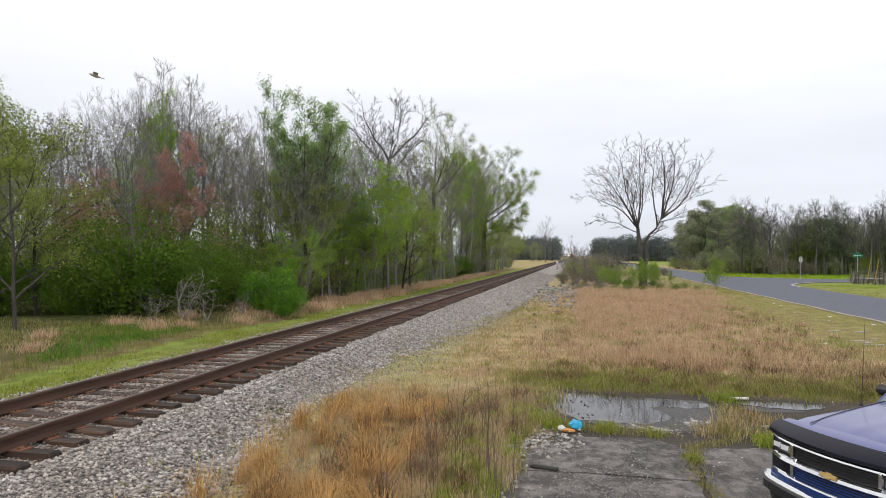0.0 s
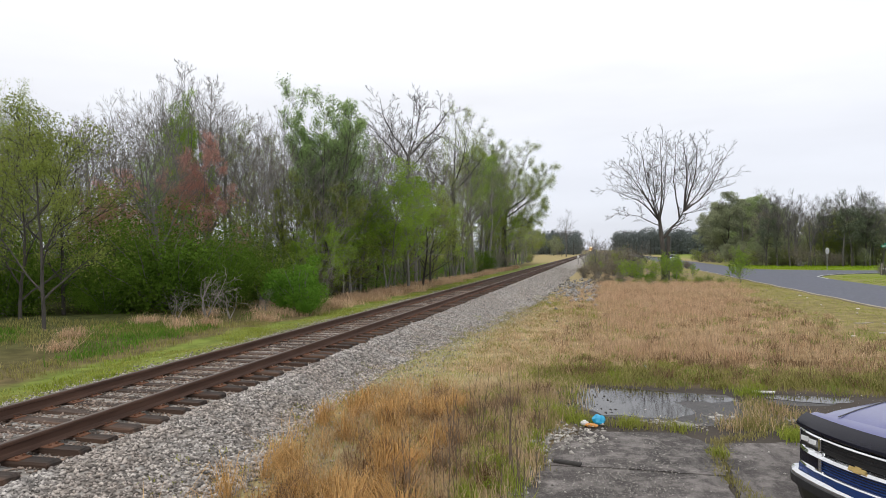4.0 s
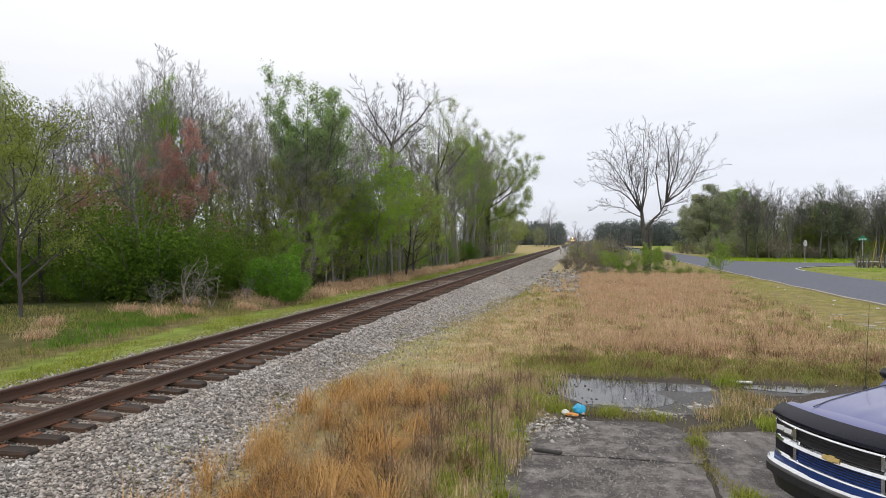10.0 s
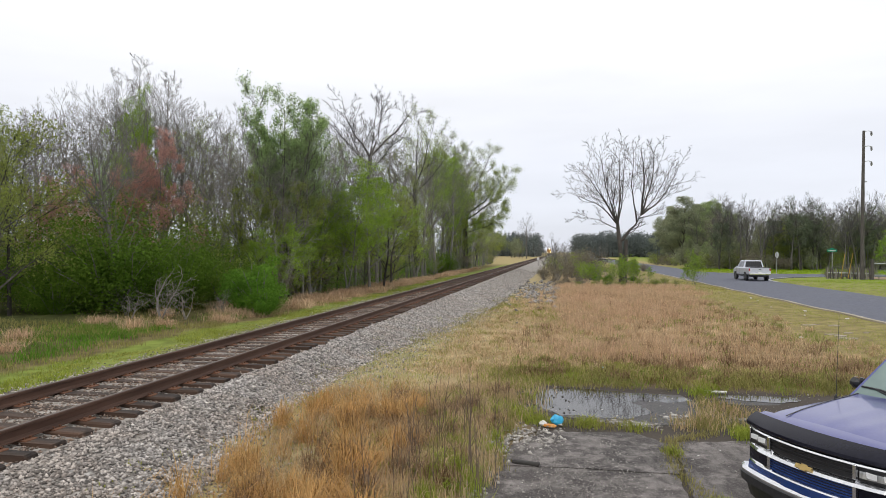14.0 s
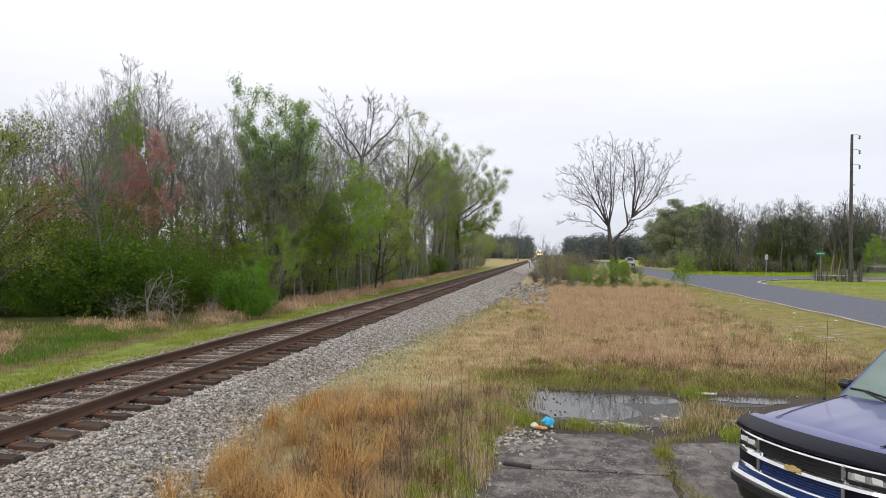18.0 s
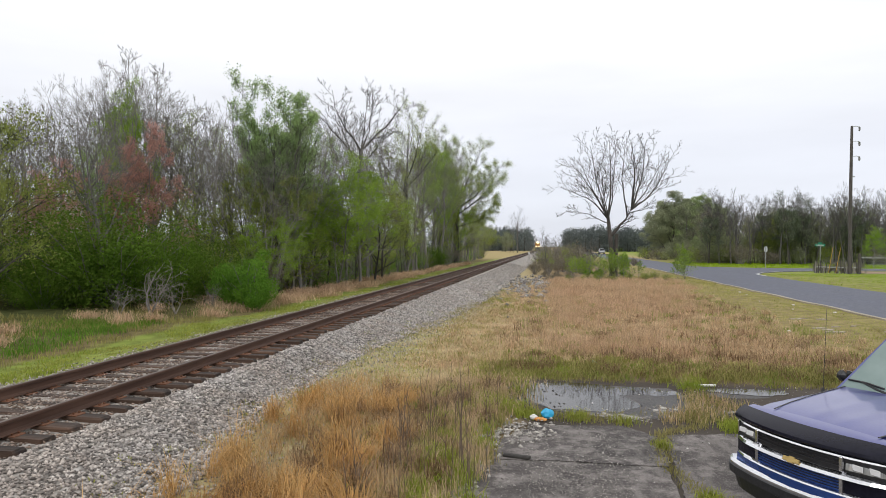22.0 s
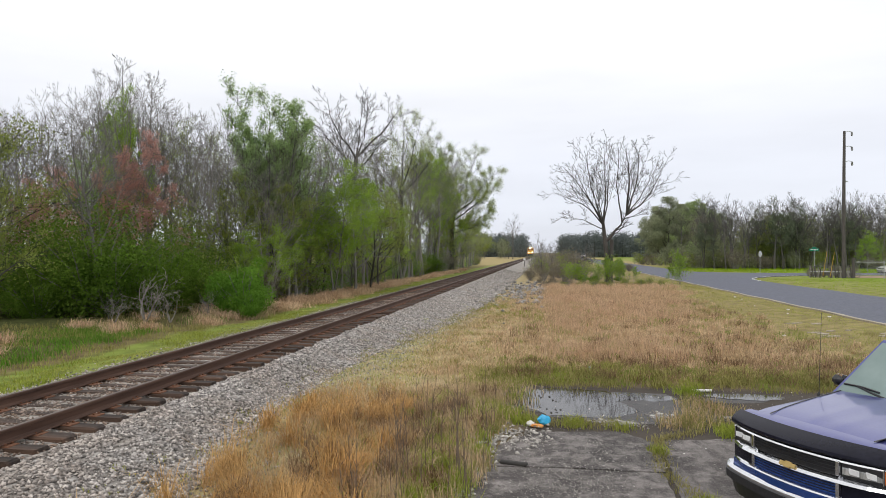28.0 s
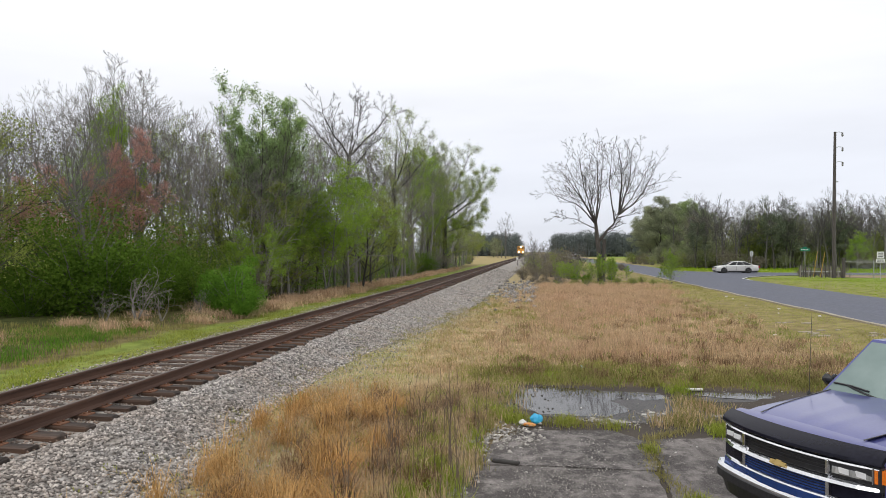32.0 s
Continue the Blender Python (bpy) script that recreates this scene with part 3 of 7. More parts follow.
def leaves_at(points, per, spread, size, seed, droop=0.0):
    """Small three-cornered leaves strewn round points, as arrays."""
    rng = np.random.default_rng(seed)
    c = np.repeat(np.asarray([tuple(p) for p in points], float), per, 0)
    n = len(c)
    c = c + rng.normal(0, spread, (n, 3)) - np.array([0, 0, droop])
    a = rng.normal(0, 1, (n, 3))
    a /= np.linalg.norm(a, axis=1)[:, None]
    b = np.cross(a, rng.normal(0, 1, (n, 3)))
    b /= np.linalg.norm(b, axis=1)[:, None]
    s = size * rng.uniform(0.6, 1.35, (n, 1))
    v = np.stack([c - a * s, c + a * s * 0.8 - b * s * 0.55, c + a * s * 0.8 + b * s * 0.55], 1).reshape(-1, 3)
    return v, np.arange(3 * n).reshape(n, 3)


def leaf_lumps(points, radii, per, size, seed, flat=0.8, tilt=0.5):
    """Leaves that clothe rounded lumps: each lies roughly along its lump's surface."""
    rng = np.random.default_rng(seed)
    c = np.repeat(np.asarray([tuple(p) for p in points], float), per, 0)
    r = np.repeat(np.asarray(radii, float), per)[:, None]
    n = len(c)
    d = rng.normal(0, 1, (n, 3))
    d[:, 2] += 0.35
    d /= np.linalg.norm(d, axis=1)[:, None]
    c = c + d * r * (0.55 + 0.55 * rng.random((n, 1)) ** 0.6) * np.array([1, 1, flat])
    up = d + rng.normal(0, tilt, (n, 3))
    a = np.cross(up, rng.normal(0, 1, (n, 3)))
    a /= np.linalg.norm(a, axis=1)[:, None]
    b = np.cross(a, up)
    b /= np.linalg.norm(b, axis=1)[:, None]
    s = size * rng.uniform(0.6, 1.35, (n, 1))
    v = np.stack([c - a * s, c + a * s * 0.8 - b * s * 0.6, c + a * s * 0.8 + b * s * 0.6], 1).reshape(-1, 3)
    return v, np.arange(3 * n).reshape(n, 3)


def shoot(rnd, p, az, el0, el1, length, r, steps, wob):
    """A leader whose slope goes from el0 to el1 degrees along its way."""
    pts, radii, az = [p.copy()], [r], radians(az)
    for i in range(steps):
        el = radians(el0 + (el1 - el0) * (i + 0.5) / steps) + rnd.uniform(-wob, wob)
        w = az + rnd.uniform(-wob, wob) * 1.5
        p = p + Vector((math.cos(el) * math.cos(w), math.cos(el) * math.sin(w), math.sin(el))) * (length / steps)
        pts.append(p.copy())
        radii.append(r * (1 - 0.86 * ((i + 1) / steps) ** 0.7))
    return pts, radii


def ramify(rnd, pts, radii, length, lv, kids, angle, ratio, lift, thin, twigs, tips, start=0.2):
    """Side branches that leave at an angle and then turn upwards."""
    n = kids[lv]
    for j in range(n):
        f = start + (1 - start) * (j + rnd.random()) / n
        k = f * (len(pts) - 1)
        i = min(int(k), len(pts) - 2)
        q, bd = pts[i].lerp(pts[i + 1], k - i), (pts[i + 1] - pts[i]).normalized()
        side = bd.orthogonal().normalized()
        side.rotate(Matrix.Rotation(j * 2.4 + rnd.uniform(-0.7, 0.7), 3, bd))
        a = radians(angle[lv] * rnd.uniform(0.7, 1.25))
        ll = length * ratio[lv] * rnd.uniform(0.6, 1.2) * (1.25 - 0.6 * f)
        p2, r2 = limb(rnd, q, bd * math.cos(a) + side * math.sin(a), ll, max(radii[i] * 0.5, thin), (5, 4, 2)[lv], 0.14, lift)
        r2 = [max(x, thin) for x in r2]
        twigs.tube(p2, r2, 4 if lv == 0 else 3, caps=False)
        if lv + 1 < len(kids):
            ramify(rnd, p2, r2, ll, lv + 1, kids, angle, ratio, lift, thin, twigs, tips)
        else:
            tips.append(p2[-1])
            tips.append(p2[len(p2) // 2])


def leader_tree(name, label, seed, at, bole, leaders, bark, kids, angle, ratio, lift=0.1, thin=0.012, wob=0.12, leaf=None, per=0, spread=0.15, size=0.05, skip=0.0, lump=0.0, ivy=0):
    """A tree with a bole and named leaders; each leader starts on the bole (height) or on an earlier leader (index, share of its length)."""
    rnd = random.Random(seed)
    t = thing(name, label, "tree", at=at)
    trunk, twigs, tips, made = Shape(), Shape(), [], []
    for pts, radii in bole:
        trunk.tube(pts, radii, 10)
    part("trunk", trunk, bark, t, smooth=True)
    for src, az, el0, el1, length, r in leaders:
        if isinstance(src, tuple):
            pts, radii = made[src[0]]
            k = src[1] * (len(pts) - 1)
            p = pts[int(k)].lerp(pts[min(int(k) + 1, len(pts) - 1)], k - int(k))
        else:
            line = [Vector(q) for q in bole[0][0]]
            i = max(k for k in range(len(line) - 1) if line[k].z <= src or k == 0)
            p = line[i].lerp(line[i + 1], min(1, max(0, (src - line[i].z) / (line[i + 1].z - line[i].z))))
        pts, radii = shoot(rnd, p, az, el0, el1, length, r, 8, wob)
        radii = [max(x, thin) for x in radii]
        made.append((pts, radii))
        part("limb", Shape().tube(pts, radii, 6), bark, t)
        ramify(rnd, pts, radii, length, 0, kids, angle, ratio, lift, thin, twigs, tips)
    tagged(part("crown", twigs, bark, t), kind="stuff")
    if leaf:
        pts = [p for p in tips if rnd.random() >= skip]
        v, f = leaf_lumps(pts, [lump * rnd.uniform(0.6, 1.3) for _ in pts], per, size, seed, 1.3) if lump else leaves_at(pts, per, spread, size, seed)
        tagged(part("foliage", fast_mesh("foliage", v, f), leaf, t), kind="stuff")
    if ivy:
        line = [Vector(q) for q in bole[0][0]]
        pts = [line[i].lerp(line[i + 1], rnd.random()) + Vector((rnd.uniform(-0.35, 0.35), rnd.uniform(-0.35, 0.35), 0)) for i in range(len(line) - 1) for _ in range(ivy)]
        v, f = leaves_at(pts, 8, 0.15, 0.06, seed + 1)
        v[:, 2] = np.abs(v[:, 2])
        tagged(part("ivy", fast_mesh("ivy", v, f), LEAF_BRIGHT, t, "green ivy leaves on the trunk"), kind="stuff")
    return t


def make_tree(name, seed, h, r0, levels, kids, angle, ratio, bark, label, leaf=None, per=8, spread=0.25, size=0.09, first=0.3, wander=0.14, up=0.06, fork=0, thin=0.011, category="tree", skip=0.0, lump=0.0):
    t = thing(name, label, category)
    wood, twigs, tips = grow(seed, h, r0, levels, kids, angle, ratio, first, wander, up, fork, thin)
    part("trunk", wood, bark, t, smooth=False)
    tagged(part("crown", twigs, bark if leaf or bark is BARK_FAR else TWIG_GREY, t), kind="stuff")
    if leaf:
        rnd = random.Random(seed)
        pts = [p for p, _ in tips if rnd.random() >= skip]
        v, f = leaf_lumps(pts, [lump * rnd.uniform(0.6, 1.2) for _ in pts], per, size, seed) if lump else leaves_at(pts, per, spread, size, seed)
        tagged(part("foliage", fast_mesh("foliage", v, f), leaf, t), kind="stuff")
    t["height"] = max(p.z for p, _ in tips)
    return t


def make_shrub(name, seed, h, w, leaf, label, count=2600, size=0.07, stems=9, category="shrub", low=0.35, lump=0.24):
    """A dense bush: stems, and leaves clothing uneven lumps."""
    rnd = random.Random(seed)
    t = thing(name, label, category)
    st, lumps, radii = Shape(), [], []
    for k in range(stems):
        a, o = rnd.uniform(0, 6.283), rnd.uniform(0.15, 0.95)
        tip = Vector((math.cos(a) * w / 2 * o, math.sin(a) * w / 2 * o, h * rnd.uniform(0.5, 0.95) * (1 - 0.35 * o * o)))
        st.tube([(0.1 * math.cos(a), 0.1 * math.sin(a), -0.08), tip * 0.5 + Vector((rnd.uniform(-0.15, 0.15), rnd.uniform(-0.15, 0.15), 0.1)), tip], [0.035, 0.02, 0.006], 4)
        for j in range(3):
            lumps.append(tip * rnd.uniform(low, 1.0) + Vector((rnd.uniform(-1, 1) * w * 0.14, rnd.uniform(-1, 1) * w * 0.14, rnd.uniform(-0.1, 0.08) * h)))
            radii.append((w * h) ** 0.5 * lump * rnd.uniform(0.5, 1.1))
    tagged(part("woody_base", st, BARK_GREY, t), kind="stuff")
    v, f = leaf_lumps(lumps, radii, max(1, count // len(lumps)), size, seed)
    v[:, 2] = np.abs(v[:, 2])
    tagged(part("foliage", fast_mesh("foliage", v, f), leaf, t), kind="stuff")
    t["height"] = h
    return t


class Kind:
    """Several shapes of one kind; the first use places each itself, later ones copy it."""

    def __init__(self, makers):
        self.made, self.used, self.k = makers, [False] * len(makers), 0

    def put(self, x, y, h, rnd, wide=1.0, turn=None, which=None, sink=0.05):
        i = (self.k % len(self.made)) if which is None else which
        self.k += 1
        ob = self.made[i]
        s = h / ob["height"]
        m = Matrix.Translation((x, y, gz(x, y) - sink)) @ Matrix.Rotation(rnd.uniform(0, 6.283) if turn is None else turn, 4, "Z") @ Matrix.Diagonal((s * wide, s * wide, s, 1))
        if not self.used[i]:
            self.used[i] = True
            ob.matrix_basis = m
            return ob
        c = copy_thing(ob, Matrix())
        c.matrix_basis = m
        return c


BARE = Kind([make_tree("bare_tree", 20 + k, 15, 0.2, 4, [7, 5, 4, 3], [42, 42, 42, 42], [0.56, 0.52, 0.5, 0.5], BARK_GREY, "leafless grey hardwood tree with fine twigs in the wood", first=0.42 - 0.05 * (k % 3), up=0.08, wander=0.2, thin=0.012, fork=2 if k == 2 else 0) for k in range(5)])
BUDDING = Kind([make_tree("budding_tree", 40 + k, 14, 0.17, 3, [9, 6, 4], [44, 42, 42], [0.55, 0.48, 0.5], BARK_GREY, "hardwood tree just coming into pale green leaf", LEAF_PALE, 12, 0.2, 0.058, first=0.36, up=0.08, wander=0.2) for k in range(3)])
GREEN = Kind([make_tree("green_tree", 60 + k, 12, 0.15, 3, [9, 5, 4], [42, 42, 45], [0.34, 0.5, 0.5], BARK_DARK, "leafy deep green broadleaf tree with several rising leaders", LEAF_TALL, 20, 0.19, 0.055, skip=0.4, lump=0.34, first=0.3, up=0.12, fork=4, wander=0.17) for k in range(2)])
FRESH = Kind([make_tree("fresh_green_tree", 70 + k, 8, 0.1, 3, [9, 6, 4], [50, 45, 45], [0.5, 0.5, 0.5], BARK_GREY, "young tree in fresh yellow-green leaf", LEAF_LIGHT, 40, 0.21, 0.05, skip=0.5, lump=0.36, first=0.2, up=0.07, fork=2 if k == 1 else 0, wander=0.18) for k in range(3)])
OLIVE = Kind([make_tree("understorey_tree", 80 + k, 7, 0.08, 3, [9, 5, 4], [52, 45, 45], [0.48, 0.5, 0.5], BARK_DARK, "small understorey tree in sparse olive-green leaf", LEAF_OLIVE, 24, 0.22, 0.046, skip=0.45, lump=0.36, first=0.12, up=0.06, wander=0.2) for k in range(3)])
REDBUD = Kind([make_tree("red_maple", 90 + k, 9, 0.1, 3, [10, 6, 4], [46, 42, 42], [0.45, 0.5, 0.5], BARK_GREY, "maple with reddish-pink spring buds", LEAF_RED, 46, 0.17, 0.044, skip=0.45, lump=0.3, first=0.25, up=0.09, wander=0.18) for k in range(2)])
PINE = Kind([make_tree("pine_tree", 100 + k, 13, 0.17, 2, [18, 6], [70, 50], [0.24, 0.5], BARK_DARK, "dark green pine tree in the wood", LEAF_PINE, 22, 0.26, 0.11, first=0.4, up=0.05, wander=0.1) for k in range(2)])
EVERGREEN = Kind([make_tree("evergreen_tree", 110 + k, 9, 0.16, 3, [14, 6, 4], [58, 50, 48], [0.52, 0.5, 0.5], BARK_DARK, "broad dense evergreen tree beside the road", LEAF_HAZE if k else LEAF_SOFT, 90, 0.34, 0.08, skip=0.55, lump=0.62, first=0.04, up=0.04) for k in range(2)])
FAR_BARE = Kind([make_tree("bare_tree", 200 + k, 12, 0.15, 3, [7, 5, 4], [38, 42, 42], [0.46, 0.5, 0.5], BARK_FAR, "leafless grey hardwood tree at the far wood's edge", first=0.34, up=0.08, wander=0.19, thin=0.02) for k in range(4)])
FAR_OLIVE = Kind([make_tree("understorey_tree", 210 + k, 7, 0.08, 2, [10, 6], [52, 45], [0.45, 0.5], BARK_GREY, "small tree in dull olive leaf at the far wood's edge", LEAF_HAZE if k else LEAF_OLIVE, 14, 0.4, 0.125, first=0.1, up=0.06) for k in range(2)])
SHRUB = Kind([make_shrub("green_shrub", 120 + k, 3, 4, LEAF_DARK, "dense dark green vine-covered shrub at the wood's edge", 26000, 0.034, 28, low=0.22) for k in range(3)])
BRIGHT = Kind([make_shrub("bright_green_shrub", 130 + k, 2, 2.6, LEAF_BRIGHT, "rounded bright green shrub", 10500, 0.042, 16) for k in range(2)])
SCRUB = Kind([make_shrub("olive_scrub", 140 + k, 2.2, 2.6, LEAF_DUN if k else LEAF_OLIVE, "straggly olive-brown scrub bush", 1700, 0.05, 16) for k in range(3)])
BRUSH = Kind([make_tree("bare_brush", 150 + k, 2.6, 0.03, 2, [6, 4], [50, 45], [0.6, 0.5], TWIG_GREY, "leafless grey brush with tangled stems", first=0.05, fork=4, thin=0.007, category="shrub") for k in range(3)])


PALE_BARK = material("pale_dead_wood", (0.20, 0.18, 0.155), (0.33, 0.30, 0.265), 6, 0.9, bump=0.2)
SAPLING = Kind([make_tree("sapling", 170 + k, 2.4, 0.025, 2, [7, 5], [45, 45], [0.45, 0.5], BARK_GREY, "slender sapling with sparse fresh green leaves", LEAF_LIGHT, 5, 0.16, 0.05, first=0.2, fork=2, thin=0.006) for k in range(3)])
DEAD = Kind([make_tree("dead_shrub", 160 + k, 2.6, 0.05, 2, [4, 3], [50, 52], [0.5, 0.5], PALE_BARK, "dead shrub with pale crooked leafless branches", leaf=None, first=0.3, fork=3, thin=0.011, wander=0.42, category="shrub") for k in range(2)])
for q in DEAD.made:
    for o in q.children:
        o.data.materials.clear()
        o.data.materials.append(PALE_BARK)


def edge_x(y):
    """The wood's front on the left of the track."""
    return float(np.interp(y, [0, 19, 23, 25, 36, 60, 92, 150, 170], [-19, -18, -17.5, -14.5, -13.2, -13.2, -12.6, -14.5, -16]))


def woods_left():
    rnd = random.Random(77)
    # trees that stand out
    leader_tree("tall_green_tree", "tall green broadleaf tree with many upright leafy leaders", 5, pose(-16.4, 37.4, 0.1), [([(0, 0, -0.2), (0.1, 0, 2.0), (0.0, 0, 4.5)], [0.2, 0.15, 0.11])],
                [(2.2 + 0.6 * (k % 4), 137.5 * k, (76, 56, 42, 50)[k % 4], 88, (8.5, 7.2, 6.3, 7.8, 5.8)[k % 5] - 0.04 * k, 0.06) for k in range(18)], BARK_DARK, (10, 6, 4), (42, 40, 42), (0.24, 0.45, 0.5), 0.15, 0.01, 0.09, LEAF_TALL, 13, 0.17, 0.05, 0.3, 0.24)
    OLIVE.put(-15.0, 35.0, 6.4, rnd, 1.1)
    FRESH.put(-15.4, 36.2, 5.6, rnd, 1.2)
    OLIVE.put(-16.6, 34.0, 7.0, rnd, 1.0)
    GREEN.put(-15.6, 39.0, 9.6, rnd, 0.85, 1.3, 1)
    FRESH.put(-12.8, 43.5, 9.0, rnd, 1.15, 0, 0)
    FRESH.put(-13.4, 40.5, 7.4, rnd, 1.1, 2, 1)
    OLIVE.put(-12.6, 46.5, 7.5, rnd, 1.2)
    OLIVE.put(-12.9, 50.0, 7.0, rnd, 1.3)
    leader_tree("bare_oak", "large bare grey oak with crooked spreading limbs", 6, pose(-16.4, 55, 0.1), [([(0, 0, -0.2), (0.15, 0, 4), (0.1, 0, 8), (0.3, 0, 11)], [0.34, 0.27, 0.22, 0.17])],
                ((10.8, 170, 50, 80, 6.2, 0.11), (10.9, 10, 38, 60, 6.2, 0.11), (10.2, 190, 30, 62, 5.6, 0.08), (9.8, 340, 40, 40, 4.6, 0.07), (10.9, 80, 60, 80, 6.0, 0.09), (9.4, 250, 45, 70, 5.6, 0.07), (8.8, 150, 40, 60, 5.0, 0.06), (10.9, 60, 74, 84, 5.4, 0.08)), BARK_DARK, (7, 5, 4), (48, 46, 46), (0.4, 0.45, 0.45), 0.1, 0.013, 0.26)
    leader_tree("budding_tree", "tall crooked tree with sparse pale spring leaves", 7, pose(-14.6, 66, 0.1), [([(0, 0, -0.2), (0.1, 0, 5), (0.0, 0, 9.5)], [0.28, 0.22, 0.16])],
                ((9.2, 100, 70, 84, 8.0, 0.11), (8.8, 10, 42, 66, 6.4, 0.09), (8.2, 200, 45, 70, 6.0, 0.08), (9.3, 330, 60, 76, 7.0, 0.08), (7.0, 180, 35, 60, 4.6, 0.06)), BARK_DARK, (8, 5, 4), (46, 46, 46), (0.36, 0.45, 0.45), 0.1, 0.013, 0.2, LEAF_PALE, 7, 0.18, 0.055, 0.2)
    leader_tree("budding_tree", "spreading dark-limbed tree with yellow-green spring leaves and ivy", 8, pose(-13.4, 94, 0.1), [([(0, 0, -0.2), (0.2, 0, 3), (0.1, 0, 6), (0.4, 0, 8.5)], [0.42, 0.36, 0.3, 0.24])],
                ((8.2, 5, 38, 58, 8.6, 0.17), (7.2, 350, 28, 52, 8.0, 0.13), (8.4, 30, 62, 74, 9.4, 0.16), (8.4, 170, 60, 80, 9.6, 0.16), (7.6, 190, 40, 66, 8.6, 0.13), (6.4, 10, 14, 36, 6.8, 0.1), (8.4, 260, 58, 72, 8.8, 0.13), (5.4, 355, 8, 20, 5.0, 0.08)), BARK_DARK, (9, 5, 4), (46, 46, 48), (0.34, 0.45, 0.45), 0.08, 0.017, 0.18, LEAF_PALE, 13, 0.24, 0.07, 0.15, 0, 40)
    for x, y, h, sd in ((-25.0, 36.2, 13.6, 3), (-24.0, 36.9, 13.0, 4), (-26.4, 37.6, 11.4, 5)):
        leader_tree("slender_bare_tree", "slender straight bare tree with short fine side twigs", sd, pose(x, y, 0.2), [([(0, 0, -0.2), (0.05, 0, h * 0.3), (0.0, 0, h * 0.5)], [0.13, 0.11, 0.085])],
                    ((h * 0.48, 90 * sd, 86, 90, h * 0.54, 0.085), (h * 0.42, 200, 62, 84, h * 0.36, 0.05)), BARK_GREY, (26, 5, 4), (46, 44, 44), (0.2, 0.45, 0.5), 0.12, 0.009, 0.06)
    BUDDING.put(-14.2, 76, 16.6, rnd, 1.15, 1, 1)
    FRESH.put(-15.0, 76, 14.8, rnd, 0.9, 1, 2)
    BUDDING.put(-14.8, 84, 15.4, rnd, 1.1, 2, 2)
    FRESH.put(-14.4, 85, 16.2, rnd, 0.62, 2, 0)
    FRESH.put(-13.6, 90, 14.6, rnd, 0.6, 1, 1)
    BUDDING.put(-15.5, 92, 15.6, rnd, 1.2, 2, 0)
    # the skyline of bare crowns: degrees left of the track, rise of the treetops over the eye
    az = [2, 4.8, 7.4, 10.4, 12.9, 15.3, 17.7, 20.1, 27.4, 29.6, 32.9, 34.5, 38.7, 42.2, 50]
    rise = [0.13, 0.147, 0.173, 0.186, 0.215, 0.227, 0.247, 0.216, 0.228, 0.237, 0.27, 0.271, 0.234, 0.211, 0.2]
    for k in range(52):
        a = 6.0 + 44 * (k + rnd.random()) / 52
        d = 6.0
        while d < 160 and -d * math.sin(radians(a)) > edge_x(d * math.cos(radians(a))):
            d += 0.5
        d += rnd.uniform(1.0, 18) if a < 26 else rnd.uniform(7, 26)
        h = EYE_Z + float(np.interp(a, az, rise)) * d * rnd.uniform(0.66, 0.95)
        BARE.put(-d * math.sin(radians(a)), d * math.cos(radians(a)), min(h, 18), rnd, rnd.uniform(0.8, 1.1))
    FRESH.put(-23.6, 33.8, 12.0, rnd, 0.62)
    GREEN.put(-24.6, 32.6, 8.4, rnd, 0.8, 0.4, 0)
    REDBUD.put(-20.2, 30.8, 8.6, rnd, 0.8)
    REDBUD.put(-21.4, 30.4, 8.0, rnd, 0.8)
    REDBUD.put(-23.2, 28.3, 6.6, rnd, 0.9)
    REDBUD.put(-25.2, 29.3, 6.4, rnd, 0.9)
    OLIVE.put(-17.6, 17.8, 7.6, rnd, 0.85)
    OLIVE.put(-20.2, 19.4, 7.4, rnd, 0.9)
    OLIVE.put(-22.5, 19.0, 7.4, rnd, 1.0)
    OLIVE.put(-20.8, 22.0, 8.2, rnd, 0.9)
    BUDDING.put(-24.5, 22.5, 10.0, rnd, 0.8)
    BUDDING.put(-27.0, 25.0, 10.6, rnd, 0.8)
    # the front line of bushes
    for x, y, h, w in ((-18.3, 25.0, 4.9, 1.1), (-16.0, 26.0, 3.2, 0.9), (-21.5, 25.0, 3.6, 1.1), (-19.5, 22.8, 2.4, 0.9), (-23.5, 22.0, 3.2, 1.0), (-16.2, 30.0, 3.2, 0.9)):
        SHRUB.put(x, y, h, rnd, w)
    for x, y, h, w in ((-12.6, 26.0, 2.2, 0.95), (-13.4, 27.6, 2.4, 1.0), (-11.9, 25.4, 1.3, 0.9)):
        BRIGHT.put(x, y, h, rnd, w)
    for x, y, h in ((-15.6, 24.2, 1.8), (-17.0, 23.6, 1.4), (-13.6, 25.0, 1.2)):
        BRUSH.put(x, y, h, rnd, 1.1)
    DEAD.put(-15.2, 23.2, 2.2, rnd, 1.4)
    DEAD.put(-16.2, 22.8, 1.0, rnd, 2.0)
    DEAD.put(-14.4, 23.6, 1.5, rnd, 1.5)
    DEAD.put(-14.6, 33.5, 5.2, rnd, 0.8)
    # along the front, on to the far end
    y = 29.0
    while y < 165:
        x = edge_x(y) - rnd.uniform(0.4, 2.4)
        kind = rnd.choice([OLIVE, OLIVE, FRESH, SHRUB, SCRUB, SCRUB, BRUSH] if y < 44 else [OLIVE, BUDDING, BUDDING, BARE, SHRUB, SCRUB, SCRUB, BRUSH, BRUSH])
        h = {OLIVE: 6.5, FRESH: 6.0, SHRUB: 3.2, SCRUB: 2.6, BRUSH: 3.2, BUDDING: 8.0, BARE: 9.0}[kind] * rnd.uniform(0.75, 1.25)
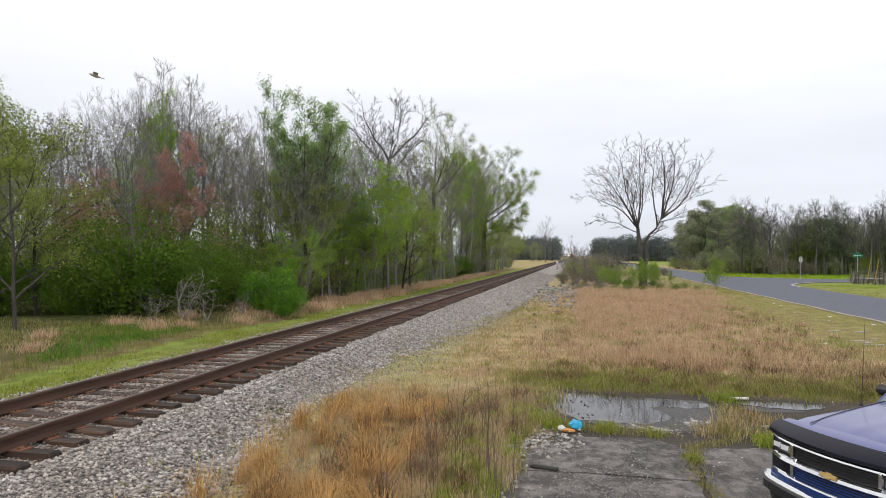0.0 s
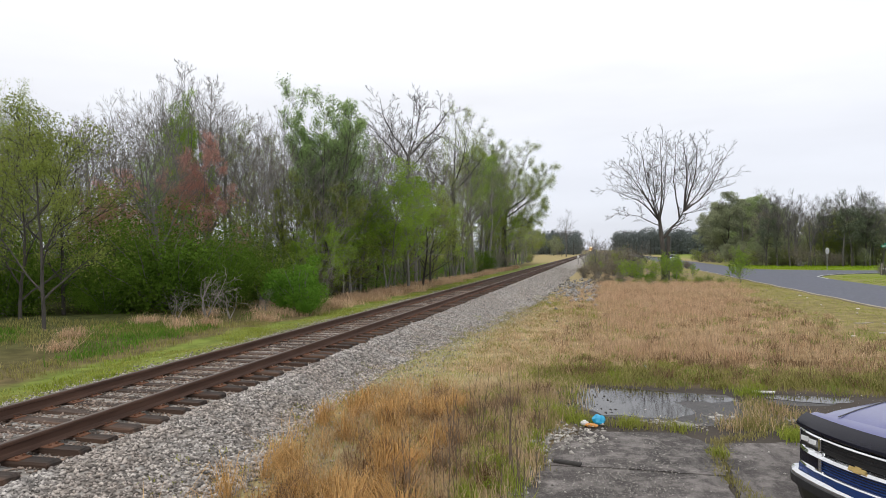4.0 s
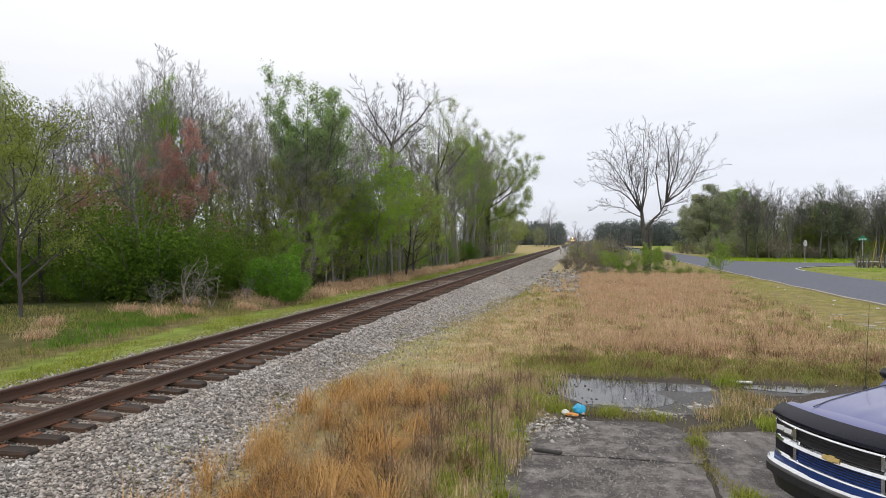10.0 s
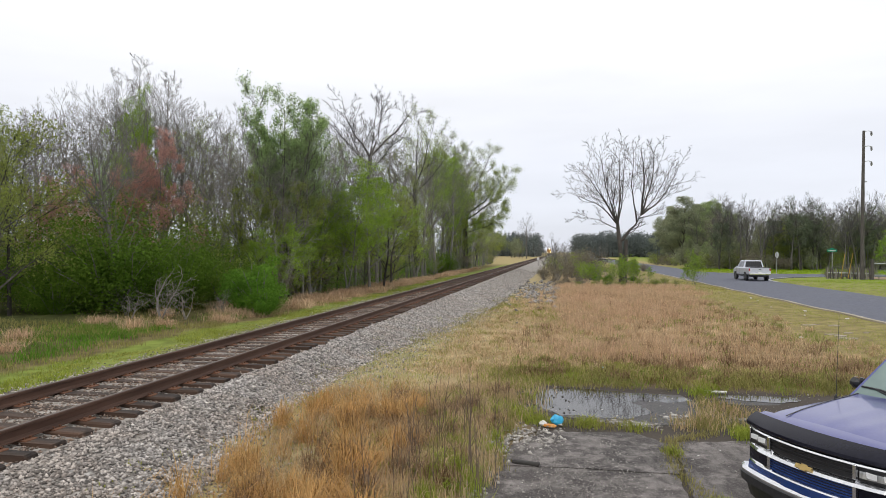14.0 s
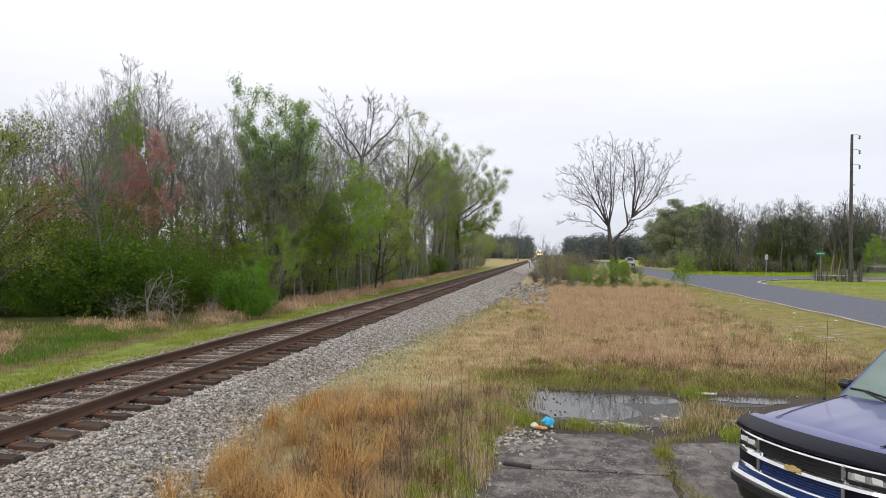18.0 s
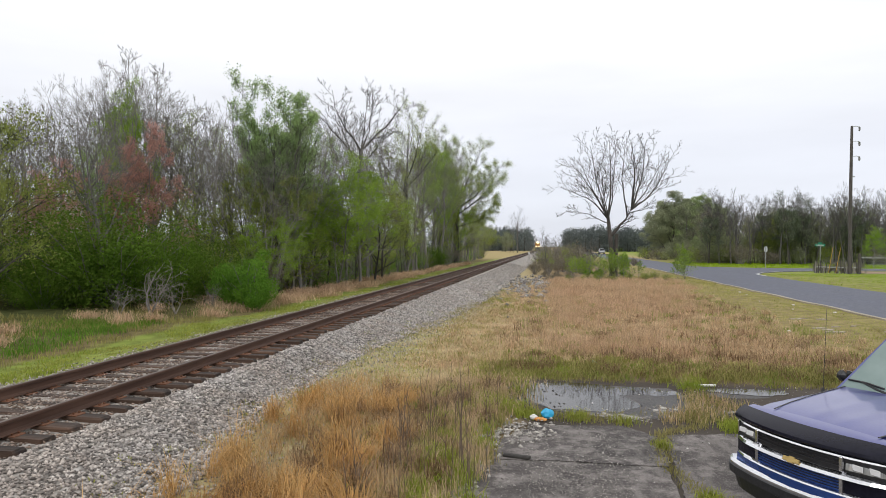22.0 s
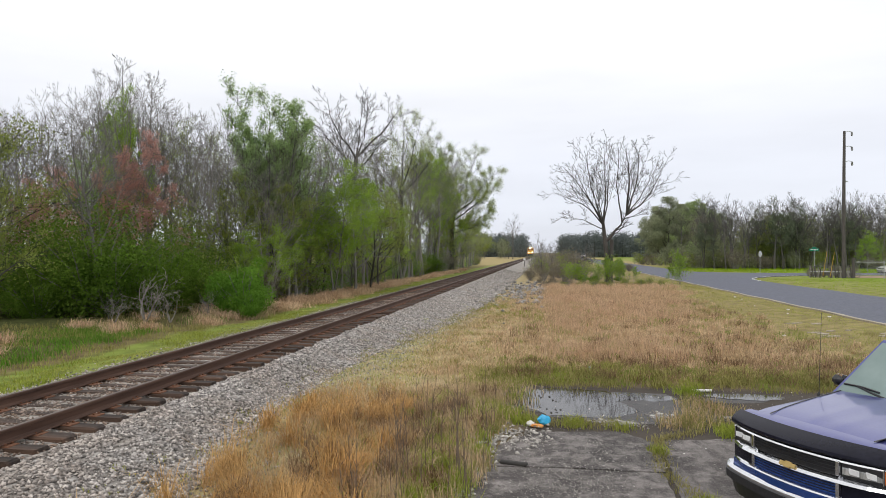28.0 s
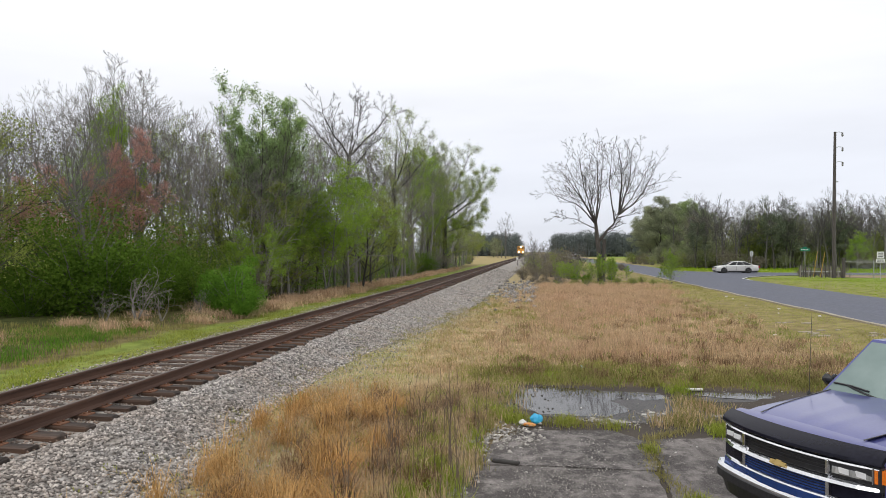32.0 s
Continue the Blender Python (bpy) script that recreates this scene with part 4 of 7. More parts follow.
        kind.put(x, y, min(h, 3.0 + 0.11 * y) if y > 34 else min(h, 4.2), rnd, rnd.uniform(0.85, 1.2))
        y += rnd.uniform(0.9, 1.7) * (1 + max(0, y - 40) * 0.012)
    # the depth of the wood
    for k in range(44):
        y = 16 + 150 * rnd.random() ** 1.4
        d = 2.5 + 26 * rnd.random() ** 1.2
        x = edge_x(y) - d
        u = rnd.random()
        cap = 2.75 + 0.24 * (math.hypot(x, y) - 3) * rnd.uniform(0.72, 1.0)
        if u < 0.30:
            BARE.put(x, y, min(cap, rnd.uniform(11.5, 15.5)), rnd, rnd.uniform(0.9, 1.25))
        elif u < 0.45:
            BUDDING.put(x, y, min(cap, rnd.uniform(10, 14)), rnd, rnd.uniform(0.8, 1.0))
        elif u < 0.88:
            OLIVE.put(x, y, min(cap * 0.5, rnd.uniform(4, 8)), rnd, rnd.uniform(0.8, 1.1))
        else:
            SHRUB.put(x, y, rnd.uniform(2.5, 4), rnd, rnd.uniform(0.8, 1.2))


woods_left()


def thicket(name, mat, seed, lumps, per, size, spread, place, label):
    """Undergrowth: leaves in uneven lumps, joined."""
    rng = np.random.default_rng(seed)
    p = place(rng, lumps)
    v, f = leaves_at(p, per, spread, size, seed)
    me = fast_mesh(name, v, f)
    me.materials.append(mat)
    tagged(new(name, me), label, "undergrowth", kind="stuff")


def left_lumps(low, high, y0, y1, behind=2.2, deep=12):
    def place(rng, n):
        y = y0 + (y1 - y0) * rng.random(n) ** 1.3
        x = np.interp(y, [0, 19, 23, 25, 36, 60, 92, 150, 170], [-19, -18, -17.5, -14.5, -13.2, -13.2, -12.6, -14.5, -16]) - behind - deep * rng.random(n)
        return np.stack([x, y, low + (high - low) * rng.random(n) ** 1.5], 1)
    return place


thicket("green_undergrowth", LEAF_DARK, 61, 420, 88, 0.048, 0.34, left_lumps(0.8, 3.8, 16, 38), "tangled deep green undergrowth filling the wood")
thicket("low_undergrowth", LEAF_BRIGHT, 68, 420, 88, 0.058, 0.34, left_lumps(0.2, 2.0, 38, 150, 0.6, 6), "low green undergrowth along the wood's foot")
thicket("olive_undergrowth", LEAF_OLIVE, 62, 460, 72, 0.054, 0.38, left_lumps(0.8, 5.0, 20, 70), "tangled olive undergrowth filling the wood")
thicket("dun_undergrowth", LEAF_DUN, 63, 380, 40, 0.051, 0.55, left_lumps(1.0, 6.0, 28, 56), "budding grey-brown undergrowth within the wood")
thicket("deep_wood_budding", LEAF_DUN, 66, 800, 32, 0.082, 0.68, left_lumps(1.5, 9.5, 22, 52, 12, 16), "grey-brown budding twigs deep in the wood")
thicket("mid_undergrowth", LEAF_MID, 71, 330, 72, 0.051, 0.36, left_lumps(0.4, 4.8, 30, 66, 1.6, 7), "fresh green brush among the trunks")
thicket("wood_end_brush", LEAF_OLIVE, 70, 420, 48, 0.048, 0.47, left_lumps(0.6, 8.0, 14, 26, 3.5, 10), "olive brush at the near end of the wood")
thicket("deep_wood_screen", LEAF_OLIVE, 72, 620, 34, 0.07, 0.7, left_lumps(0.8, 6.0, 16, 50, 13, 12), "dim olive and brown brush deep in the wood")
thicket("deep_wood_floor", LEAF_OLIVE, 69, 900, 36, 0.082, 0.51, left_lumps(0.2, 4.5, 20, 150, 13, 8), "dim olive brush closing the back of the wood")
thicket("deep_wood_greenery", LEAF_OLIVE, 67, 500, 36, 0.088, 0.59, left_lumps(0.5, 6.5, 20, 60, 9, 14), "olive greenery deep in the wood")


def woods_right():
    rnd = random.Random(31)
    for x, y, h, w, i in ((25.8, 148, 14.3, 1.0, 1), (31.5, 147, 13.8, 1.0, 0), (36.5, 150, 12.0, 0.9, 0), (26.5, 158, 13.0, 0.9, 1), (32, 160, 14.0, 1.0, 0), (23.6, 128, 5.0, 1.0, 1), (25.5, 120, 4.6, 1.0, 0), (22.8, 116, 3.4, 1.0, 1)):
        EVERGREEN.put(x, y, h, rnd, w, None, i)
    for k in range(140):
        x, y = rnd.uniform(25, 68), rnd.uniform(108, 130)
        u = rnd.random()
        if u < 0.55:
            FAR_BARE.put(x, y, rnd.uniform(10.5, 12.8), rnd, rnd.uniform(0.8, 1.15))
        elif u < 0.64:
            PINE.put(x, y, rnd.uniform(9.0, 11.4), rnd, rnd.uniform(0.9, 1.2))
        elif u < 0.93:
            FAR_OLIVE.put(x, y, rnd.uniform(5, 8), rnd, 1.1)
        else:
            BUDDING.put(x, y, rnd.uniform(9, 11), rnd, 0.9)
    for k in range(30):
        FAR_BARE.put(25.5 + 1.15 * k + rnd.uniform(-0.4, 0.4), rnd.uniform(108, 113), rnd.uniform(9.6, 11.6), rnd, rnd.uniform(0.9, 1.25))
    for k in range(34):
        (SCRUB if k % 2 else FAR_OLIVE).put(rnd.uniform(21.5, 62), rnd.uniform(107, 112), rnd.uniform(2.0, 4.0), rnd, 1.3)
    for k in range(14):
        (SCRUB if k % 3 else FAR_OLIVE).put(20.8 + 0.45 * k, 152 - 2.8 * k + rnd.uniform(-2, 2), rnd.uniform(2.2, 3.6), rnd, 1.3)
    FRESH.put(40.6, 91.0, 5.4, rnd, 1.1, 0, 0)


woods_right()


def right_lumps(low, high):
    def place(rng, n):
        x = rng.uniform(24, 70, n)
        return np.stack([x, rng.uniform(112, 126, n) - 4 * np.sin(x / 9), low + (high - low) * rng.random(n) ** 1.2], 1)
    return place


thicket("far_edge_undergrowth", LEAF_DUN, 64, 1000, 44, 0.095, 0.59, right_lumps(0.2, 8.5), "grey-brown budding undergrowth of the far wood")
thicket("far_edge_greenery", LEAF_HAZE, 65, 900, 52, 0.095, 0.51, right_lumps(0.1, 4.0), "olive-green undergrowth of the far wood")


def lone_tree():
    """Two dark boles side by side that part into curving leaders; the crown is a wide, airy dome."""
    bole = [([(0, 0, -0.2), (-0.05, 0, 0.8), (-0.1, 0, 2.4), (-0.3, 0, 4.2), (-0.42, 0, 5.4)], [0.36, 0.24, 0.21, 0.18, 0.13]), ([(0.18, 0.05, -0.2), (0.22, 0.05, 1.0), (0.3, 0.05, 2.6), (0.34, 0.05, 3.9)], [0.26, 0.19, 0.17, 0.16])]
    leaders = ((5.2, 185, 50, 12, 5.4, 0.09), (5.3, 170, 62, 44, 6.2, 0.10), (5.4, 150, 68, 78, 6.9, 0.10), (5.2, 60, 80, 92, 7.1, 0.10),
               (3.7, 2, 44, 62, 3.3, 0.18), ((4, 0.97), 30, 76, 106, 5.9, 0.11), ((4, 0.99), 340, 72, 84, 6.1, 0.10), ((4, 0.96), 356, 34, 76, 5.6, 0.095), ((4, 0.9), 8, 40, 34, 4.2, 0.065), ((4, 0.8), 350, 22, 4, 3.0, 0.05),
               (4.8, 195, 30, 0, 4.2, 0.055), (4.9, 250, 60, 64, 5.8, 0.075), (4.9, 110, 58, 66, 5.8, 0.075), ((4, 0.9), 285, 56, 68, 5.0, 0.065), ((4, 0.9), 70, 56, 70, 5.0, 0.065), (5.3, 205, 60, 34, 5.2, 0.07), (5.3, 178, 66, 62, 6.0, 0.085), ((4, 0.95), 0, 55, 66, 5.2, 0.075), (5.3, 20, 82, 88, 6.4, 0.08), ((4, 0.7), 130, 80, 96, 6.8, 0.085), (1.9, 186, 20, -12, 2.2, 0.05))
    leader_tree("lone_bare_tree", "large lone leafless tree with a forked domed crown", 17, pose(5.55, 60, 0.0), bole, leaders, BARK_DARK, (6, 5, 3), (38, 44, 48), (0.42, 0.5, 0.46), 0.07, 0.0112, 0.17)


lone_tree()


def scrub_strip():
    """Scrub round the lone tree, between track and road."""
    rnd = random.Random(53)
    for k in range(66):
        y = 51 + 48 * rnd.random() ** 1.2
        x = rnd.uniform(-1.2, 0.125 * y)
        if abs(x - 5.5) < 1.1 and y < 60:
            continue
        kind = rnd.choice([SCRUB, BRUSH, BRUSH])
        kind.put(x, y, rnd.uniform(0.5, 1.05) * (0.7 + 0.7 * min(1, (y - 50) / 16)), rnd, rnd.uniform(0.9, 1.3))
    for x, y, h in ((4.4, 57, 2.0), (6.6, 58, 2.2), (5.6, 57.5, 2.4), (10.6, 54.5, 2.7), (2.4, 60, 1.7), (10.3, 54.0, 1.5)):
        SAPLING.put(x, y, h, rnd, 0.8)
    for k in range(9):
        SCRUB.put(rnd.uniform(-1.6, 2.0), rnd.uniform(60, 84), rnd.uniform(1.3, 2.4), rnd, 1.1, None, 1 + k % 2)
    for k in range(13):
        SCRUB.put(rnd.uniform(0.5, 9.0), rnd.uniform(52.5, 58), rnd.uniform(0.5, 1.0), rnd, 1.0, None, 0)
    for x, y, h, w in ((5.2, 59.2, 2.6, 0.7), (6.0, 59.3, 2.2, 0.8), (3.4, 57.0, 1.5, 1.0), (10.6, 54.5, 2.9, 0.55), (10.2, 55.3, 1.8, 0.7), (6.3, 58.2, 2.2, 0.9), (4.6, 57.6, 1.8, 1.0), (2.6, 58.5, 1.9, 1.0), (7.4, 57.2, 1.5, 1.0)):
        FRESH.put(x, y, h, rnd, w)
    for k in range(7):
        SAPLING.put(rnd.uniform(0, 7.5), rnd.uniform(56, 72), rnd.uniform(1.0, 2.0), rnd, 1.0)
    for k in range(3):
        BRIGHT.put(rnd.uniform(2.5, 8.5), rnd.uniform(57, 64), rnd.uniform(0.5, 0.9), rnd, 1.1)


scrub_strip()


def far_woods():
    """Woods on the horizon, joined."""
    rng = np.random.default_rng(9)
    n = 620
    near = 430
    x = np.concatenate([rng.uniform(-420, 420, n), rng.uniform(-62, 74, near)])
    y = np.concatenate([rng.uniform(400, 470, n), rng.uniform(350, 420, near)])
    y = np.where(x > 60, y - 0.35 * (x - 60), y)
    keep = (x < -11.6) | (x > 9)
    keep &= ~((x > 10.5) & (x < 20) & (y < 352))
    x, y = x[keep], y[keep]
    pts, wood = [], Shape()
    for a, b in zip(x, y):
        h = rng.uniform(8, 13)
        wood.tube([(a, b, 0), (a, b, h * 0.8)], [0.2, 0.05], 4)
        for k in range(34):
            u = rng.random()
            q = rng.normal(0, 1.6 * (1.1 - 0.6 * u), 2)
            pts.append((a + q[0], b + q[1], 0.6 + h * u))
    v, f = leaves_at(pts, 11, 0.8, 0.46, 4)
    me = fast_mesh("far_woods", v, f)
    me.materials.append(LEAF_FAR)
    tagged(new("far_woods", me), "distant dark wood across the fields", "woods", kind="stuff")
    rnd = random.Random(8)
    FAR_BARE.put(-12.6, 262, 18.5, rnd, 1.15)
    FAR_BARE.put(-14.6, 268, 14.5, rnd, 1.1)
    for k in range(7):
        (FAR_OLIVE if k % 2 else PINE).put(-15.5 - 9.0 * rnd.random(), 270 + rnd.uniform(-8, 24), rnd.uniform(8, 12), rnd, 1.2)
    for k in range(42):
        (FAR_BARE, BRUSH, SCRUB)[k % 3].put(rnd.uniform(-2.4, 4.5), rnd.uniform(72, 190), (4.6, 3.4, 3.0)[k % 3] * rnd.uniform(0.8, 1.2), rnd, 1.0)
    me2 = wood.mesh("far_trunks")
    me2.materials.append(BARK_DARK)
    tagged(new("far_trunks", me2), "grey trunks of the distant wood", "woods", kind="stuff")


far_woods()


# ---- grass ----
def blades(name, pts, hgt, wid, lean, mat, label, seed=1, bend=0.5):
    """Upright bent blades: a lower quad and a tip each, in one mesh."""
    rng = np.random.default_rng(seed)
    n = len(pts)
    p = np.asarray(pts, float)
    a = rng.uniform(0, 6.283, n)
    h = hgt * rng.uniform(0.55, 1.2, n)
    side = np.stack([np.cos(a), np.sin(a), 0 * a], 1) * (wid * rng.uniform(0.7, 1.3, n))[:, None]
    b = rng.uniform(0, 6.283, n)
    out = np.stack([np.cos(b), np.sin(b), 0 * b], 1) * (h * lean * rng.uniform(0.2, 1.3, n))[:, None]
    up = np.array([0, 0, 1.0])[None] * h[:, None]
    mid = p + up * 0.55 + out * bend * 0.5
    tip = p + up * (1 - 0.25 * lean) + out
    v = np.stack([p - side, p + side, mid + side * 0.75, mid - side * 0.75, tip], 1).reshape(-1, 3)
    o = 5 * np.arange(n)[:, None]
    f = np.concatenate([o + np.array([[0, 1, 2]]), o + np.array([[0, 2, 3]]), o + np.array([[3, 2, 4]])])
    me = fast_mesh(name, v, f)
    me.materials.append(mat)
    return tagged(new(name, me), label, "grass", kind="stuff")


def fountains(name, pts, per, hgt, wid, mat, label, seed=1, reach=0.8, base=0.06):
    """Tussocks: blades that rise from a tight base and arch outwards all round."""
    rng = np.random.default_rng(seed)
    c = np.repeat(np.asarray(pts, float), per, 0)
    n = len(c)
    big = np.repeat(rng.uniform(0.6, 1.25, len(pts)), per)
    lean = np.repeat(rng.normal(0, 0.3, (len(pts), 2)), per, 0)
    a = rng.uniform(0, 6.283, n)
    out = np.stack([np.cos(a), np.sin(a)], 1) * rng.uniform(0.1, 1.0, (n, 1)) + lean
    h = hgt * big * rng.uniform(0.6, 1.1, n)
    p = c + np.concatenate([rng.normal(0, base, (n, 2)), np.zeros((n, 1))], 1)
    w = np.stack([-out[:, 1], out[:, 0], 0 * a], 1)
    w = w / (np.linalg.norm(w, axis=1)[:, None] + 1e-6) * (wid * rng.uniform(0.7, 1.3, n))[:, None]
    o = np.concatenate([out * (h * reach)[:, None], np.zeros((n, 1))], 1)
    z = np.array([0, 0, 1.0])[None]
    m = p + o * 0.5 + z * (h * rng.uniform(0.45, 0.72, n))[:, None]
    e = p + o * rng.uniform(0.9, 1.5, (n, 1)) + z * (h * rng.uniform(0.05, 0.95, n))[:, None]
    v = np.stack([p - w, p + w, m + w * 0.8, m - w * 0.8, e], 1).reshape(-1, 3)
    k = 5 * np.arange(n)[:, None]
    f = np.concatenate([k + np.array([[0, 1, 2]]), k + np.array([[0, 2, 3]]), k + np.array([[3, 2, 4]])])
    me = fast_mesh(name, v, f)
    me.materials.append(mat)
    return tagged(new(name, me), label, "grass", kind="stuff")


def on_ground(x, y):
    return np.stack([x, y, ground_z(x, y) - 0.01], 1)


def tufts(rng, n, per, xr, yr, spread, power=1.0, clear=None):
    """Places in tufts within a rectangle."""
    cx, cy = rng.uniform(*xr, n), yr[0] + (yr[1] - yr[0]) * rng.random(n) ** power
    if clear is not None:
        k = clear(cx, cy)
        cx, cy = cx[k], cy[k]
    cx, cy = np.repeat(cx, per), np.repeat(cy, per)
    return cx + rng.normal(0, spread, len(cx)), cy + rng.normal(0, spread, len(cy))


rng = np.random.default_rng(21)


def patch(s, cut, ph=0.0):
    """Uneven patches: true where a slow wave pattern is above cut."""
    return lambda a, b: (np.sin(a / s + ph + 1.7 * np.sin(b / s * 0.6 + ph)) + np.sin(b / s * 0.8 + 1.1 * np.sin(a / s * 0.9) + 2 * ph)) > cut


# rust-coloured sedge beside the ballast
off_bed = lambda a, b: a > np.interp(b, *BED_R) + 0.3
sedge = lambda a, b: (a > np.interp(b, *BED_R) + 0.25) & (a < -2.1 + 0.25 * np.sin(2.3 * b) + 0.15 * np.sin(5.1 * b))
x, y = tufts(rng, 130, 40, (-4.3, -0.9), (3.6, 12.6), 0.12, 1.0, lambda a, b: sedge(a, b) & (patch(0.5, -0.7, 0.3)(a, b)))
blades("rust_sedge", on_ground(x, y), 0.46, 0.0035, 0.9, STRAW_ORANGE, "tall rust-orange dry sedge grass beside the ballast", 2)
x, y = tufts(rng, 200, 1, (-4.3, -1.0), (3.6, 11.6), 0.05, 1.0, lambda a, b: sedge(a, b) & (patch(0.45, -0.5, 1.3)(a, b)))
fountains("sedge_tussocks", on_ground(x, y), 85, 0.56, 0.0035, STRAW_ORANGE, "arching tussocks of rust-orange dry sedge", 41, 0.95, 0.05)
x, y = tufts(rng, 90, 1, (-3.6, -0.95), (4.0, 12.4), 0.05, 1.0, off_bed)
fountains("brown_tussocks", on_ground(x, y), 55, 0.5, 0.0035, WEED_BROWN, "arching tussocks of dull brown dead grass", 42, 0.8, 0.06)
x, y = tufts(rng, 70, 1, (-2.6, -0.8), (4.0, 12.4), 0.05, 1.0, off_bed)
fountains("green_tussocks", on_ground(x, y), 60, 0.28, 0.005, GRASS_GREEN, "fresh green tussocks among the dry sedge", 43, 0.7, 0.08)
x, y = tufts(rng, 170, 40, (-4.2, -1.0), (3.8, 13.5), 0.13, 1.0, lambda a, b: a > np.interp(b, *BED_R) + 0.2)
blades("tan_sedge", on_ground(x, y), 0.36, 0.0035, 1.0, STRAW_TAN, "pale tan dry grass mixed among the sedge", 31)
x, y = tufts(rng, 420, 26, (-3.6, 1.2), (12.5, 46), 0.2, 1.3, lambda a, b: (a > np.interp(b, *BED_R) + 0.4) & patch(1.3, 0.1, 2.2)(a, b))
blades("field_moss", on_ground(x, y), 0.07, 0.007, 0.9, VERGE_GREEN, "low golden-green grass patches in the field", 32)
x, y = tufts(rng, 260, 18, (-2.7, -0.8), (5.5, 13), 0.1)
blades("straw_weeds", on_ground(x, y), 0.3, 0.004, 0.5, STRAW_TAN, "tan dry weeds and straw among green grass", 3)
x, y = tufts(rng, 60, 36, (-2.0, -0.7), (5.0, 11), 0.09)
blades("weed_grass", on_ground(x, y), 0.2, 0.005, 0.6, GRASS_OLIVE, "olive-green weedy grass at the edge of the lot", 4)
x, y = tufts(rng, 130, 14, (-5.5, -2.0), (5, 34), 0.1, 1.2, lambda a, b: (a > np.interp(b, *BED_R) - 0.9) & (a < np.interp(b, *BED_R) + 0.1))
blades("ballast_moss", np.stack([x, y, bed_z(x, y) + 0.01], 1), 0.06, 0.006, 0.9, VERGE_GREEN, "small yellow-green weeds creeping into the ballast", 47)
x, y = tufts(rng, 900, 16, (-5.0, -1.0), (8, 40), 0.16, 1.3, lambda a, b: (a > np.interp(b, *BED_R) - 0.45) & (a < np.interp(b, *BED_R) + 1.9))
blades("gravel_moss", on_ground(x, y) + np.array([0, 0, 0.015]), 0.06, 0.006, 0.9, VERGE_GREEN, "low yellow-green moss and grass at the gravel's edge", 33)
x, y = tufts(rng, 300, 16, (-5.0, -1.5), (8, 32), 0.2, 1.3, lambda a, b: (a > np.interp(b, *BED_R) - 0.2) & (a < np.interp(b, *BED_R) + 1.6))
blades("gravel_straw", on_ground(x, y) + np.array([0, 0, 0.015]), 0.1, 0.005, 1.0, STRAW_TAN, "thin pale straw at the gravel's edge", 34)
# the field between lot and road
off = lambda a, b: (a > np.interp(b, *BED_R) + 0.5)
x, y = tufts(rng, 5600, 16, (-3.5, 7.5), (14.8, 50), 0.2, 1.35, off)
blades("field_grass", on_ground(x, y), 0.12, 0.006, 1.3, STRAW_TAN, "flattened tan dry grass of the field", 5)
x, y = tufts(rng, 3900, 15, (0.0, 9.4), (16.5, 55), 0.24, 1.1, lambda a, b: (a < 0.55 + 0.185 * b + 0.8 * np.sin(b * 0.9)) & (patch(1.1, 0.0, 0.4)(a, b) | ((b > 30) & patch(0.8, -0.9, 1.4)(a, b))))
blades("reddish_field_grass", on_ground(x, y), 0.36, 0.0045, 0.6, STRAW_RED, "standing reddish-brown dry grass of the field", 6)
x, y = tufts(rng, 420, 1, (-2.5, 8.5), (15.2, 46), 0.07, 1.3, off)
fountains("tussocks", on_ground(x, y), 40, 0.26, 0.005, STRAW_TAN, "pale tan grass tussocks scattered over the field", 24)
x, y = tufts(rng, 130, 40, (-3.2, -0.2), (26, 40), 0.22, 1.0, lambda a, b: off(a, b) & patch(1.2, 0.2, 0.2)(a, b))
blades("gravel_green", on_ground(x, y), 0.12, 0.009, 0.6, GRASS_GREEN, "yellow-green grass patch at the gravel's edge", 25)
x, y = tufts(rng, 420, 7, (-1.5, 7.0), (16.5, 48), 0.12, 1.2)
blades("field_stalks", on_ground(x, y), 0.62, 0.004, 0.35, STRAW_RED, "taller brown seed stalks standing in the field", 22)
x, y = tufts(rng, 2500, 16, (-3.6, 11.3), (13.6, 60), 0.14, 1.3, lambda a, b: off(a, b) & patch(2.1, 0.3, 1.3)(a, b))
blades("field_green", on_ground(x, y), 0.12, 0.006, 0.5, GRASS_OLIVE, "patches of olive-green grass in the field", 7)
x, y = tufts(rng, 3800, 14, (6.2, 11.5), (15, 62), 0.25, 1.2)
blades("verge_grass", on_ground(x, y), 0.06, 0.0055, 0.9, VERGE_GREEN, "short olive verge grass beside the road", 8)
x, y = tufts(rng, 300, 16, (-1.5, 3.2), (13.7, 16.0), 0.12, 1.0, patch(0.6, -0.3, 2.0))
blades("puddle_grass", on_ground(x, y), 0.14, 0.006, 0.5, GRASS_GREEN, "green grass behind the puddle", 9)
x, y = tufts(rng, 300, 18, (-1.2, 8.5), (13.7, 16.2), 0.14, 1.0, patch(0.6, 0.0, 0.7))
blades("bank_grass", on_ground(x, y), 0.13, 0.006, 0.6, GRASS_OLIVE, "olive and brown grass along the edge of the lot", 18)
x, y = tufts(rng, 330, 12, (-4.6, -1.6), (9, 40), 0.12, 1.4, lambda a, b: a > np.interp(b, *BED_R) - 0.3)
blades("gravel_edge_grass", on_ground(x, y) + np.array([0, 0, 0.03]), 0.12, 0.006, 0.6, GRASS_OLIVE, "thin yellow-green grass creeping over the gravel", 19)
x, y = tufts(rng, 240, 1, (-1.0, 8.0), (14.4, 44), 0.13, 1.4, off)
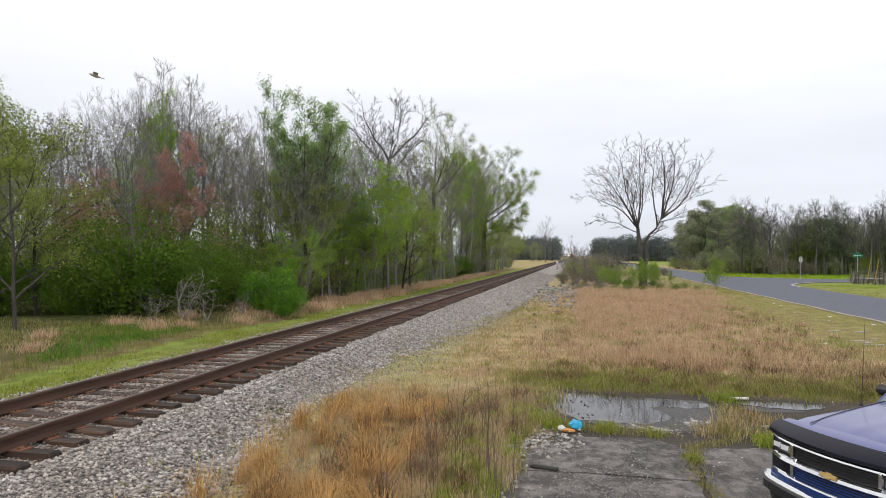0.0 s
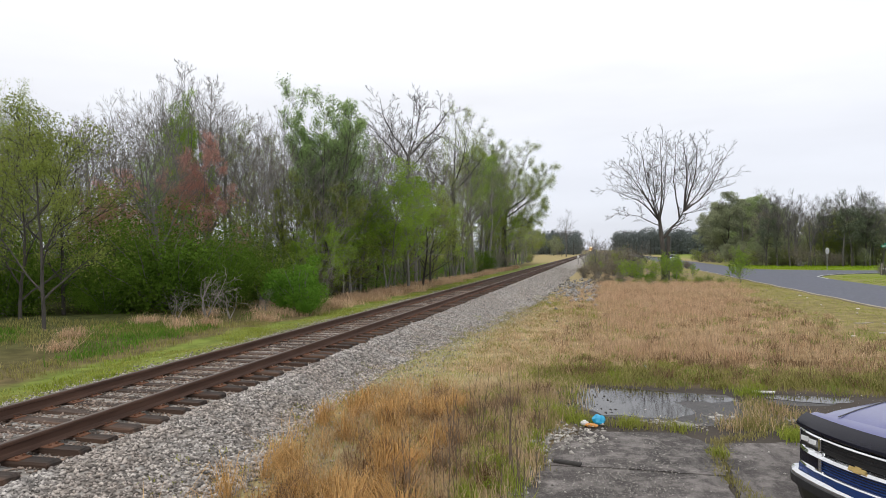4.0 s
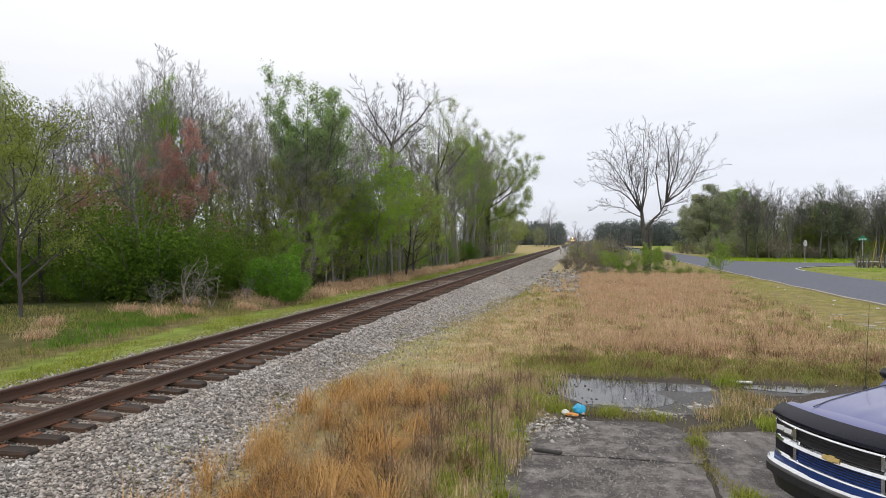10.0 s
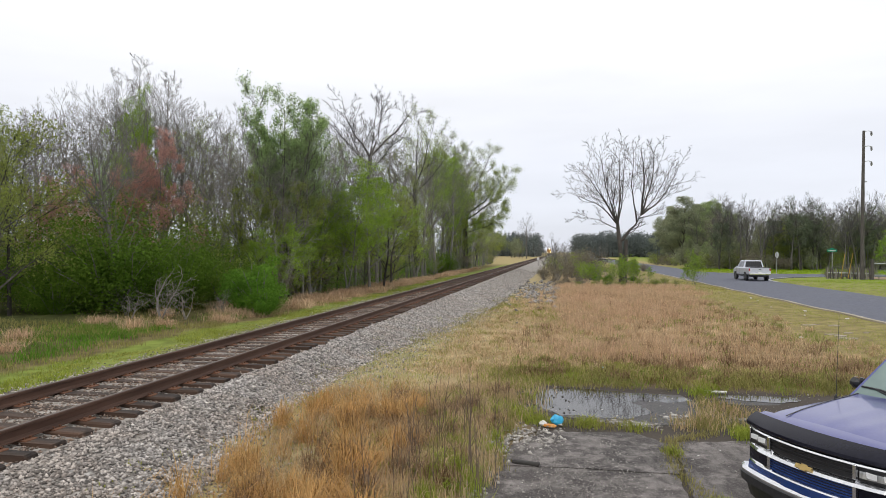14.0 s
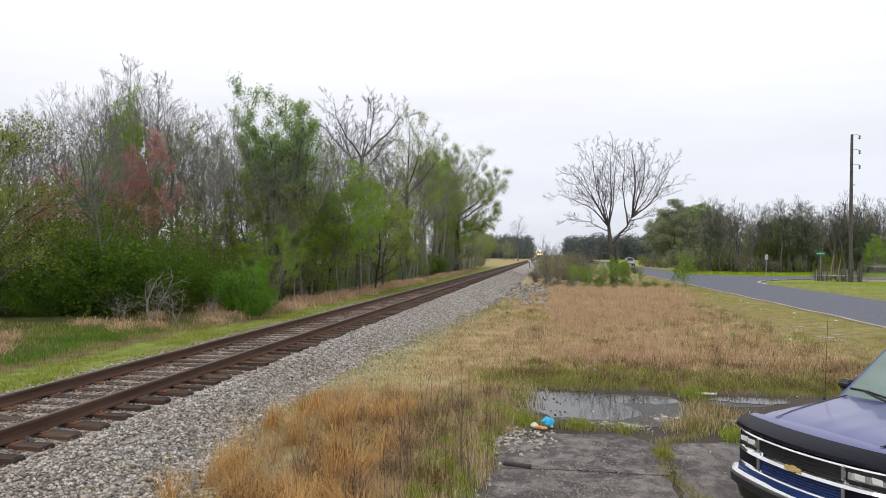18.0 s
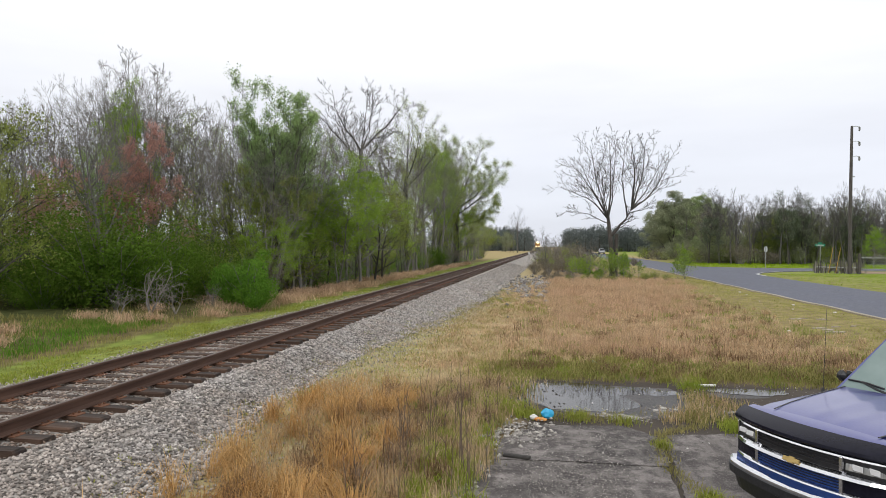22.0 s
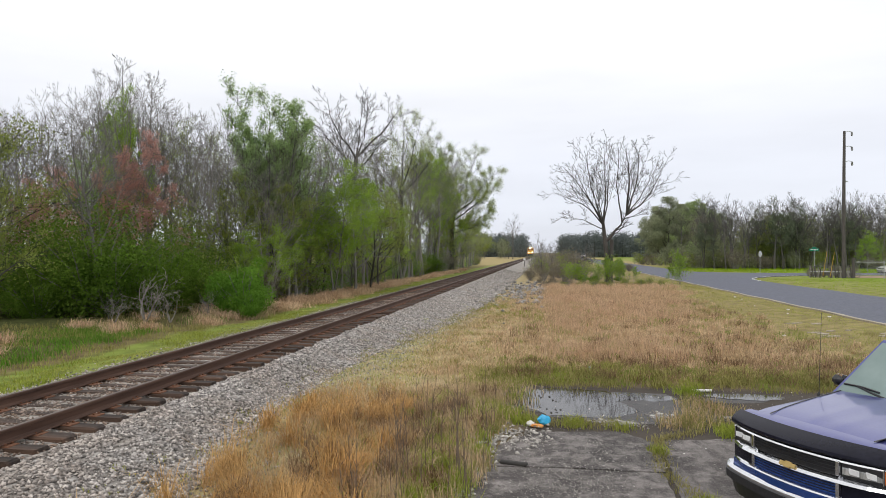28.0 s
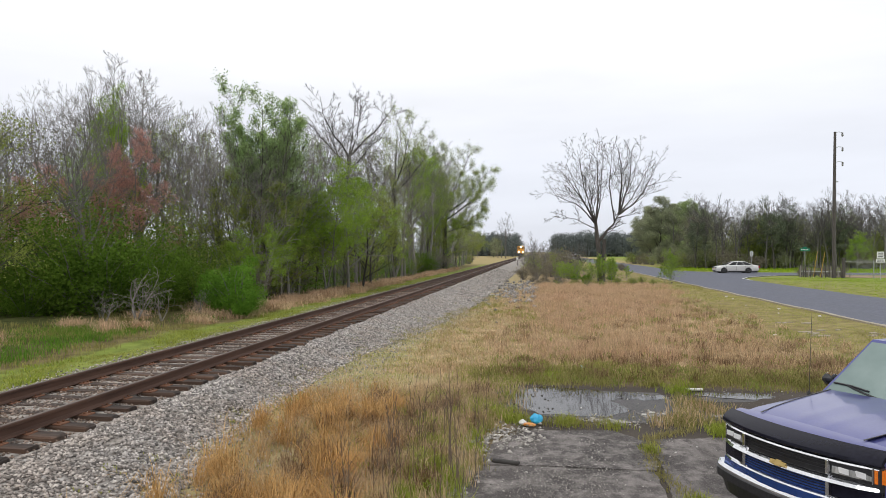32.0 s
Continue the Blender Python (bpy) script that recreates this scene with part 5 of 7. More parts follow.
fountains("field_weeds", on_ground(x, y), 26, 0.36, 0.0045, WEED_BROWN, "dark brown dead weeds scattered in the field", 26, 1.0, 0.12)
x, y = tufts(rng, 150, 30, (-1.0, 8.5), (14.2, 36), 0.16, 1.5, off)
blades("field_forbs", on_ground(x, y), 0.2, 0.009, 0.8, LEAF_OLIVE, "small olive-green weeds scattered in the field", 27)
x, y = tufts(rng, 46, 26, (-2.0, -0.3), (10.6, 15.5), 0.16, 1.0)
blades("lot_edge_grass", on_ground(x, y), 0.2, 0.006, 0.7, GRASS_OLIVE, "olive grass at the corner of the lot", 28)
x, y = tufts(rng, 90, 22, (-2.4, -0.4), (10.4, 16), 0.18, 1.0)
blades("lot_edge_straw", on_ground(x, y), 0.22, 0.005, 0.9, STRAW_TAN, "tan straw at the corner of the lot", 35)
x, y = tufts(rng, 40, 26, (-1.6, -0.4), (10.6, 14.5), 0.12, 1.0)
blades("lot_edge_green", on_ground(x, y), 0.2, 0.007, 0.7, GRASS_GREEN, "fresh grass at the corner of the lot", 29)
x, y = tufts(rng, 170, 20, (-1.2, 8.0), (13.7, 15.8), 0.12, 1.0, patch(0.5, -0.5, 1.1))
blades("bank_weeds", on_ground(x, y), 0.2, 0.006, 0.8, LEAF_OLIVE, "dark olive weeds along the back of the lot", 30)
x, y = tufts(rng, 120, 1, (-1.6, 8.5), (13.75, 15.4), 0.1, 1.0)
fountains("bank_tussocks", on_ground(x, y), 45, 0.3, 0.005, GRASS_OLIVE, "olive tussocks along the back of the lot", 44, 1.0, 0.12)
x, y = tufts(rng, 90, 1, (-1.4, 8.5), (14.2, 17.0), 0.1, 1.0)
fountains("bank_straw", on_ground(x, y), 40, 0.34, 0.0045, WEED_BROWN, "brown dead tussocks along the back of the lot", 45, 1.0, 0.12)
# left of the track
n_left = 9000
ys = 5 + 60 * rng.random(n_left) ** 1.6
xs = -9.2 - np.abs(rng.normal(0, 0.45, n_left))
scatter_stones("left_gravel", np.stack([xs, ys, ground_z(xs, ys) + 0.012], 1), rng.uniform(0.015, 0.036, n_left), STONE, "grey ballast gravel spilling into the moss beside the track", 15)
x, y = tufts(rng, 1900, 14, (-11.6, -9.7), (5, 70), 0.14, 1.6, lambda a, b: patch(0.6, -0.35, 0.3)(a, b))
blades("trackside_moss", on_ground(x, y), 0.07, 0.008, 0.9, VERGE_GREEN, "low yellow-green moss and clover beside the railway", 46)
x, y = tufts(rng, 1300, 14, (-11.8, -9.8), (5, 70), 0.14, 1.6, lambda a, b: patch(0.8, 0.1, 0.3)(a, b))
blades("trackside_grass", on_ground(x, y), 0.12, 0.008, 0.7, GRASS_GREEN, "low bright green grass beside the railway", 10)
x, y = tufts(rng, 1100, 20, (-20, -11.6), (9, 34), 0.2, 1.0, patch(1.4, -0.5, 1.9))
blades("wood_edge_grass", on_ground(x, y), 0.2, 0.008, 0.6, GRASS_OLIVE, "rank grass before the wood's edge", 11)
x, y = tufts(rng, 11, 1, (-16, -11.9), (13, 28), 0.22, 1.0)
fountains("wood_edge_tussocks", on_ground(x, y), 240, 0.6, 0.005, STRAW_RED, "rounded tan tussocks before the wood", 36, 1.1, 0.22)
x, y = tufts(rng, 260, 1, (-14.4, -11.6), (25, 100), 0.22, 1.3, lambda a, b: a > np.interp(b, [10, 25, 36, 100], [-18, -14, -13.8, -13]))
fountains("wood_edge_sedge", on_ground(x, y), 110, 0.5, 0.008, STRAW_RED, "tawny dry sedge along the wood's edge", 12, 1.0, 0.3)
x, y = tufts(rng, 1300, 20, (-21, -12.6), (10, 30), 0.25, 1.0, patch(1.9, 0.1, 0.9))
blades("wood_edge_green", on_ground(x, y), 0.22, 0.009, 0.5, LEAF_BRIGHT, "fresh green grass in front of the wood", 21)
# beyond the road
x, y = tufts(rng, 2800, 12, (18.5, 60), (30, 70), 0.3, 1.0, lambda a, b: a > np.interp(b, [50, 56, 61, 67, 72, 75, 78], [18.5, 18.7, 19.1, 20.1, 22.3, 24.8, 29]))
blades("far_verge", on_ground(x, y), 0.06, 0.02, 0.9, ISLE_GREEN, "mown bright green grass beyond the road", 13)
x, y = tufts(rng, 1500, 12, (19.8, 62), (88.5, 116), 0.3, 1.0, lambda a, b: (a > 26) | (b > 92))
blades("far_green_bank", on_ground(x, y), 0.2, 0.025, 0.6, ISLE_GREEN, "bright green grass before the far wood", 20)


# ---- old paved lot ----
def mottled(name, dark, mid, pale, rough, specks):
    """Old concrete: broad stains, worn pale patches and small stones showing."""
    m = material(name, mid, [q * 1.25 for q in mid], 2.6, rough, bump=0.6, big=0.9, c3=dark, bscale=26, world_space=True)
    n, l = m.node_tree.nodes, m.node_tree.links
    b = n["Principled BSDF"]
    base = b.inputs["Base Color"].links[0].from_socket
    geo = n.new("ShaderNodeNewGeometry")
    nz = n.new("ShaderNodeTexNoise")
    nz.inputs["Scale"].default_value, nz.inputs["Detail"].default_value, nz.inputs["Roughness"].default_value = 2.4, 12, 0.8
    l.new(geo.outputs["Position"], nz.inputs["Vector"])
    mr = n.new("ShaderNodeMapRange")
    mr.inputs[1].default_value, mr.inputs[2].default_value = 0.48, 0.66
    l.new(nz.outputs[0], mr.inputs[0])
    mx = n.new("ShaderNodeMix")
    mx.data_type = "RGBA"
    mx.inputs[7].default_value = (*pale, 1)
    l.new(mr.outputs[0], mx.inputs[0])
    l.new(base, mx.inputs[6])
    vo = n.new("ShaderNodeTexVoronoi")
    vo.inputs["Scale"].default_value = 48
    l.new(geo.outputs["Position"], vo.inputs["Vector"])
    sp = n.new("ShaderNodeMapRange")
    sp.inputs[1].default_value, sp.inputs[2].default_value, sp.inputs[3].default_value, sp.inputs[4].default_value = 0.16, 0.34, specks, 0.0
    l.new(vo.outputs["Distance"], sp.inputs[0])
    mx2 = n.new("ShaderNodeMix")
    mx2.data_type = "RGBA"
    mx2.inputs[7].default_value = (*[q * 1.5 for q in pale], 1)
    l.new(sp.outputs[0], mx2.inputs[0])
    st = n.new("ShaderNodeMapping")
    st.inputs["Scale"].default_value = (1.5, 0.45, 1.0)
    l.new(geo.outputs["Position"], st.inputs[0])
    dust = n.new("ShaderNodeTexNoise")
    dust.inputs["Scale"].default_value, dust.inputs["Detail"].default_value, dust.inputs["Roughness"].default_value = 1.3, 9, 0.72
    l.new(st.outputs[0], dust.inputs["Vector"])
    dr = n.new("ShaderNodeMapRange")
    dr.inputs[1].default_value, dr.inputs[2].default_value, dr.inputs[4].default_value = 0.5, 0.62, 0.5
    l.new(dust.outputs[0], dr.inputs[0])
    mx3 = n.new("ShaderNodeMix")
    mx3.data_type = "RGBA"
    mx3.inputs[7].default_value = (*[q * 0.85 for q in pale], 1)
    l.new(dr.outputs[0], mx3.inputs[0])
    l.new(mx.outputs[2], mx3.inputs[6])
    l.new(mx3.outputs[2], mx2.inputs[6])
    l.new(mx2.outputs[2], b.inputs["Base Color"])
    return m


SLAB = mottled("stained_old_concrete", (0.03, 0.026, 0.024), (0.066, 0.057, 0.053), (0.29, 0.262, 0.246), 0.85, 0.3)
WET = mottled("wet_dark_concrete", (0.018, 0.0165, 0.017), (0.034, 0.031, 0.031), (0.075, 0.068, 0.065), 0.5, 0.2)
PALE_SLAB = mottled("crusted_pale_concrete", (0.05, 0.047, 0.044), (0.13, 0.122, 0.115), (0.5, 0.48, 0.45), 0.85, 0.7)
WATER = material("muddy_puddle_water", (0.018, 0.016, 0.014), (0.03, 0.026, 0.022), 2, 0.03, bump=0.02, bscale=5, world_space=True)
CLOD = material("dark_clods", (0.02, 0.018, 0.016), (0.06, 0.052, 0.045), 12, 0.8, bump=0.4, island=0.5)
RUBBLE = material("grey_rubble", (0.19, 0.18, 0.17), (0.36, 0.34, 0.32), 12, 0.9, bump=0.4, island=0.5)
RUBBLE_PALE = material("weathered_rubble", (0.27, 0.25, 0.225), (0.48, 0.45, 0.41), 12, 0.9, bump=0.4, island=0.5)
PALE_STONE = material("pale_rubble", (0.38, 0.36, 0.33), (0.6, 0.57, 0.53), 12, 0.9, bump=0.4, island=0.3)


def ragged(poly, seed, amp, step=0.12):
    """An outline broken into short uneven steps."""
    rnd, out = random.Random(seed), []
    for (x0, y0), (x1, y1) in zip(poly, poly[1:] + poly[:1]):
        k = max(1, int(math.hypot(x1 - x0, y1 - y0) / step))
        for j in range(k):
            out.append((x0 + (x1 - x0) * j / k + rnd.uniform(-amp, amp), y0 + (y1 - y0) * j / k + rnd.uniform(-amp, amp)))
    return out


def blob(cx, cy, rx, ry, seed, n=56):
    rnd = random.Random(seed)
    ph = [rnd.uniform(0, 6.283) for _ in range(5)]
    out = []
    for k in range(n):
        a = 6.283 * k / n
        r = 1 + 0.10 * math.sin(2 * a + ph[0]) + 0.09 * math.sin(3 * a + ph[1]) + 0.06 * math.sin(5 * a + ph[2]) + 0.05 * math.sin(9 * a + ph[3]) + 0.03 * math.sin(15 * a + ph[4])
        out.append((cx + rx * r * math.cos(a), cy + ry * r * math.sin(a)))
    return out


lot = thing("pavement", "cracked old concrete lot with weeds in its joints", "pavement", kind="structure")
part("slab", Shape().plate(ragged([(-0.65, 9.3), (-0.2, 10.1), (1.1, 10.3), (1.55, 9.75), (1.52, 8.7), (1.46, 8.47), (0.2, 8.49), (-0.72, 8.42)], 1, 0.02), 0.08, pose(0, 0, -0.055)), SLAB, lot)
part("slab", Shape().plate(ragged([(1.45, 8.43), (1.4, 7.2), (1.4, 2), (-1.3, 2), (-1.05, 7.3), (-0.74, 8.38), (0.2, 8.45)], 3, 0.014), 0.08, pose(0, 0, -0.057)), SLAB, lot)
part("slab", Shape().plate(ragged([(1.6, 9.9), (3, 10.2), (6, 10.4), (8.4, 9), (8.6, 2), (1.46, 2), (1.46, 7.3), (1.56, 8.8)], 2, 0.03), 0.08, pose(0, 0, -0.06)), SLAB, lot)
part("slab", Shape().plate(ragged(blob(0.9, 12.3, 1.95, 1.42, 12, 30), 4, 0.05), 0.08, pose(0, 0, -0.077)), WET, lot, "dark wet concrete slab")
part("slab", Shape().plate(ragged(blob(4.5, 12.4, 1.95, 1.15, 13, 30), 5, 0.05), 0.08, pose(0, 0, -0.082)), WET, lot, "dark wet concrete slab")

for cx, cy, rx, ry, sd in ((1.12, 10.9, 0.34, 0.13, 21), (1.86, 11.4, 0.17, 0.15, 22), (2.0, 11.05, 0.12, 0.08, 23), (0.55, 10.95, 0.2, 0.06, 24), (3.2, 11.5, 0.3, 0.12, 25)):
    part("crust", Shape().plate(ragged(blob(cx, cy, rx, ry, sd, 26), sd, 0.03, 0.05), 0.012, pose(0, 0, 0.001)), PALE_SLAB, lot, "crumbling pale concrete crust")


solid("puddle", Shape().plate(ragged(blob(0.42, 12.38, 1.22, 1.12, 5, 40), 8, 0.035, 0.08), 0.003, pose(0, 0, 0.0032)), WATER, "shallow dark rain puddle reflecting the sky", "puddle", "puddles")
solid("puddle", Shape().plate(ragged(blob(1.75, 12.9, 0.62, 0.36, 9, 30), 9, 0.04, 0.08), 0.003, pose(0, 0, 0.0028)), WATER, "thin film of rain water on the wet slab", "puddle", "puddles")
solid("puddle", Shape().plate(ragged(blob(3.75, 13.2, 0.8, 0.26, 6, 30), 10, 0.03, 0.08), 0.003, pose(0, 0, 0.0032)), WATER, "small rain puddle by the weeds", "puddle", "puddles")
solid("puddle", Shape().plate(blob(6.2, 14.6, 0.7, 0.22, 8), 0.03, pose(0, 0, 0.0)), WATER, "small rain puddle in the grass", "puddle", "puddles")

rng = np.random.default_rng(33)
x, y = np.concatenate([rng.normal(-0.55, 0.33, 420), rng.normal(-0.9, 0.15, 120)]), np.concatenate([rng.normal(9.75, 0.3, 420), rng.uniform(7.3, 9.6, 120)])
scatter_stones("rubble_stones", np.stack([x, y, 0.03 + 0 * x], 1), 0.01 + 0.04 * rng.random(540) ** 1.6, RUBBLE_PALE, "pale rubble stones at the edge of the concrete", 4)
x, y = np.concatenate([rng.uniform(-0.9, 7, 1900), rng.normal(-0.15, 0.4, 160)]), np.concatenate([rng.uniform(5.5, 13.6, 1900), rng.normal(12.3, 0.5, 160)])
dry = ((x - 0.55) / 1.45) ** 2 + ((y - 12.5) / 1.1) ** 2 > rng.random(len(x)) ** 0.3
x, y = x[dry], y[dry]
scatter_stones("grit", np.stack([x, y, 0.026 + 0 * x], 1), 0.003 + 0.02 * rng.random(len(x)) ** 4, RUBBLE_PALE, "grit and pebbles strewn over the concrete", 5)
x, y = np.concatenate([rng.normal(-0.15, 0.1, 700), rng.normal(0.75, 0.12, 700)]), rng.uniform(6.4, 9.9, 1400)
scatter_stones("worn_aggregate", np.stack([x, y, 0.0255 + 0 * x], 1), 0.0025 + 0.009 * rng.random(1400) ** 2, RUBBLE_PALE, "pale aggregate showing in the worn wheel tracks", 12)
x, y = np.concatenate([rng.normal(1.2, 0.28, 220), rng.normal(1.95, 0.13, 130)]), np.concatenate([rng.normal(10.85, 0.1, 220), rng.normal(11.45, 0.14, 130)])
scatter_stones("crumbled_concrete", np.stack([x, y, 0.008 + 0 * x], 1), 0.005 + 0.026 * rng.random(350) ** 2.2, RUBBLE_PALE, "crumbled pale concrete at the puddle's edge", 11)
x, y = rng.normal(0.3, 0.3, 1500), rng.normal(7.9, 0.6, 1500)
scatter_stones("loose_gravel", np.stack([x, y, 0.027 + 0 * x], 1), 0.0025 + 0.011 * rng.random(1500) ** 3, RUBBLE_PALE, "fine loose gravel on the worn concrete", 7)
x, y = rng.normal(-0.25, 0.38, 150), rng.normal(12.3, 0.55, 150)
scatter_stones("mud_clods", np.stack([x, y, 0.005 + 0 * x], 1), 0.006 + 0.03 * rng.random(150) ** 3, CLOD, "dark clods and stones in the shallow water", 8)
x, y = rng.normal(-1.5, 0.9, 620), rng.normal(47, 6.5, 620)
scatter_stones("concrete_rubble", np.stack([x, y, ground_z(x, y) + 0.05], 1), 0.03 + 0.2 * rng.random(620) ** 2.2, RUBBLE, "broken concrete rubble beside the gravel", 6)

rng = np.random.default_rng(41)


def along(pts, n, spread):
    """Places strewn along a line."""
    pts = np.asarray(pts, float)
    t = rng.uniform(0, len(pts) - 1.001, n)
    i = t.astype(int)
    p = pts[i] + (pts[i + 1] - pts[i]) * (t - i)[:, None] + rng.normal(0, spread, (n, 2))
    return p[:, 0], p[:, 1]


x, y = along([(2.2, 5.6), (1.9, 7.0), (1.66, 7.65), (1.46, 8.5), (1.52, 9.4), (1.66, 10.0), (2.3, 10.5), (2.4, 11.5), (2.7, 13.4)], 2000, 0.07)
blades("joint_weeds", on_ground(x, y), 0.10, 0.005, 0.6, GRASS_OLIVE, "olive weeds growing in the joints of the concrete", 14)
x, y = along([(-0.9, 10.5), (0.4, 10.65), (1.6, 10.75), (2.4, 11.0), (4, 10.95), (7, 11.0)], 2000, 0.17)
k = patch(0.35, -0.1, 0.5)(x, y)
x, y = x[k], y[k]
blades("lot_weeds", on_ground(x, y), 0.13, 0.005, 0.8, GRASS_OLIVE, "green and tan weeds between the concrete slabs", 15)
x, y = along([(1.9, 10.7), (2.5, 11.2), (2.65, 12.4), (3.4, 11.0), (4.2, 10.8)], 800, 0.2)
blades("straw_clump", on_ground(x, y), 0.22, 0.005, 0.55, STRAW_TAN, "straw-coloured weeds in the middle of the lot", 16)
x, y = along([(2.0, 10.8), (2.6, 11.3), (2.65, 12.6), (3.4, 11.0)], 800, 0.19)
blades("green_clump", on_ground(x, y), 0.17, 0.006, 0.6, GRASS_OLIVE, "olive weeds in the middle of the lot", 23)
x, y = tufts(rng, 15, 90, (-1.6, -0.8), (5.2, 9.4), 0.07)
blades("edge_tufts", on_ground(x, y), 0.28, 0.006, 0.6, GRASS_GREEN, "bright green grass tufts at the lot's edge", 17)

for cx, cy, n, sp in ((-0.36, 10.75, 260, 0.13), (0.46, 10.68, 260, 0.12), (-0.9, 9.0, 200, 0.1), (-1.05, 8.2, 160, 0.09), (-0.75, 11.2, 300, 0.2), (2.75, 13.3, 300, 0.16), (2.85, 10.3, 260, 0.15), (1.52, 9.3, 120, 0.07), (1.75, 7.4, 160, 0.08), (2.75, 10.55, 240, 0.12), (1.15, 10.5, 120, 0.1)):
    x, y = rng.normal(cx, sp, n), rng.normal(cy, sp, n)
    blades("grass_tuft", on_ground(x, y), 0.17, 0.006, 0.7, GRASS_GREEN, "low green grass tuft on the lot", int(cy * 10))


def dead_weeds():
    """Tall dead stalks at the edge of the lot."""
    rnd = random.Random(15)
    mats = material("dead_stalk", (0.10, 0.07, 0.05), (0.2, 0.15, 0.11), 8, 0.9, bump=0)
    for k in range(64):
        x, y = (-0.95 - 0.06 * k % 0.3, 7.6 + 0.12 * k) if k < 3 else (rnd.uniform(-2.1, -0.75), rnd.uniform(6.2, 12.0))
        h = rnd.uniform(1.0, 1.25) if k < 3 else rnd.uniform(0.5, 1.0)
        w = thing("dead_weed", "tall dead brown weed stalk with side shoots", "weed", "dead weeds", at=pose(x, y, gz(x, y)))
        pts, radii = limb(rnd, Vector((0, 0, -0.03)), Vector((rnd.uniform(-0.12, 0.12), rnd.uniform(-0.12, 0.12), 1)), h, 0.009 if k < 3 else 0.0055, 5, 0.07, 0.05)
        s = Shape().tube(pts, radii, 5)
        part("stalk", s, mats, w)
        for j in range(5):
            q = pts[2 + j % 3]
            s2 = Shape()
            p2, r2 = limb(rnd, q, Vector((rnd.uniform(-1, 1), rnd.uniform(-1, 1), 1.1)), h * rnd.uniform(0.15, 0.3), 0.0035, 3, 0.15, 0.1)
            s2.tube(p2, r2, 3)
            part("side_shoot", s2, mats, w)


dead_weeds()

# ---- litter ----
BLUE_PLASTIC = material("blue_plastic_bag", (0.02, 0.34, 0.62), (0.05, 0.5, 0.8), 6, 0.4, bump=0.4)
ORANGE_PLASTIC = material("orange_wrapper", (0.6, 0.22, 0.03), (0.7, 0.35, 0.1), 10, 0.5, bump=0.3)
WHITE_LITTER = material("dirty_white_paper", (0.62, 0.6, 0.56), (0.78, 0.76, 0.72), 9, 0.7, bump=0.3)
OLD_WOOD = material("blackened_board", (0.02, 0.018, 0.017), (0.05, 0.045, 0.04), 6, 0.8, bump=0.5, stretch=(0.3, 2, 2))


def crumpled(sx, sy, sz, seed):
    rnd, s = random.Random(seed), Shape()
    rings = []
    for i in range(6):
        v = math.pi * (i + 0.3) / 6.3
        rings.append([(sx * math.sin(v) * math.cos(6.283 * k / 9) * rnd.uniform(0.7, 1.15), sy * math.sin(v) * math.sin(6.283 * k / 9) * rnd.uniform(0.7, 1.15), sz * (1 - math.cos(v)) / 2 * rnd.uniform(0.9, 1.1)) for k in range(9)])
    return s.loft(rings)


solid("plastic_bag", crumpled(0.11, 0.1, 0.17, 1), BLUE_PLASTIC, "crumpled bright blue plastic bag beside the puddle", "litter", at=pose(-0.02, 10.6, 0.0))
solid("wrapper", crumpled(0.12, 0.07, 0.06, 2), ORANGE_PLASTIC, "orange snack wrapper on the ground", "litter", at=pose(-0.13, 10.44, 0.0))
solid("paper_scrap", crumpled(0.06, 0.06, 0.09, 3), WHITE_LITTER, "white scrap of paper beside the wrapper", "litter", at=pose(-0.24, 10.5, 0.0))
solid("bottle_scrap", crumpled(0.09, 0.06, 0.08, 9), material("pale_blue_plastic", (0.35, 0.5, 0.6), (0.5, 0.62, 0.7), 8, 0.4, bump=0.2), "pale blue plastic scrap in the grass", "litter", at=pose(1.0, 15.4, 0.06))
solid("board", Shape().box((0, 0, 0.02), (0.36, 0.075, 0.045), 0.012), OLD_WOOD, "charred black piece of board lying on the concrete", "board", at=pose(-0.41, 8.5, 0.024, 0, 0, -13))
solid("pipe", Shape().tube([(-0.2, 0, 0.025), (0.2, 0.03, 0.025)], 0.025, 8), WHITE_LITTER, "short length of white pipe by the weeds", "pipe", at=pose(3.0, 13.45, 0.02))
for k, (x, y, s) in enumerate(((1.9, 11.5, 0.07), (1.75, 11.35, 0.05), (2.1, 11.45, 0.06), (0.9, 11.0, 0.05), (1.15, 10.95, 0.06))):
    solid("concrete_chunk", crumpled(s, s * 0.8, s * 0.35, 20 + k), PALE_STONE, "pale broken concrete chunk at the puddle's edge", "rubble", "concrete chunks", at=pose(x, y, 0.02, 0, 0, 40 * k))
for k, (x, y, s) in enumerate(((7.5, 22.3, 0.15), (6.6, 19.1, 0.09), (10.4, 38.5, 0.2), (10.2, 36.5, 0.16), (9.8, 33, 0.12), (10.6, 31, 0.2), (9.9, 29, 0.14), (3.0, 50, 0.14), (10.9, 27.5, 0.2), (2.2, 9.6, 0.05), (1.85, 9.3, 0.05))):
    solid("litter_scrap", crumpled(s * 0.42, s * 0.28, s * 0.3, 30 + k), WHITE_LITTER, "scrap of white litter lying in the grass", "litter", "litter in the grass", at=pose(x, y, gz(x, y) + 0.01, 0, 0, 70 * k))

# ---- vehicles ----
def paint(name, c, rough=0.28, metal=0.0, coat=0.6):
    m = material(name, c, [q * 1.12 for q in c], 40, rough, metal, bump=0, big=0.25)
    b = m.node_tree.nodes["Principled BSDF"]
    b.inputs["Coat Weight"].default_value, b.inputs["Coat Roughness"].default_value = coat, 0.06
    return m


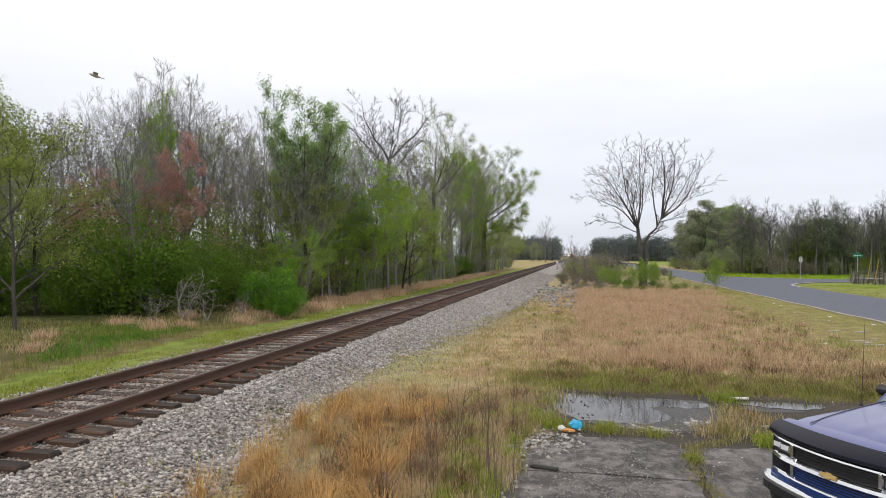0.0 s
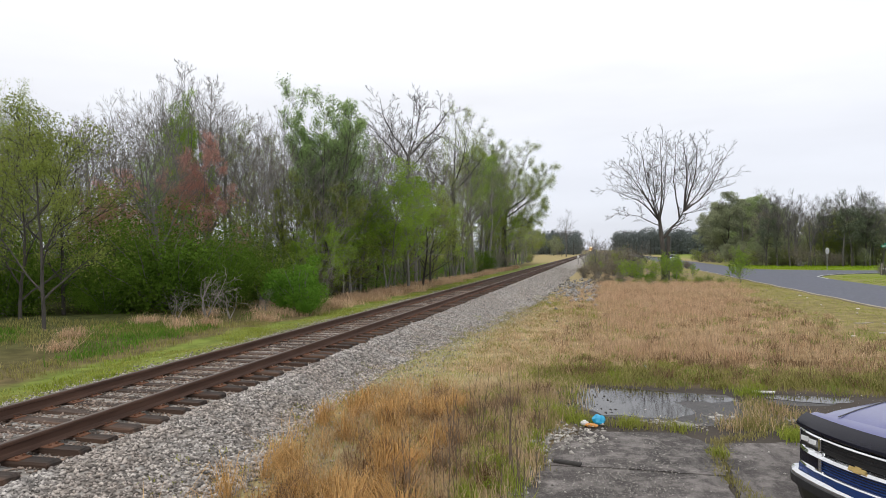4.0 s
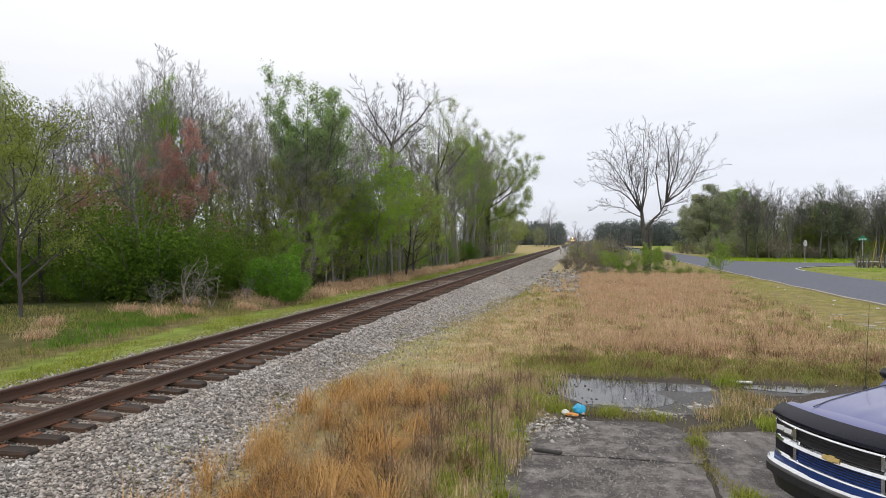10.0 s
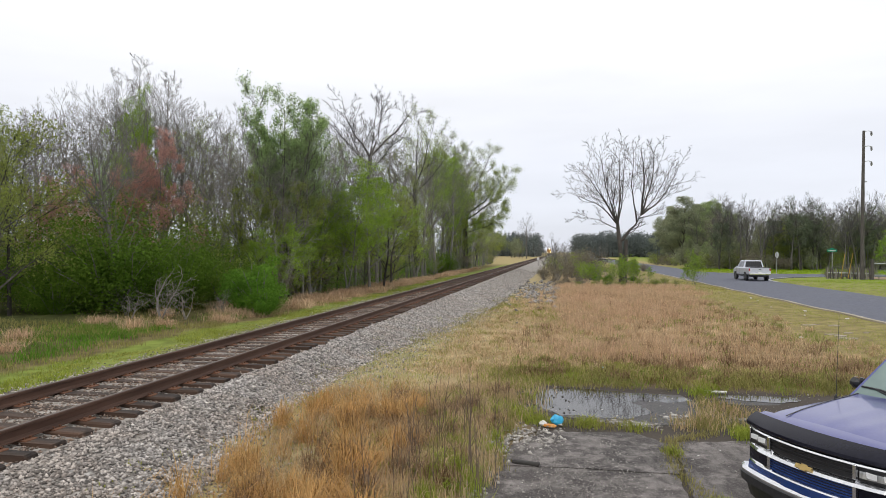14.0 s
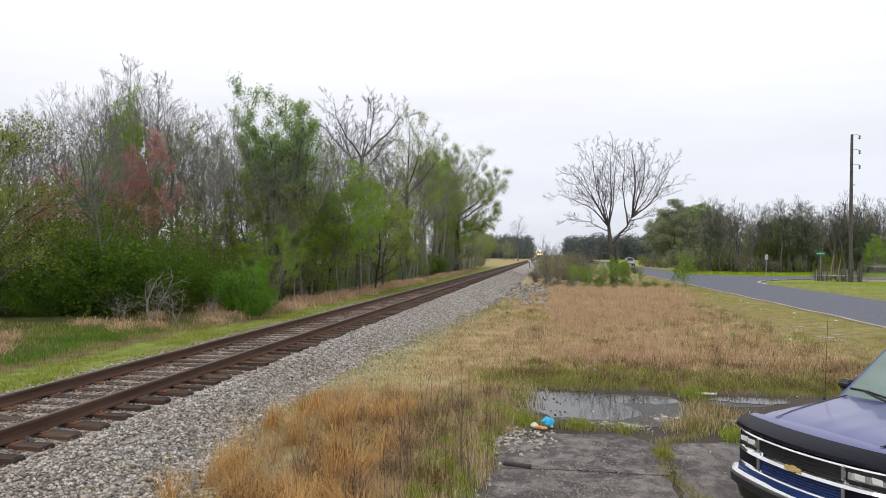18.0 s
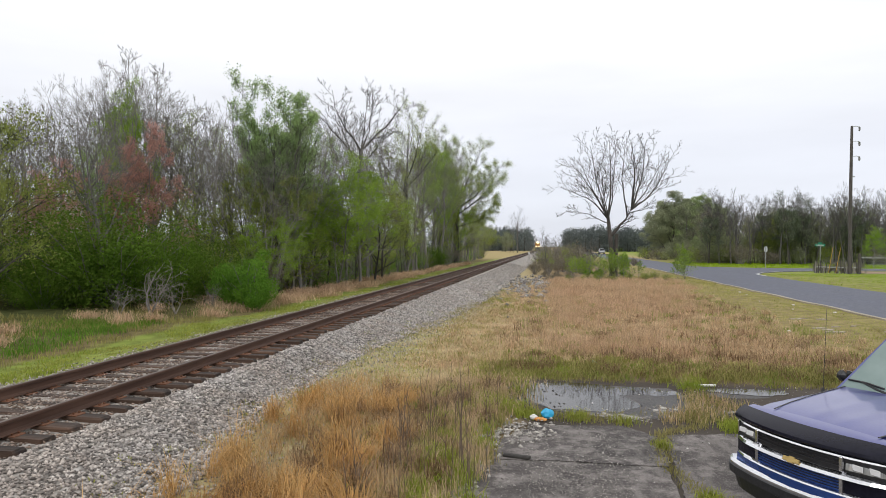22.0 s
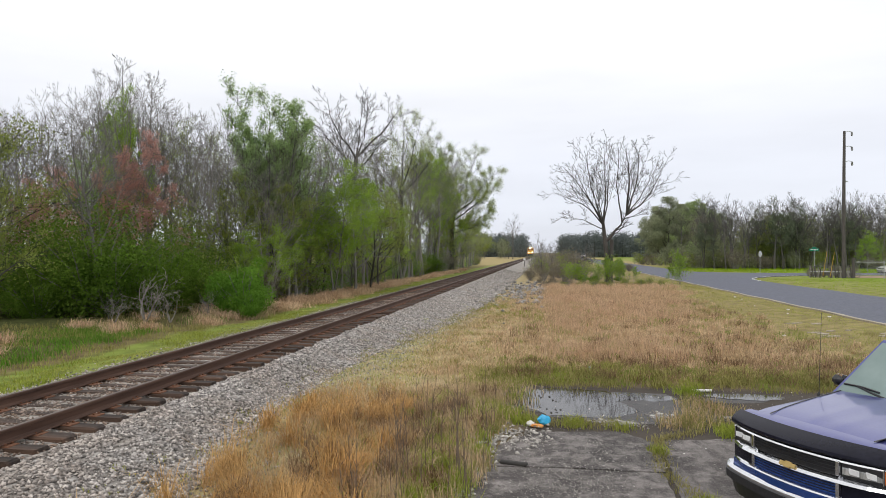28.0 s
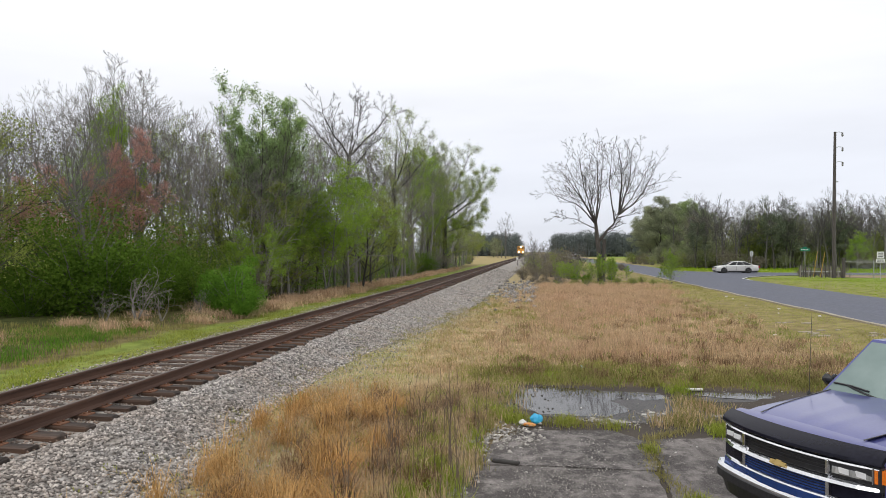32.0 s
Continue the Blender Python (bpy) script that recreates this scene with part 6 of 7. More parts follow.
NAVY = paint("dark_blue_car_paint", (0.08, 0.088, 0.26), 0.3, 0.35)
SILVER = paint("silver_car_paint", (0.58, 0.60, 0.67), 0.3, 0.35)
PEARL = paint("white_silver_car_paint", (0.56, 0.59, 0.69), 0.28, 0.3)
CHAMPAGNE = paint("pale_silver_car_paint", (0.58, 0.575, 0.56), 0.3, 0.3)
CHROME = material("chrome", (0.72, 0.73, 0.74), (0.8, 0.8, 0.82), 30, 0.12, 1.0, bump=0)
BLACK_TRIM = material("black_plastic_trim", (0.012, 0.012, 0.014), (0.025, 0.025, 0.028), 30, 0.45, bump=0.05)
SMOKED = material("smoked_acrylic", (0.007, 0.007, 0.014), (0.012, 0.012, 0.022), 30, 0.2, bump=0, spec=0.2)
RUBBER = material("tyre_rubber", (0.015, 0.015, 0.015), (0.035, 0.034, 0.033), 20, 0.9, bump=0.2)
ALLOY = material("grey_alloy_wheel", (0.5, 0.5, 0.52), (0.62, 0.62, 0.64), 20, 0.4, 0.4, bump=0)
DARKGLASS = material("tinted_window_glass", (0.01, 0.012, 0.012), (0.016, 0.018, 0.018), 10, 0.04, bump=0)
# Green tint, with the sky's pale reflection painted into the base colour.
GREENGLASS = material("green_tinted_windshield", (0.17, 0.235, 0.22), (0.24, 0.31, 0.29), 2, 0.05, bump=0)
AMBER = material("amber_lens", (0.75, 0.16, 0.01), (0.8, 0.22, 0.02), 60, 0.2, bump=0.2)
REDLENS = material("red_lens", (0.35, 0.01, 0.01), (0.45, 0.02, 0.02), 60, 0.2, bump=0.1)
LAMPGLASS = material("clear_lamp_lens", (0.32, 0.33, 0.33), (0.55, 0.56, 0.56), 45, 0.12, 0.35, bump=0.3, stretch=(1, 1, 0.1), c3=(0.25, 0.25, 0.26))
GOLD = material("dull_gold_badge", (0.36, 0.25, 0.08), (0.5, 0.36, 0.14), 30, 0.4, 0.6, bump=0.1)
# Brighter than the body paint: a blue reflection coloured onto the panel.
FILLER_BLUE = paint("blue_filler_panel", (0.025, 0.075, 0.30), 0.18, 0.6)
# Dark slats; their blue is a reflection given as base colour.
BLUE_GRILLE = material("blue_grille_slat", (0.02, 0.055, 0.23), (0.04, 0.10, 0.36), 30, 0.3, 0.3, bump=0)
WHITE_PLAIN = material("plain_white", (0.7, 0.7, 0.7), (0.8, 0.8, 0.8), 30, 0.6, bump=0)


def ring_body(x, w, zb, zs, zt, n=0.0):
    """A cross-section of a car body: sill, side, shoulder, crowned top."""
    half = [(w * 0.86, zb), (w * 0.97, zb + 0.07), (w, (zb + zs) / 2), (w * 0.985, zs - 0.03), (w * 0.93, zs + (zt - zs) * 0.45), (w * 0.72, zt - 0.012), (w * 0.3, zt + 0.012)]
    return [(x, y, z) for y, z in half] + [(x, -y, z) for y, z in reversed(half)]


def wheel(car, x, y, r, wide):
    side = 1 if y > 0 else -1
    turn = pose(x, y, r, -90 * side, 0, 0)
    wh = part("wheel", Shape().lathe([(r * 0.52, -wide / 2 + 0.01), (r * 0.9, -wide / 2), (r, -wide / 2 + 0.03), (r, wide / 2 - 0.03), (r * 0.92, wide / 2), (r * 0.62, wide / 2 + 0.004), (r * 0.58, wide / 2 - 0.02)], 22), RUBBER, car, "black tyre", True, turn)
    s = Shape().lathe([(r * 0.6, wide / 2 - 0.03), (r * 0.62, wide / 2 - 0.002), (r * 0.54, wide / 2 - 0.004), (r * 0.5, wide / 2 - 0.05), (r * 0.12, wide / 2 - 0.04), (r * 0.12, wide / 2 - 0.01), (0.001, wide / 2 - 0.01)], 22)
    for k in range(5):
        s.box((r * 0.33, 0, wide / 2 - 0.022), (r * 0.46, r * 0.16, 0.03), 0.008, Matrix.Rotation(k * 1.2566, 4, "Z"))
    part("rim", s, ALLOY, wh, "grey alloy rim")
    return wh


def arch(car, x, y, r):
    """The dark wheel housing seen round the tyre."""
    part("wheel_arch", Shape().lathe([(r * 1.14, -0.12), (r * 1.14, 0.0), (r * 1.0, 0.006), (0.01, 0.004)], 22, pose(x, y, r * 1.02, -90 if y > 0 else 90)), BLACK_TRIM, car)


def pane(a, b, c, d, out, t=0.012):
    """A pane through four corners, pushed out along a direction."""
    o = Vector(out)
    q = [Vector(p) for p in (a, b, c, d)]
    return Shape().loft([[p - o * t * 0.5 for p in q], [p + o * t for p in q]])


def inset(a, b, c, d, k0, k1):
    """Four corners drawn in towards the middle of their quad."""
    a, b, c, d = (Vector(p) for p in (a, b, c, d))
    lo0, lo1 = a.lerp(b, k0), a.lerp(b, 1 - k0)
    hi0, hi1 = d.lerp(c, k0), d.lerp(c, 1 - k0)
    return lo0.lerp(hi0, k1), lo1.lerp(hi1, k1), lo1.lerp(hi1, 1 - k1), lo0.lerp(hi0, 1 - k1)


def cabin(car, xf, xb, xtf, xtb, w, wt, zb, zt, mat, front_glass, splits=(0.5,), side_glass=None):
    """Pillars, roof and panes above the belt line; x falls from front to back."""
    lo = [(xf, w, zb), (xf, -w, zb), (xb, -w, zb), (xb, w, zb)]
    hi = [(xtf, wt, zt), (xtf, -wt, zt), (xtb, -wt, zt), (xtb, wt, zt)]
    part("cabin_frame", Shape().loft([lo, hi]), mat, car)
    mid = (xtf + xtb) / 2
    part("roof", Shape().loft([[(xtf + 0.03, wt, zt - 0.02), (xtf + 0.03, -wt, zt - 0.02), (xtb - 0.03, -wt, zt - 0.02), (xtb - 0.03, wt, zt - 0.02)], [(xtf, wt * 0.97, zt + 0.02), (xtf, -wt * 0.97, zt + 0.02), (xtb, -wt * 0.97, zt + 0.02), (xtb, wt * 0.97, zt + 0.02)], [(mid + (xtf - mid) * 0.7, wt * 0.7, zt + 0.05), (mid + (xtf - mid) * 0.7, -wt * 0.7, zt + 0.05), (mid + (xtb - mid) * 0.7, -wt * 0.7, zt + 0.05), (mid + (xtb - mid) * 0.7, wt * 0.7, zt + 0.05)]]), mat, car, smooth=True)
    nf = Vector((zt - zb, 0, xf - xtf)).normalized()
    part("windshield", pane(*inset(lo[1], lo[0], hi[0], hi[1], 0.025, 0.03), nf), front_glass, car, "windshield glass")
    nb = Vector((-(zt - zb), 0, xtb - xb)).normalized()
    part("rear_window", pane(*inset(lo[3], lo[2], hi[2], hi[3], 0.07, 0.1), nb), side_glass or DARKGLASS, car, "rear window glass")
    for sgn, a, b, c, d in ((1, lo[0], lo[3], hi[3], hi[0]), (-1, lo[1], lo[2], hi[2], hi[1])):
        ns = Vector((0, sgn * (zt - zb), w - wt)).normalized()
        cuts = [0.06, *splits, 0.95]
        for k0, k1 in zip(cuts, cuts[1:]):
            A, B = Vector(a).lerp(Vector(b), k0 + 0.012), Vector(a).lerp(Vector(b), k1 - 0.012)
            D, C = Vector(d).lerp(Vector(c), k0 + 0.012), Vector(d).lerp(Vector(c), k1 - 0.012)
            part("side_window", pane(A.lerp(D, 0.08), B.lerp(C, 0.08), B.lerp(C, 0.9), A.lerp(D, 0.9), ns), side_glass or DARKGLASS, car, "tinted side window")


def parked_truck():
    t = thing("pickup_truck", "parked dark blue pickup truck with chrome grille and hood deflector", "pickup truck", at=pose(2.407, 6.639, 0.02, 0, 0, -149.6))
    st = [(0.0, 0.80, 0.52, 0.86, 0.925), (-0.07, 0.86, 0.42, 0.9, 0.99), (-0.18, 0.885, 0.38, 0.96, 1.045), (-0.45, 0.90, 0.36, 1.0, 1.085), (-0.9, 0.905, 0.36, 1.03, 1.125), (-1.45, 0.91, 0.36, 1.06, 1.16), (-1.5, 0.91, 0.36, 1.07, 1.13), (-3.25, 0.91, 0.36, 1.08, 1.14), (-3.3, 0.91, 0.36, 1.08, 1.12), (-5.2, 0.90, 0.42, 1.07, 1.12), (-5.27, 0.88, 0.46, 1.04, 1.08)]
    part("body", Shape().loft([ring_body(*s) for s in st]), NAVY, t, smooth=True)
    for sg in (-1, 1):
        hood = Shape().loft([[(x, sg * (y - 0.007), z), (x, sg * (y + 0.007), z), (x, sg * (y + 0.007), z + 0.005), (x, sg * (y - 0.007), z + 0.005)] for x, y, z in ((-0.18, 0.548, 1.066), (-0.3, 0.564, 1.083), (-0.45, 0.585, 1.104), (-0.9, 0.645, 1.143), (-1.42, 0.712, 1.172))])
        part("hood_seam", hood, BLACK_TRIM, t, "dark gap beside the hood")
    cabin(t, -1.42, -3.2, -1.98, -3.02, 0.82, 0.63, 1.13, 1.70, NAVY, GREENGLASS, (0.42,))
    part("cowl", Shape().box((-1.45, 0, 1.145), (0.16, 1.5, 0.04), 0.012), BLACK_TRIM, t, "black cowl vent below the windshield")
    bow = lambda y: 0.175 * (1 - (y / 0.86) ** 2)
    back = lambda y: 0.115 * (1 - (y / 0.84) ** 2) - 0.09
    ys = np.linspace(-0.85, 0.85, 15)
    part("hood_deflector", Shape().loft([[(bow(y) - 0.02, y, 0.936), (bow(y) + 0.022, y, 0.934), (bow(y) + 0.034, y, 0.95), (bow(y) + 0.03, y, 0.975), (bow(y) * 0.6 + back(y) * 0.4 + 0.03, y, 1.015), (back(y) + 0.012, y, 1.05), (back(y), y, 1.056), (back(y) - 0.012, y, 1.048), (bow(y) * 0.55 + back(y) * 0.45 + 0.004, y, 1.0), (bow(y), y, 0.96)] for y in ys]), SMOKED, t, "smoked black hood deflector", True)
    top = lambda x, y: float(np.interp(x, [-1.45, -0.9, -0.45, -0.18, 0.1], [1.16, 1.127, 1.087, 1.05, 1.02])) + 0.016 * (1 - (y / 0.8) ** 2)
    part("nose_cap", Shape().loft([[(bow(y) - 0.03, y, 0.92), (bow(y) - 0.012, y, 0.955), (back(y) - 0.01, y, 1.036), (-0.16, y, top(-0.16, y)), (-0.2, y, top(-0.2, y)), (-0.2, y, 0.92)] for y in np.linspace(-0.83, 0.83, 13)]), NAVY, t, smooth=True)
    edge = lambda x: float(np.interp(x, [-1.42, -0.2], [0.706, 0.545]))
    xs = [-0.19, *np.linspace(-0.3, -1.42, 8)]
    part("hood", Shape().loft([[(x, edge(x) * u, top(x, edge(x) * u) + (0.008 if x < -0.25 else -0.004) + (0.010 if x < -0.25 else 0.0) * max(0, 1 - abs(abs(u) - 0.25) / 0.1)) for u in np.linspace(-1, 1, 21)] for x in xs], closed=False), NAVY, t, smooth=True)
    for k in range(3):
        part("badge_bar", Shape().box((0, 0, 0), (0.003, 0.024, 0.008)), WHITE_PLAIN, t, "illegible white lettering", at=pose(0.034 + bow(0.62 + 0.03 * k), 0.60 + 0.03 * k, 0.966, 0, -10, 17))

    def front(name, y0, y1, z0, z1, depth, mat, label="", lift=0.0, n=7, bev=0.0, slant=0.0):
        """A curved bar or panel across the nose."""
        rings = []
        for y in np.linspace(y0, y1, n):
            x = lift * min(1.0, max(0.0, (0.87 - abs(y)) / 0.22)) + bow(y)
            rings.append([(x - depth, y, z0), (x, y, z0 + bev), (x - slant * 0.3, y, (z0 + z1) / 2), (x - slant, y, z1 - bev), (x - depth, y, z1)])
        return part(name, Shape().loft(rings), mat, t, label)

    front("grille_backing", -0.83, 0.83, 0.56, 0.935, 0.05, BLACK_TRIM, "black grille backing", 0.0)
    front("upper_chrome_trim", -0.82, 0.82, 0.906, 0.934, 0.06, CHROME, "chrome strip", 0.03, 13, slant=0.035)
    front("grille_bar", -0.82, 0.82, 0.718, 0.785, 0.1, CHROME, "wide chrome bar across the grille", 0.055, 25, bev=0.008, slant=0.06)
    front("lower_chrome_trim", -0.82, 0.82, 0.57, 0.6, 0.06, CHROME, "chrome strip", 0.035, 13, slant=0.035)
    for y in (-0.452, 0.452):
        for z0, z1 in ((0.785, 0.912), (0.592, 0.728)):
            part("grille_divider", Shape().box((0, 0, 0), (0.06, 0.035, z1 - z0), 0.006), CHROME, t, "chrome upright beside the lamp", at=pose(0.01 + bow(y), y, (z0 + z1) / 2))
    for k in range(3):
        front("upper_slat", -0.432, 0.432, 0.812 + k * 0.03, 0.82 + k * 0.03, 0.03, BLACK_TRIM, "black grille slat", 0.012)
    for k in range(5):
        front("lower_slat", -0.432, 0.432, 0.604 + k * 0.025, 0.614 + k * 0.025, 0.03, BLUE_GRILLE, "dark grille slat with a painted-in blue reflection", 0.014)
    part("badge", Shape().plate([(-0.085, -0.02), (-0.03, -0.02), (-0.03, -0.03), (0.03, -0.03), (0.03, -0.02), (0.085, -0.02), (0.085, 0.02), (0.03, 0.02), (0.03, 0.03), (-0.03, 0.03), (-0.03, 0.02), (-0.085, 0.02)], 0.014, pose(0.214, 0, 0.752, 0, -34, 0) @ pose(0, 0, 0, 90, 0, 90)), GOLD, t, "plain dull gold badge")
    for sg in (-1, 1):
        a, b = sorted((sg * 0.472, sg * 0.775))
        h = front("headlight", a, b, 0.79, 0.908, 0.05, BLACK_TRIM, "rectangular headlight", 0.008)
        front("lens", a + 0.006, b - 0.006, 0.796, 0.904, 0.03, LAMPGLASS, "clear ribbed headlight lens", 0.014, 7, 0.008, 0.012).parent = h
        for j in range(2):
            y = sg * (0.575 + 0.125 * j)
            part("reflector", Shape().box((0.02 + bow(y), y, 0.842), (0.006, 0.095, 0.05), 0.012), WHITE_PLAIN, h, "bright reflector")
        part("lamp_trim", Shape().box((0, 0, 0), (0.03, 0.014, 0.125), 0.004), CHROME, h, "chrome edge of the headlight", at=pose(0.012 + bow(0.785), sg * 0.785, 0.85))
        part("corner_lamp", Shape().loft([[(0.015 + bow(0.79), sg * 0.782, 0.79), (0.015 + bow(0.79), sg * 0.782, 0.908), (-0.05, sg * 0.782, 0.908), (-0.05, sg * 0.782, 0.79)], [(-0.03, sg * 0.865, 0.79), (-0.03, sg * 0.865, 0.905), (-0.1, sg * 0.865, 0.905), (-0.1, sg * 0.865, 0.79)], [(-0.17, sg * 0.885, 0.79), (-0.17, sg * 0.885, 0.9), (-0.18, sg * 0.86, 0.9), (-0.18, sg * 0.86, 0.79)]]), AMBER, t, "amber corner lamp")
        a, b = sorted((sg * 0.472, sg * 0.83))
        front("parking_lamp", a, b, 0.6, 0.722, 0.05, SMOKED, "dark parking lamp below the headlight", 0.006)
        m = part("mirror", Shape().box((0, 0, 0), (0.10, 0.14, 0.12), 0.045), BLACK_TRIM, t, "dark door mirror", at=pose(-1.66, sg * 0.935, 1.235, 0, 0, sg * 10))
        part("mirror_arm", Shape().box((0, -sg * 0.13, -0.04), (0.06, 0.14, 0.05), 0.015), BLACK_TRIM, m)
        part("mirror_glass", Shape().box((-0.062, 0, 0), (0.004, 0.16, 0.12), 0.001), CHROME, m)
        for x in (-0.98, -4.25):
            wheel(t, x, sg * 0.80, 0.36, 0.24)
            arch(t, x, sg * 0.905, 0.38)
        d = part("door_handle", Shape().box((0, 0, 0), (0.16, 0.03, 0.05), 0.01), BLACK_TRIM, t, at=pose(-2.75, sg * 0.915, 0.98))
        part("tail_lamp", Shape().box((0, 0, 0), (0.08, 0.1, 0.36), 0.02), REDLENS, t, "red tail lamp", at=pose(-5.22, sg * 0.82, 0.85))
    bowb = lambda y: 0.175 * (1 - (y / 0.93) ** 2) - 0.085 - max(0, abs(y) - 0.82) * 0.5
    yb = np.linspace(-0.93, 0.93, 21)
    part("valance", Shape().loft([[(0.02 + bow(y) , y * 0.9, 0.5), (0.06 + bow(y), y * 0.9, 0.5), (0.05 + bow(y), y * 0.9, 0.572), (0.0 + bow(y), y * 0.9, 0.572)] for y in np.linspace(-0.92, 0.92, 9)]), FILLER_BLUE, t, "filler panel with a bright blue reflection painted in")
    bump = part("front_bumper", Shape().loft([[(0.02 + bowb(y), y, 0.5), (0.13 + bowb(y), y, 0.515), (0.165 + bowb(y), y, 0.49), (0.165 + bowb(y), y, 0.455), (0.15 + bowb(y), y, 0.40), (0.11 + bowb(y), y, 0.33), (0.04 + bowb(y), y, 0.33)] for y in yb]), CHROME, t, "chrome front bumper", True)
    part("lower_valance", Shape().loft([[(0.02 + bowb(y), y * 0.98, 0.34), (0.13 + bowb(y), y * 0.98, 0.36), (0.10 + bowb(y), y * 0.95, 0.22), (0.02 + bowb(y), y * 0.95, 0.22)] for y in yb]), BLACK_TRIM, bump, "black lower valance")
    part("rub_strip", Shape().loft([[(0.13 + bowb(y), y, 0.37), (0.18 + bowb(y), y, 0.385), (0.18 + bowb(y), y, 0.462), (0.15 + bowb(y), y, 0.467)] for y in yb]), BLACK_TRIM, bump, "black rubber strip")
    part("rear_bumper", Shape().box((-5.36, 0, 0.5), (0.16, 1.8, 0.18), 0.03), CHROME, t)
    part("tailgate", Shape().box((-5.27, 0, 0.86), (0.05, 1.4, 0.44), 0.02), NAVY, t)
    bed = Shape()
    bed.box((-4.25, 0, 1.115), (1.75, 1.5, 0.02), 0.005)
    part("bed_cover", bed, BLACK_TRIM, t, "black bed cover")
    for y0 in (-0.33, 0.33):
        w = part("wiper", Shape().tube([(-1.435, y0 + 0.16, 1.165), (-1.47, y0 - 0.08, 1.205), (-1.497, y0 - 0.24, 1.24)], [0.016, 0.012, 0.009], 5), BLACK_TRIM, t, "black wiper arm")
        part("wiper_blade", Shape().tube([(-1.502, y0 - 0.40, 1.24), (-1.5, y0 - 0.2, 1.24), (-1.48, y0 + 0.02, 1.218)], 0.012, 5), BLACK_TRIM, w, "black wiper blade")
    part("inspection_sticker", pane((-1.50, 0.12, 1.215), (-1.50, 0.24, 1.215), (-1.535, 0.24, 1.25), (-1.535, 0.12, 1.25), (0.7, 0, 0.7), 0.02), WHITE_PLAIN, t, "white paper behind the windshield")
    an = part("antenna", Shape().tube([(-1.19, -0.80, 1.12), (-1.21, -0.80, 1.5), (-1.24, -0.80, 2.04)], [0.004, 0.003, 0.002], 5), BLACK_TRIM, t, "thin black radio antenna")
    part("antenna_base", Shape().lathe([(0.022, 1.10), (0.016, 1.13), (0.006, 1.15)], 8, Matrix.Translation((-1.19, -0.80, 0.01))), BLACK_TRIM, an)
    return t


parked_truck()


def small_car(name, label, mat, st, cab, wheels, r, lamps_z, w, length, splits, extras=()):
    """A moving car, its nose at x = 0."""
    c = thing(name, label, "car")
    part("body", Shape().loft([ring_body(*s) for s in st]), mat, c, smooth=True)
    cabin(c, *cab, mat, DARKGLASS, splits)
    for x in wheels:
        for sg in (-1, 1):
            wheel(c, x, sg * (w - 0.11), r, 0.22)
            arch(c, x, sg * (w - 0.008), r)
    zb = st[1][2]
    part("underbody", Shape().box((-length / 2, 0, zb - 0.03), (length * 0.94, w * 1.72, 0.16), 0.04), BLACK_TRIM, c, "dark underside")
    part("grille", Shape().box((-0.01, 0, lamps_z - 0.01), (0.06, w * 0.9, 0.13), 0.02), BLACK_TRIM, c, "black grille")
    part("lower_intake", Shape().box((-0.02, 0, zb + 0.13), (0.1, w * 1.2, 0.09), 0.02), BLACK_TRIM, c, "dark lower intake")
    for sg in (-1, 1):
        hl = part("headlight", Shape().box((-0.075, sg * w * 0.70, lamps_z), (0.17, 0.30, 0.13), 0.03), BLACK_TRIM, c, "headlight in a dark housing")
        part("lens", Shape().box((-0.065, sg * w * 0.70, lamps_z), (0.17, 0.22, 0.09), 0.03), LAMPGLASS, hl, "clear lens")
        part("tail_lamp", Shape().box((-length + 0.03, sg * w * 0.9, lamps_z + 0.12), (0.12, 0.11, 0.24), 0.03), REDLENS, c, "red tail lamp")
        part("sill", Shape().box((-length / 2, sg * (w - 0.03), zb + 0.03), (length * 0.4, 0.09, 0.09), 0.02), BLACK_TRIM, c, "dark sill")
        for j in range(len(splits) + 1):
            xs = (cab[0] - 0.12, *[cab[0] + (cab[1] - cab[0]) * q for q in splits])[j]
            part("door_seam", Shape().box((xs, sg * (w + 0.001), (zb + cab[6]) / 2 + 0.05), (0.014, 0.012, (cab[6] - zb) * 0.7)), BLACK_TRIM, c, "dark door gap")
        part("mirror", Shape().box((cab[0] - 0.3, sg * (w + 0.04), cab[6] + 0.05), (0.10, 0.14, 0.10), 0.03), mat, c, "door mirror")
        for j in range(len(splits)):
            part("door_handle", Shape().box((cab[0] - 1.0 - 0.95 * j, sg * (w + 0.005), cab[6] - 0.1), (0.14, 0.03, 0.03), 0.008), mat, c)
    part("plate", Shape().box((-length - 0.01, 0, 0.74), (0.03, 0.3, 0.15), 0.004), WHITE_PLAIN, c, "plain white rear plate")
    return c


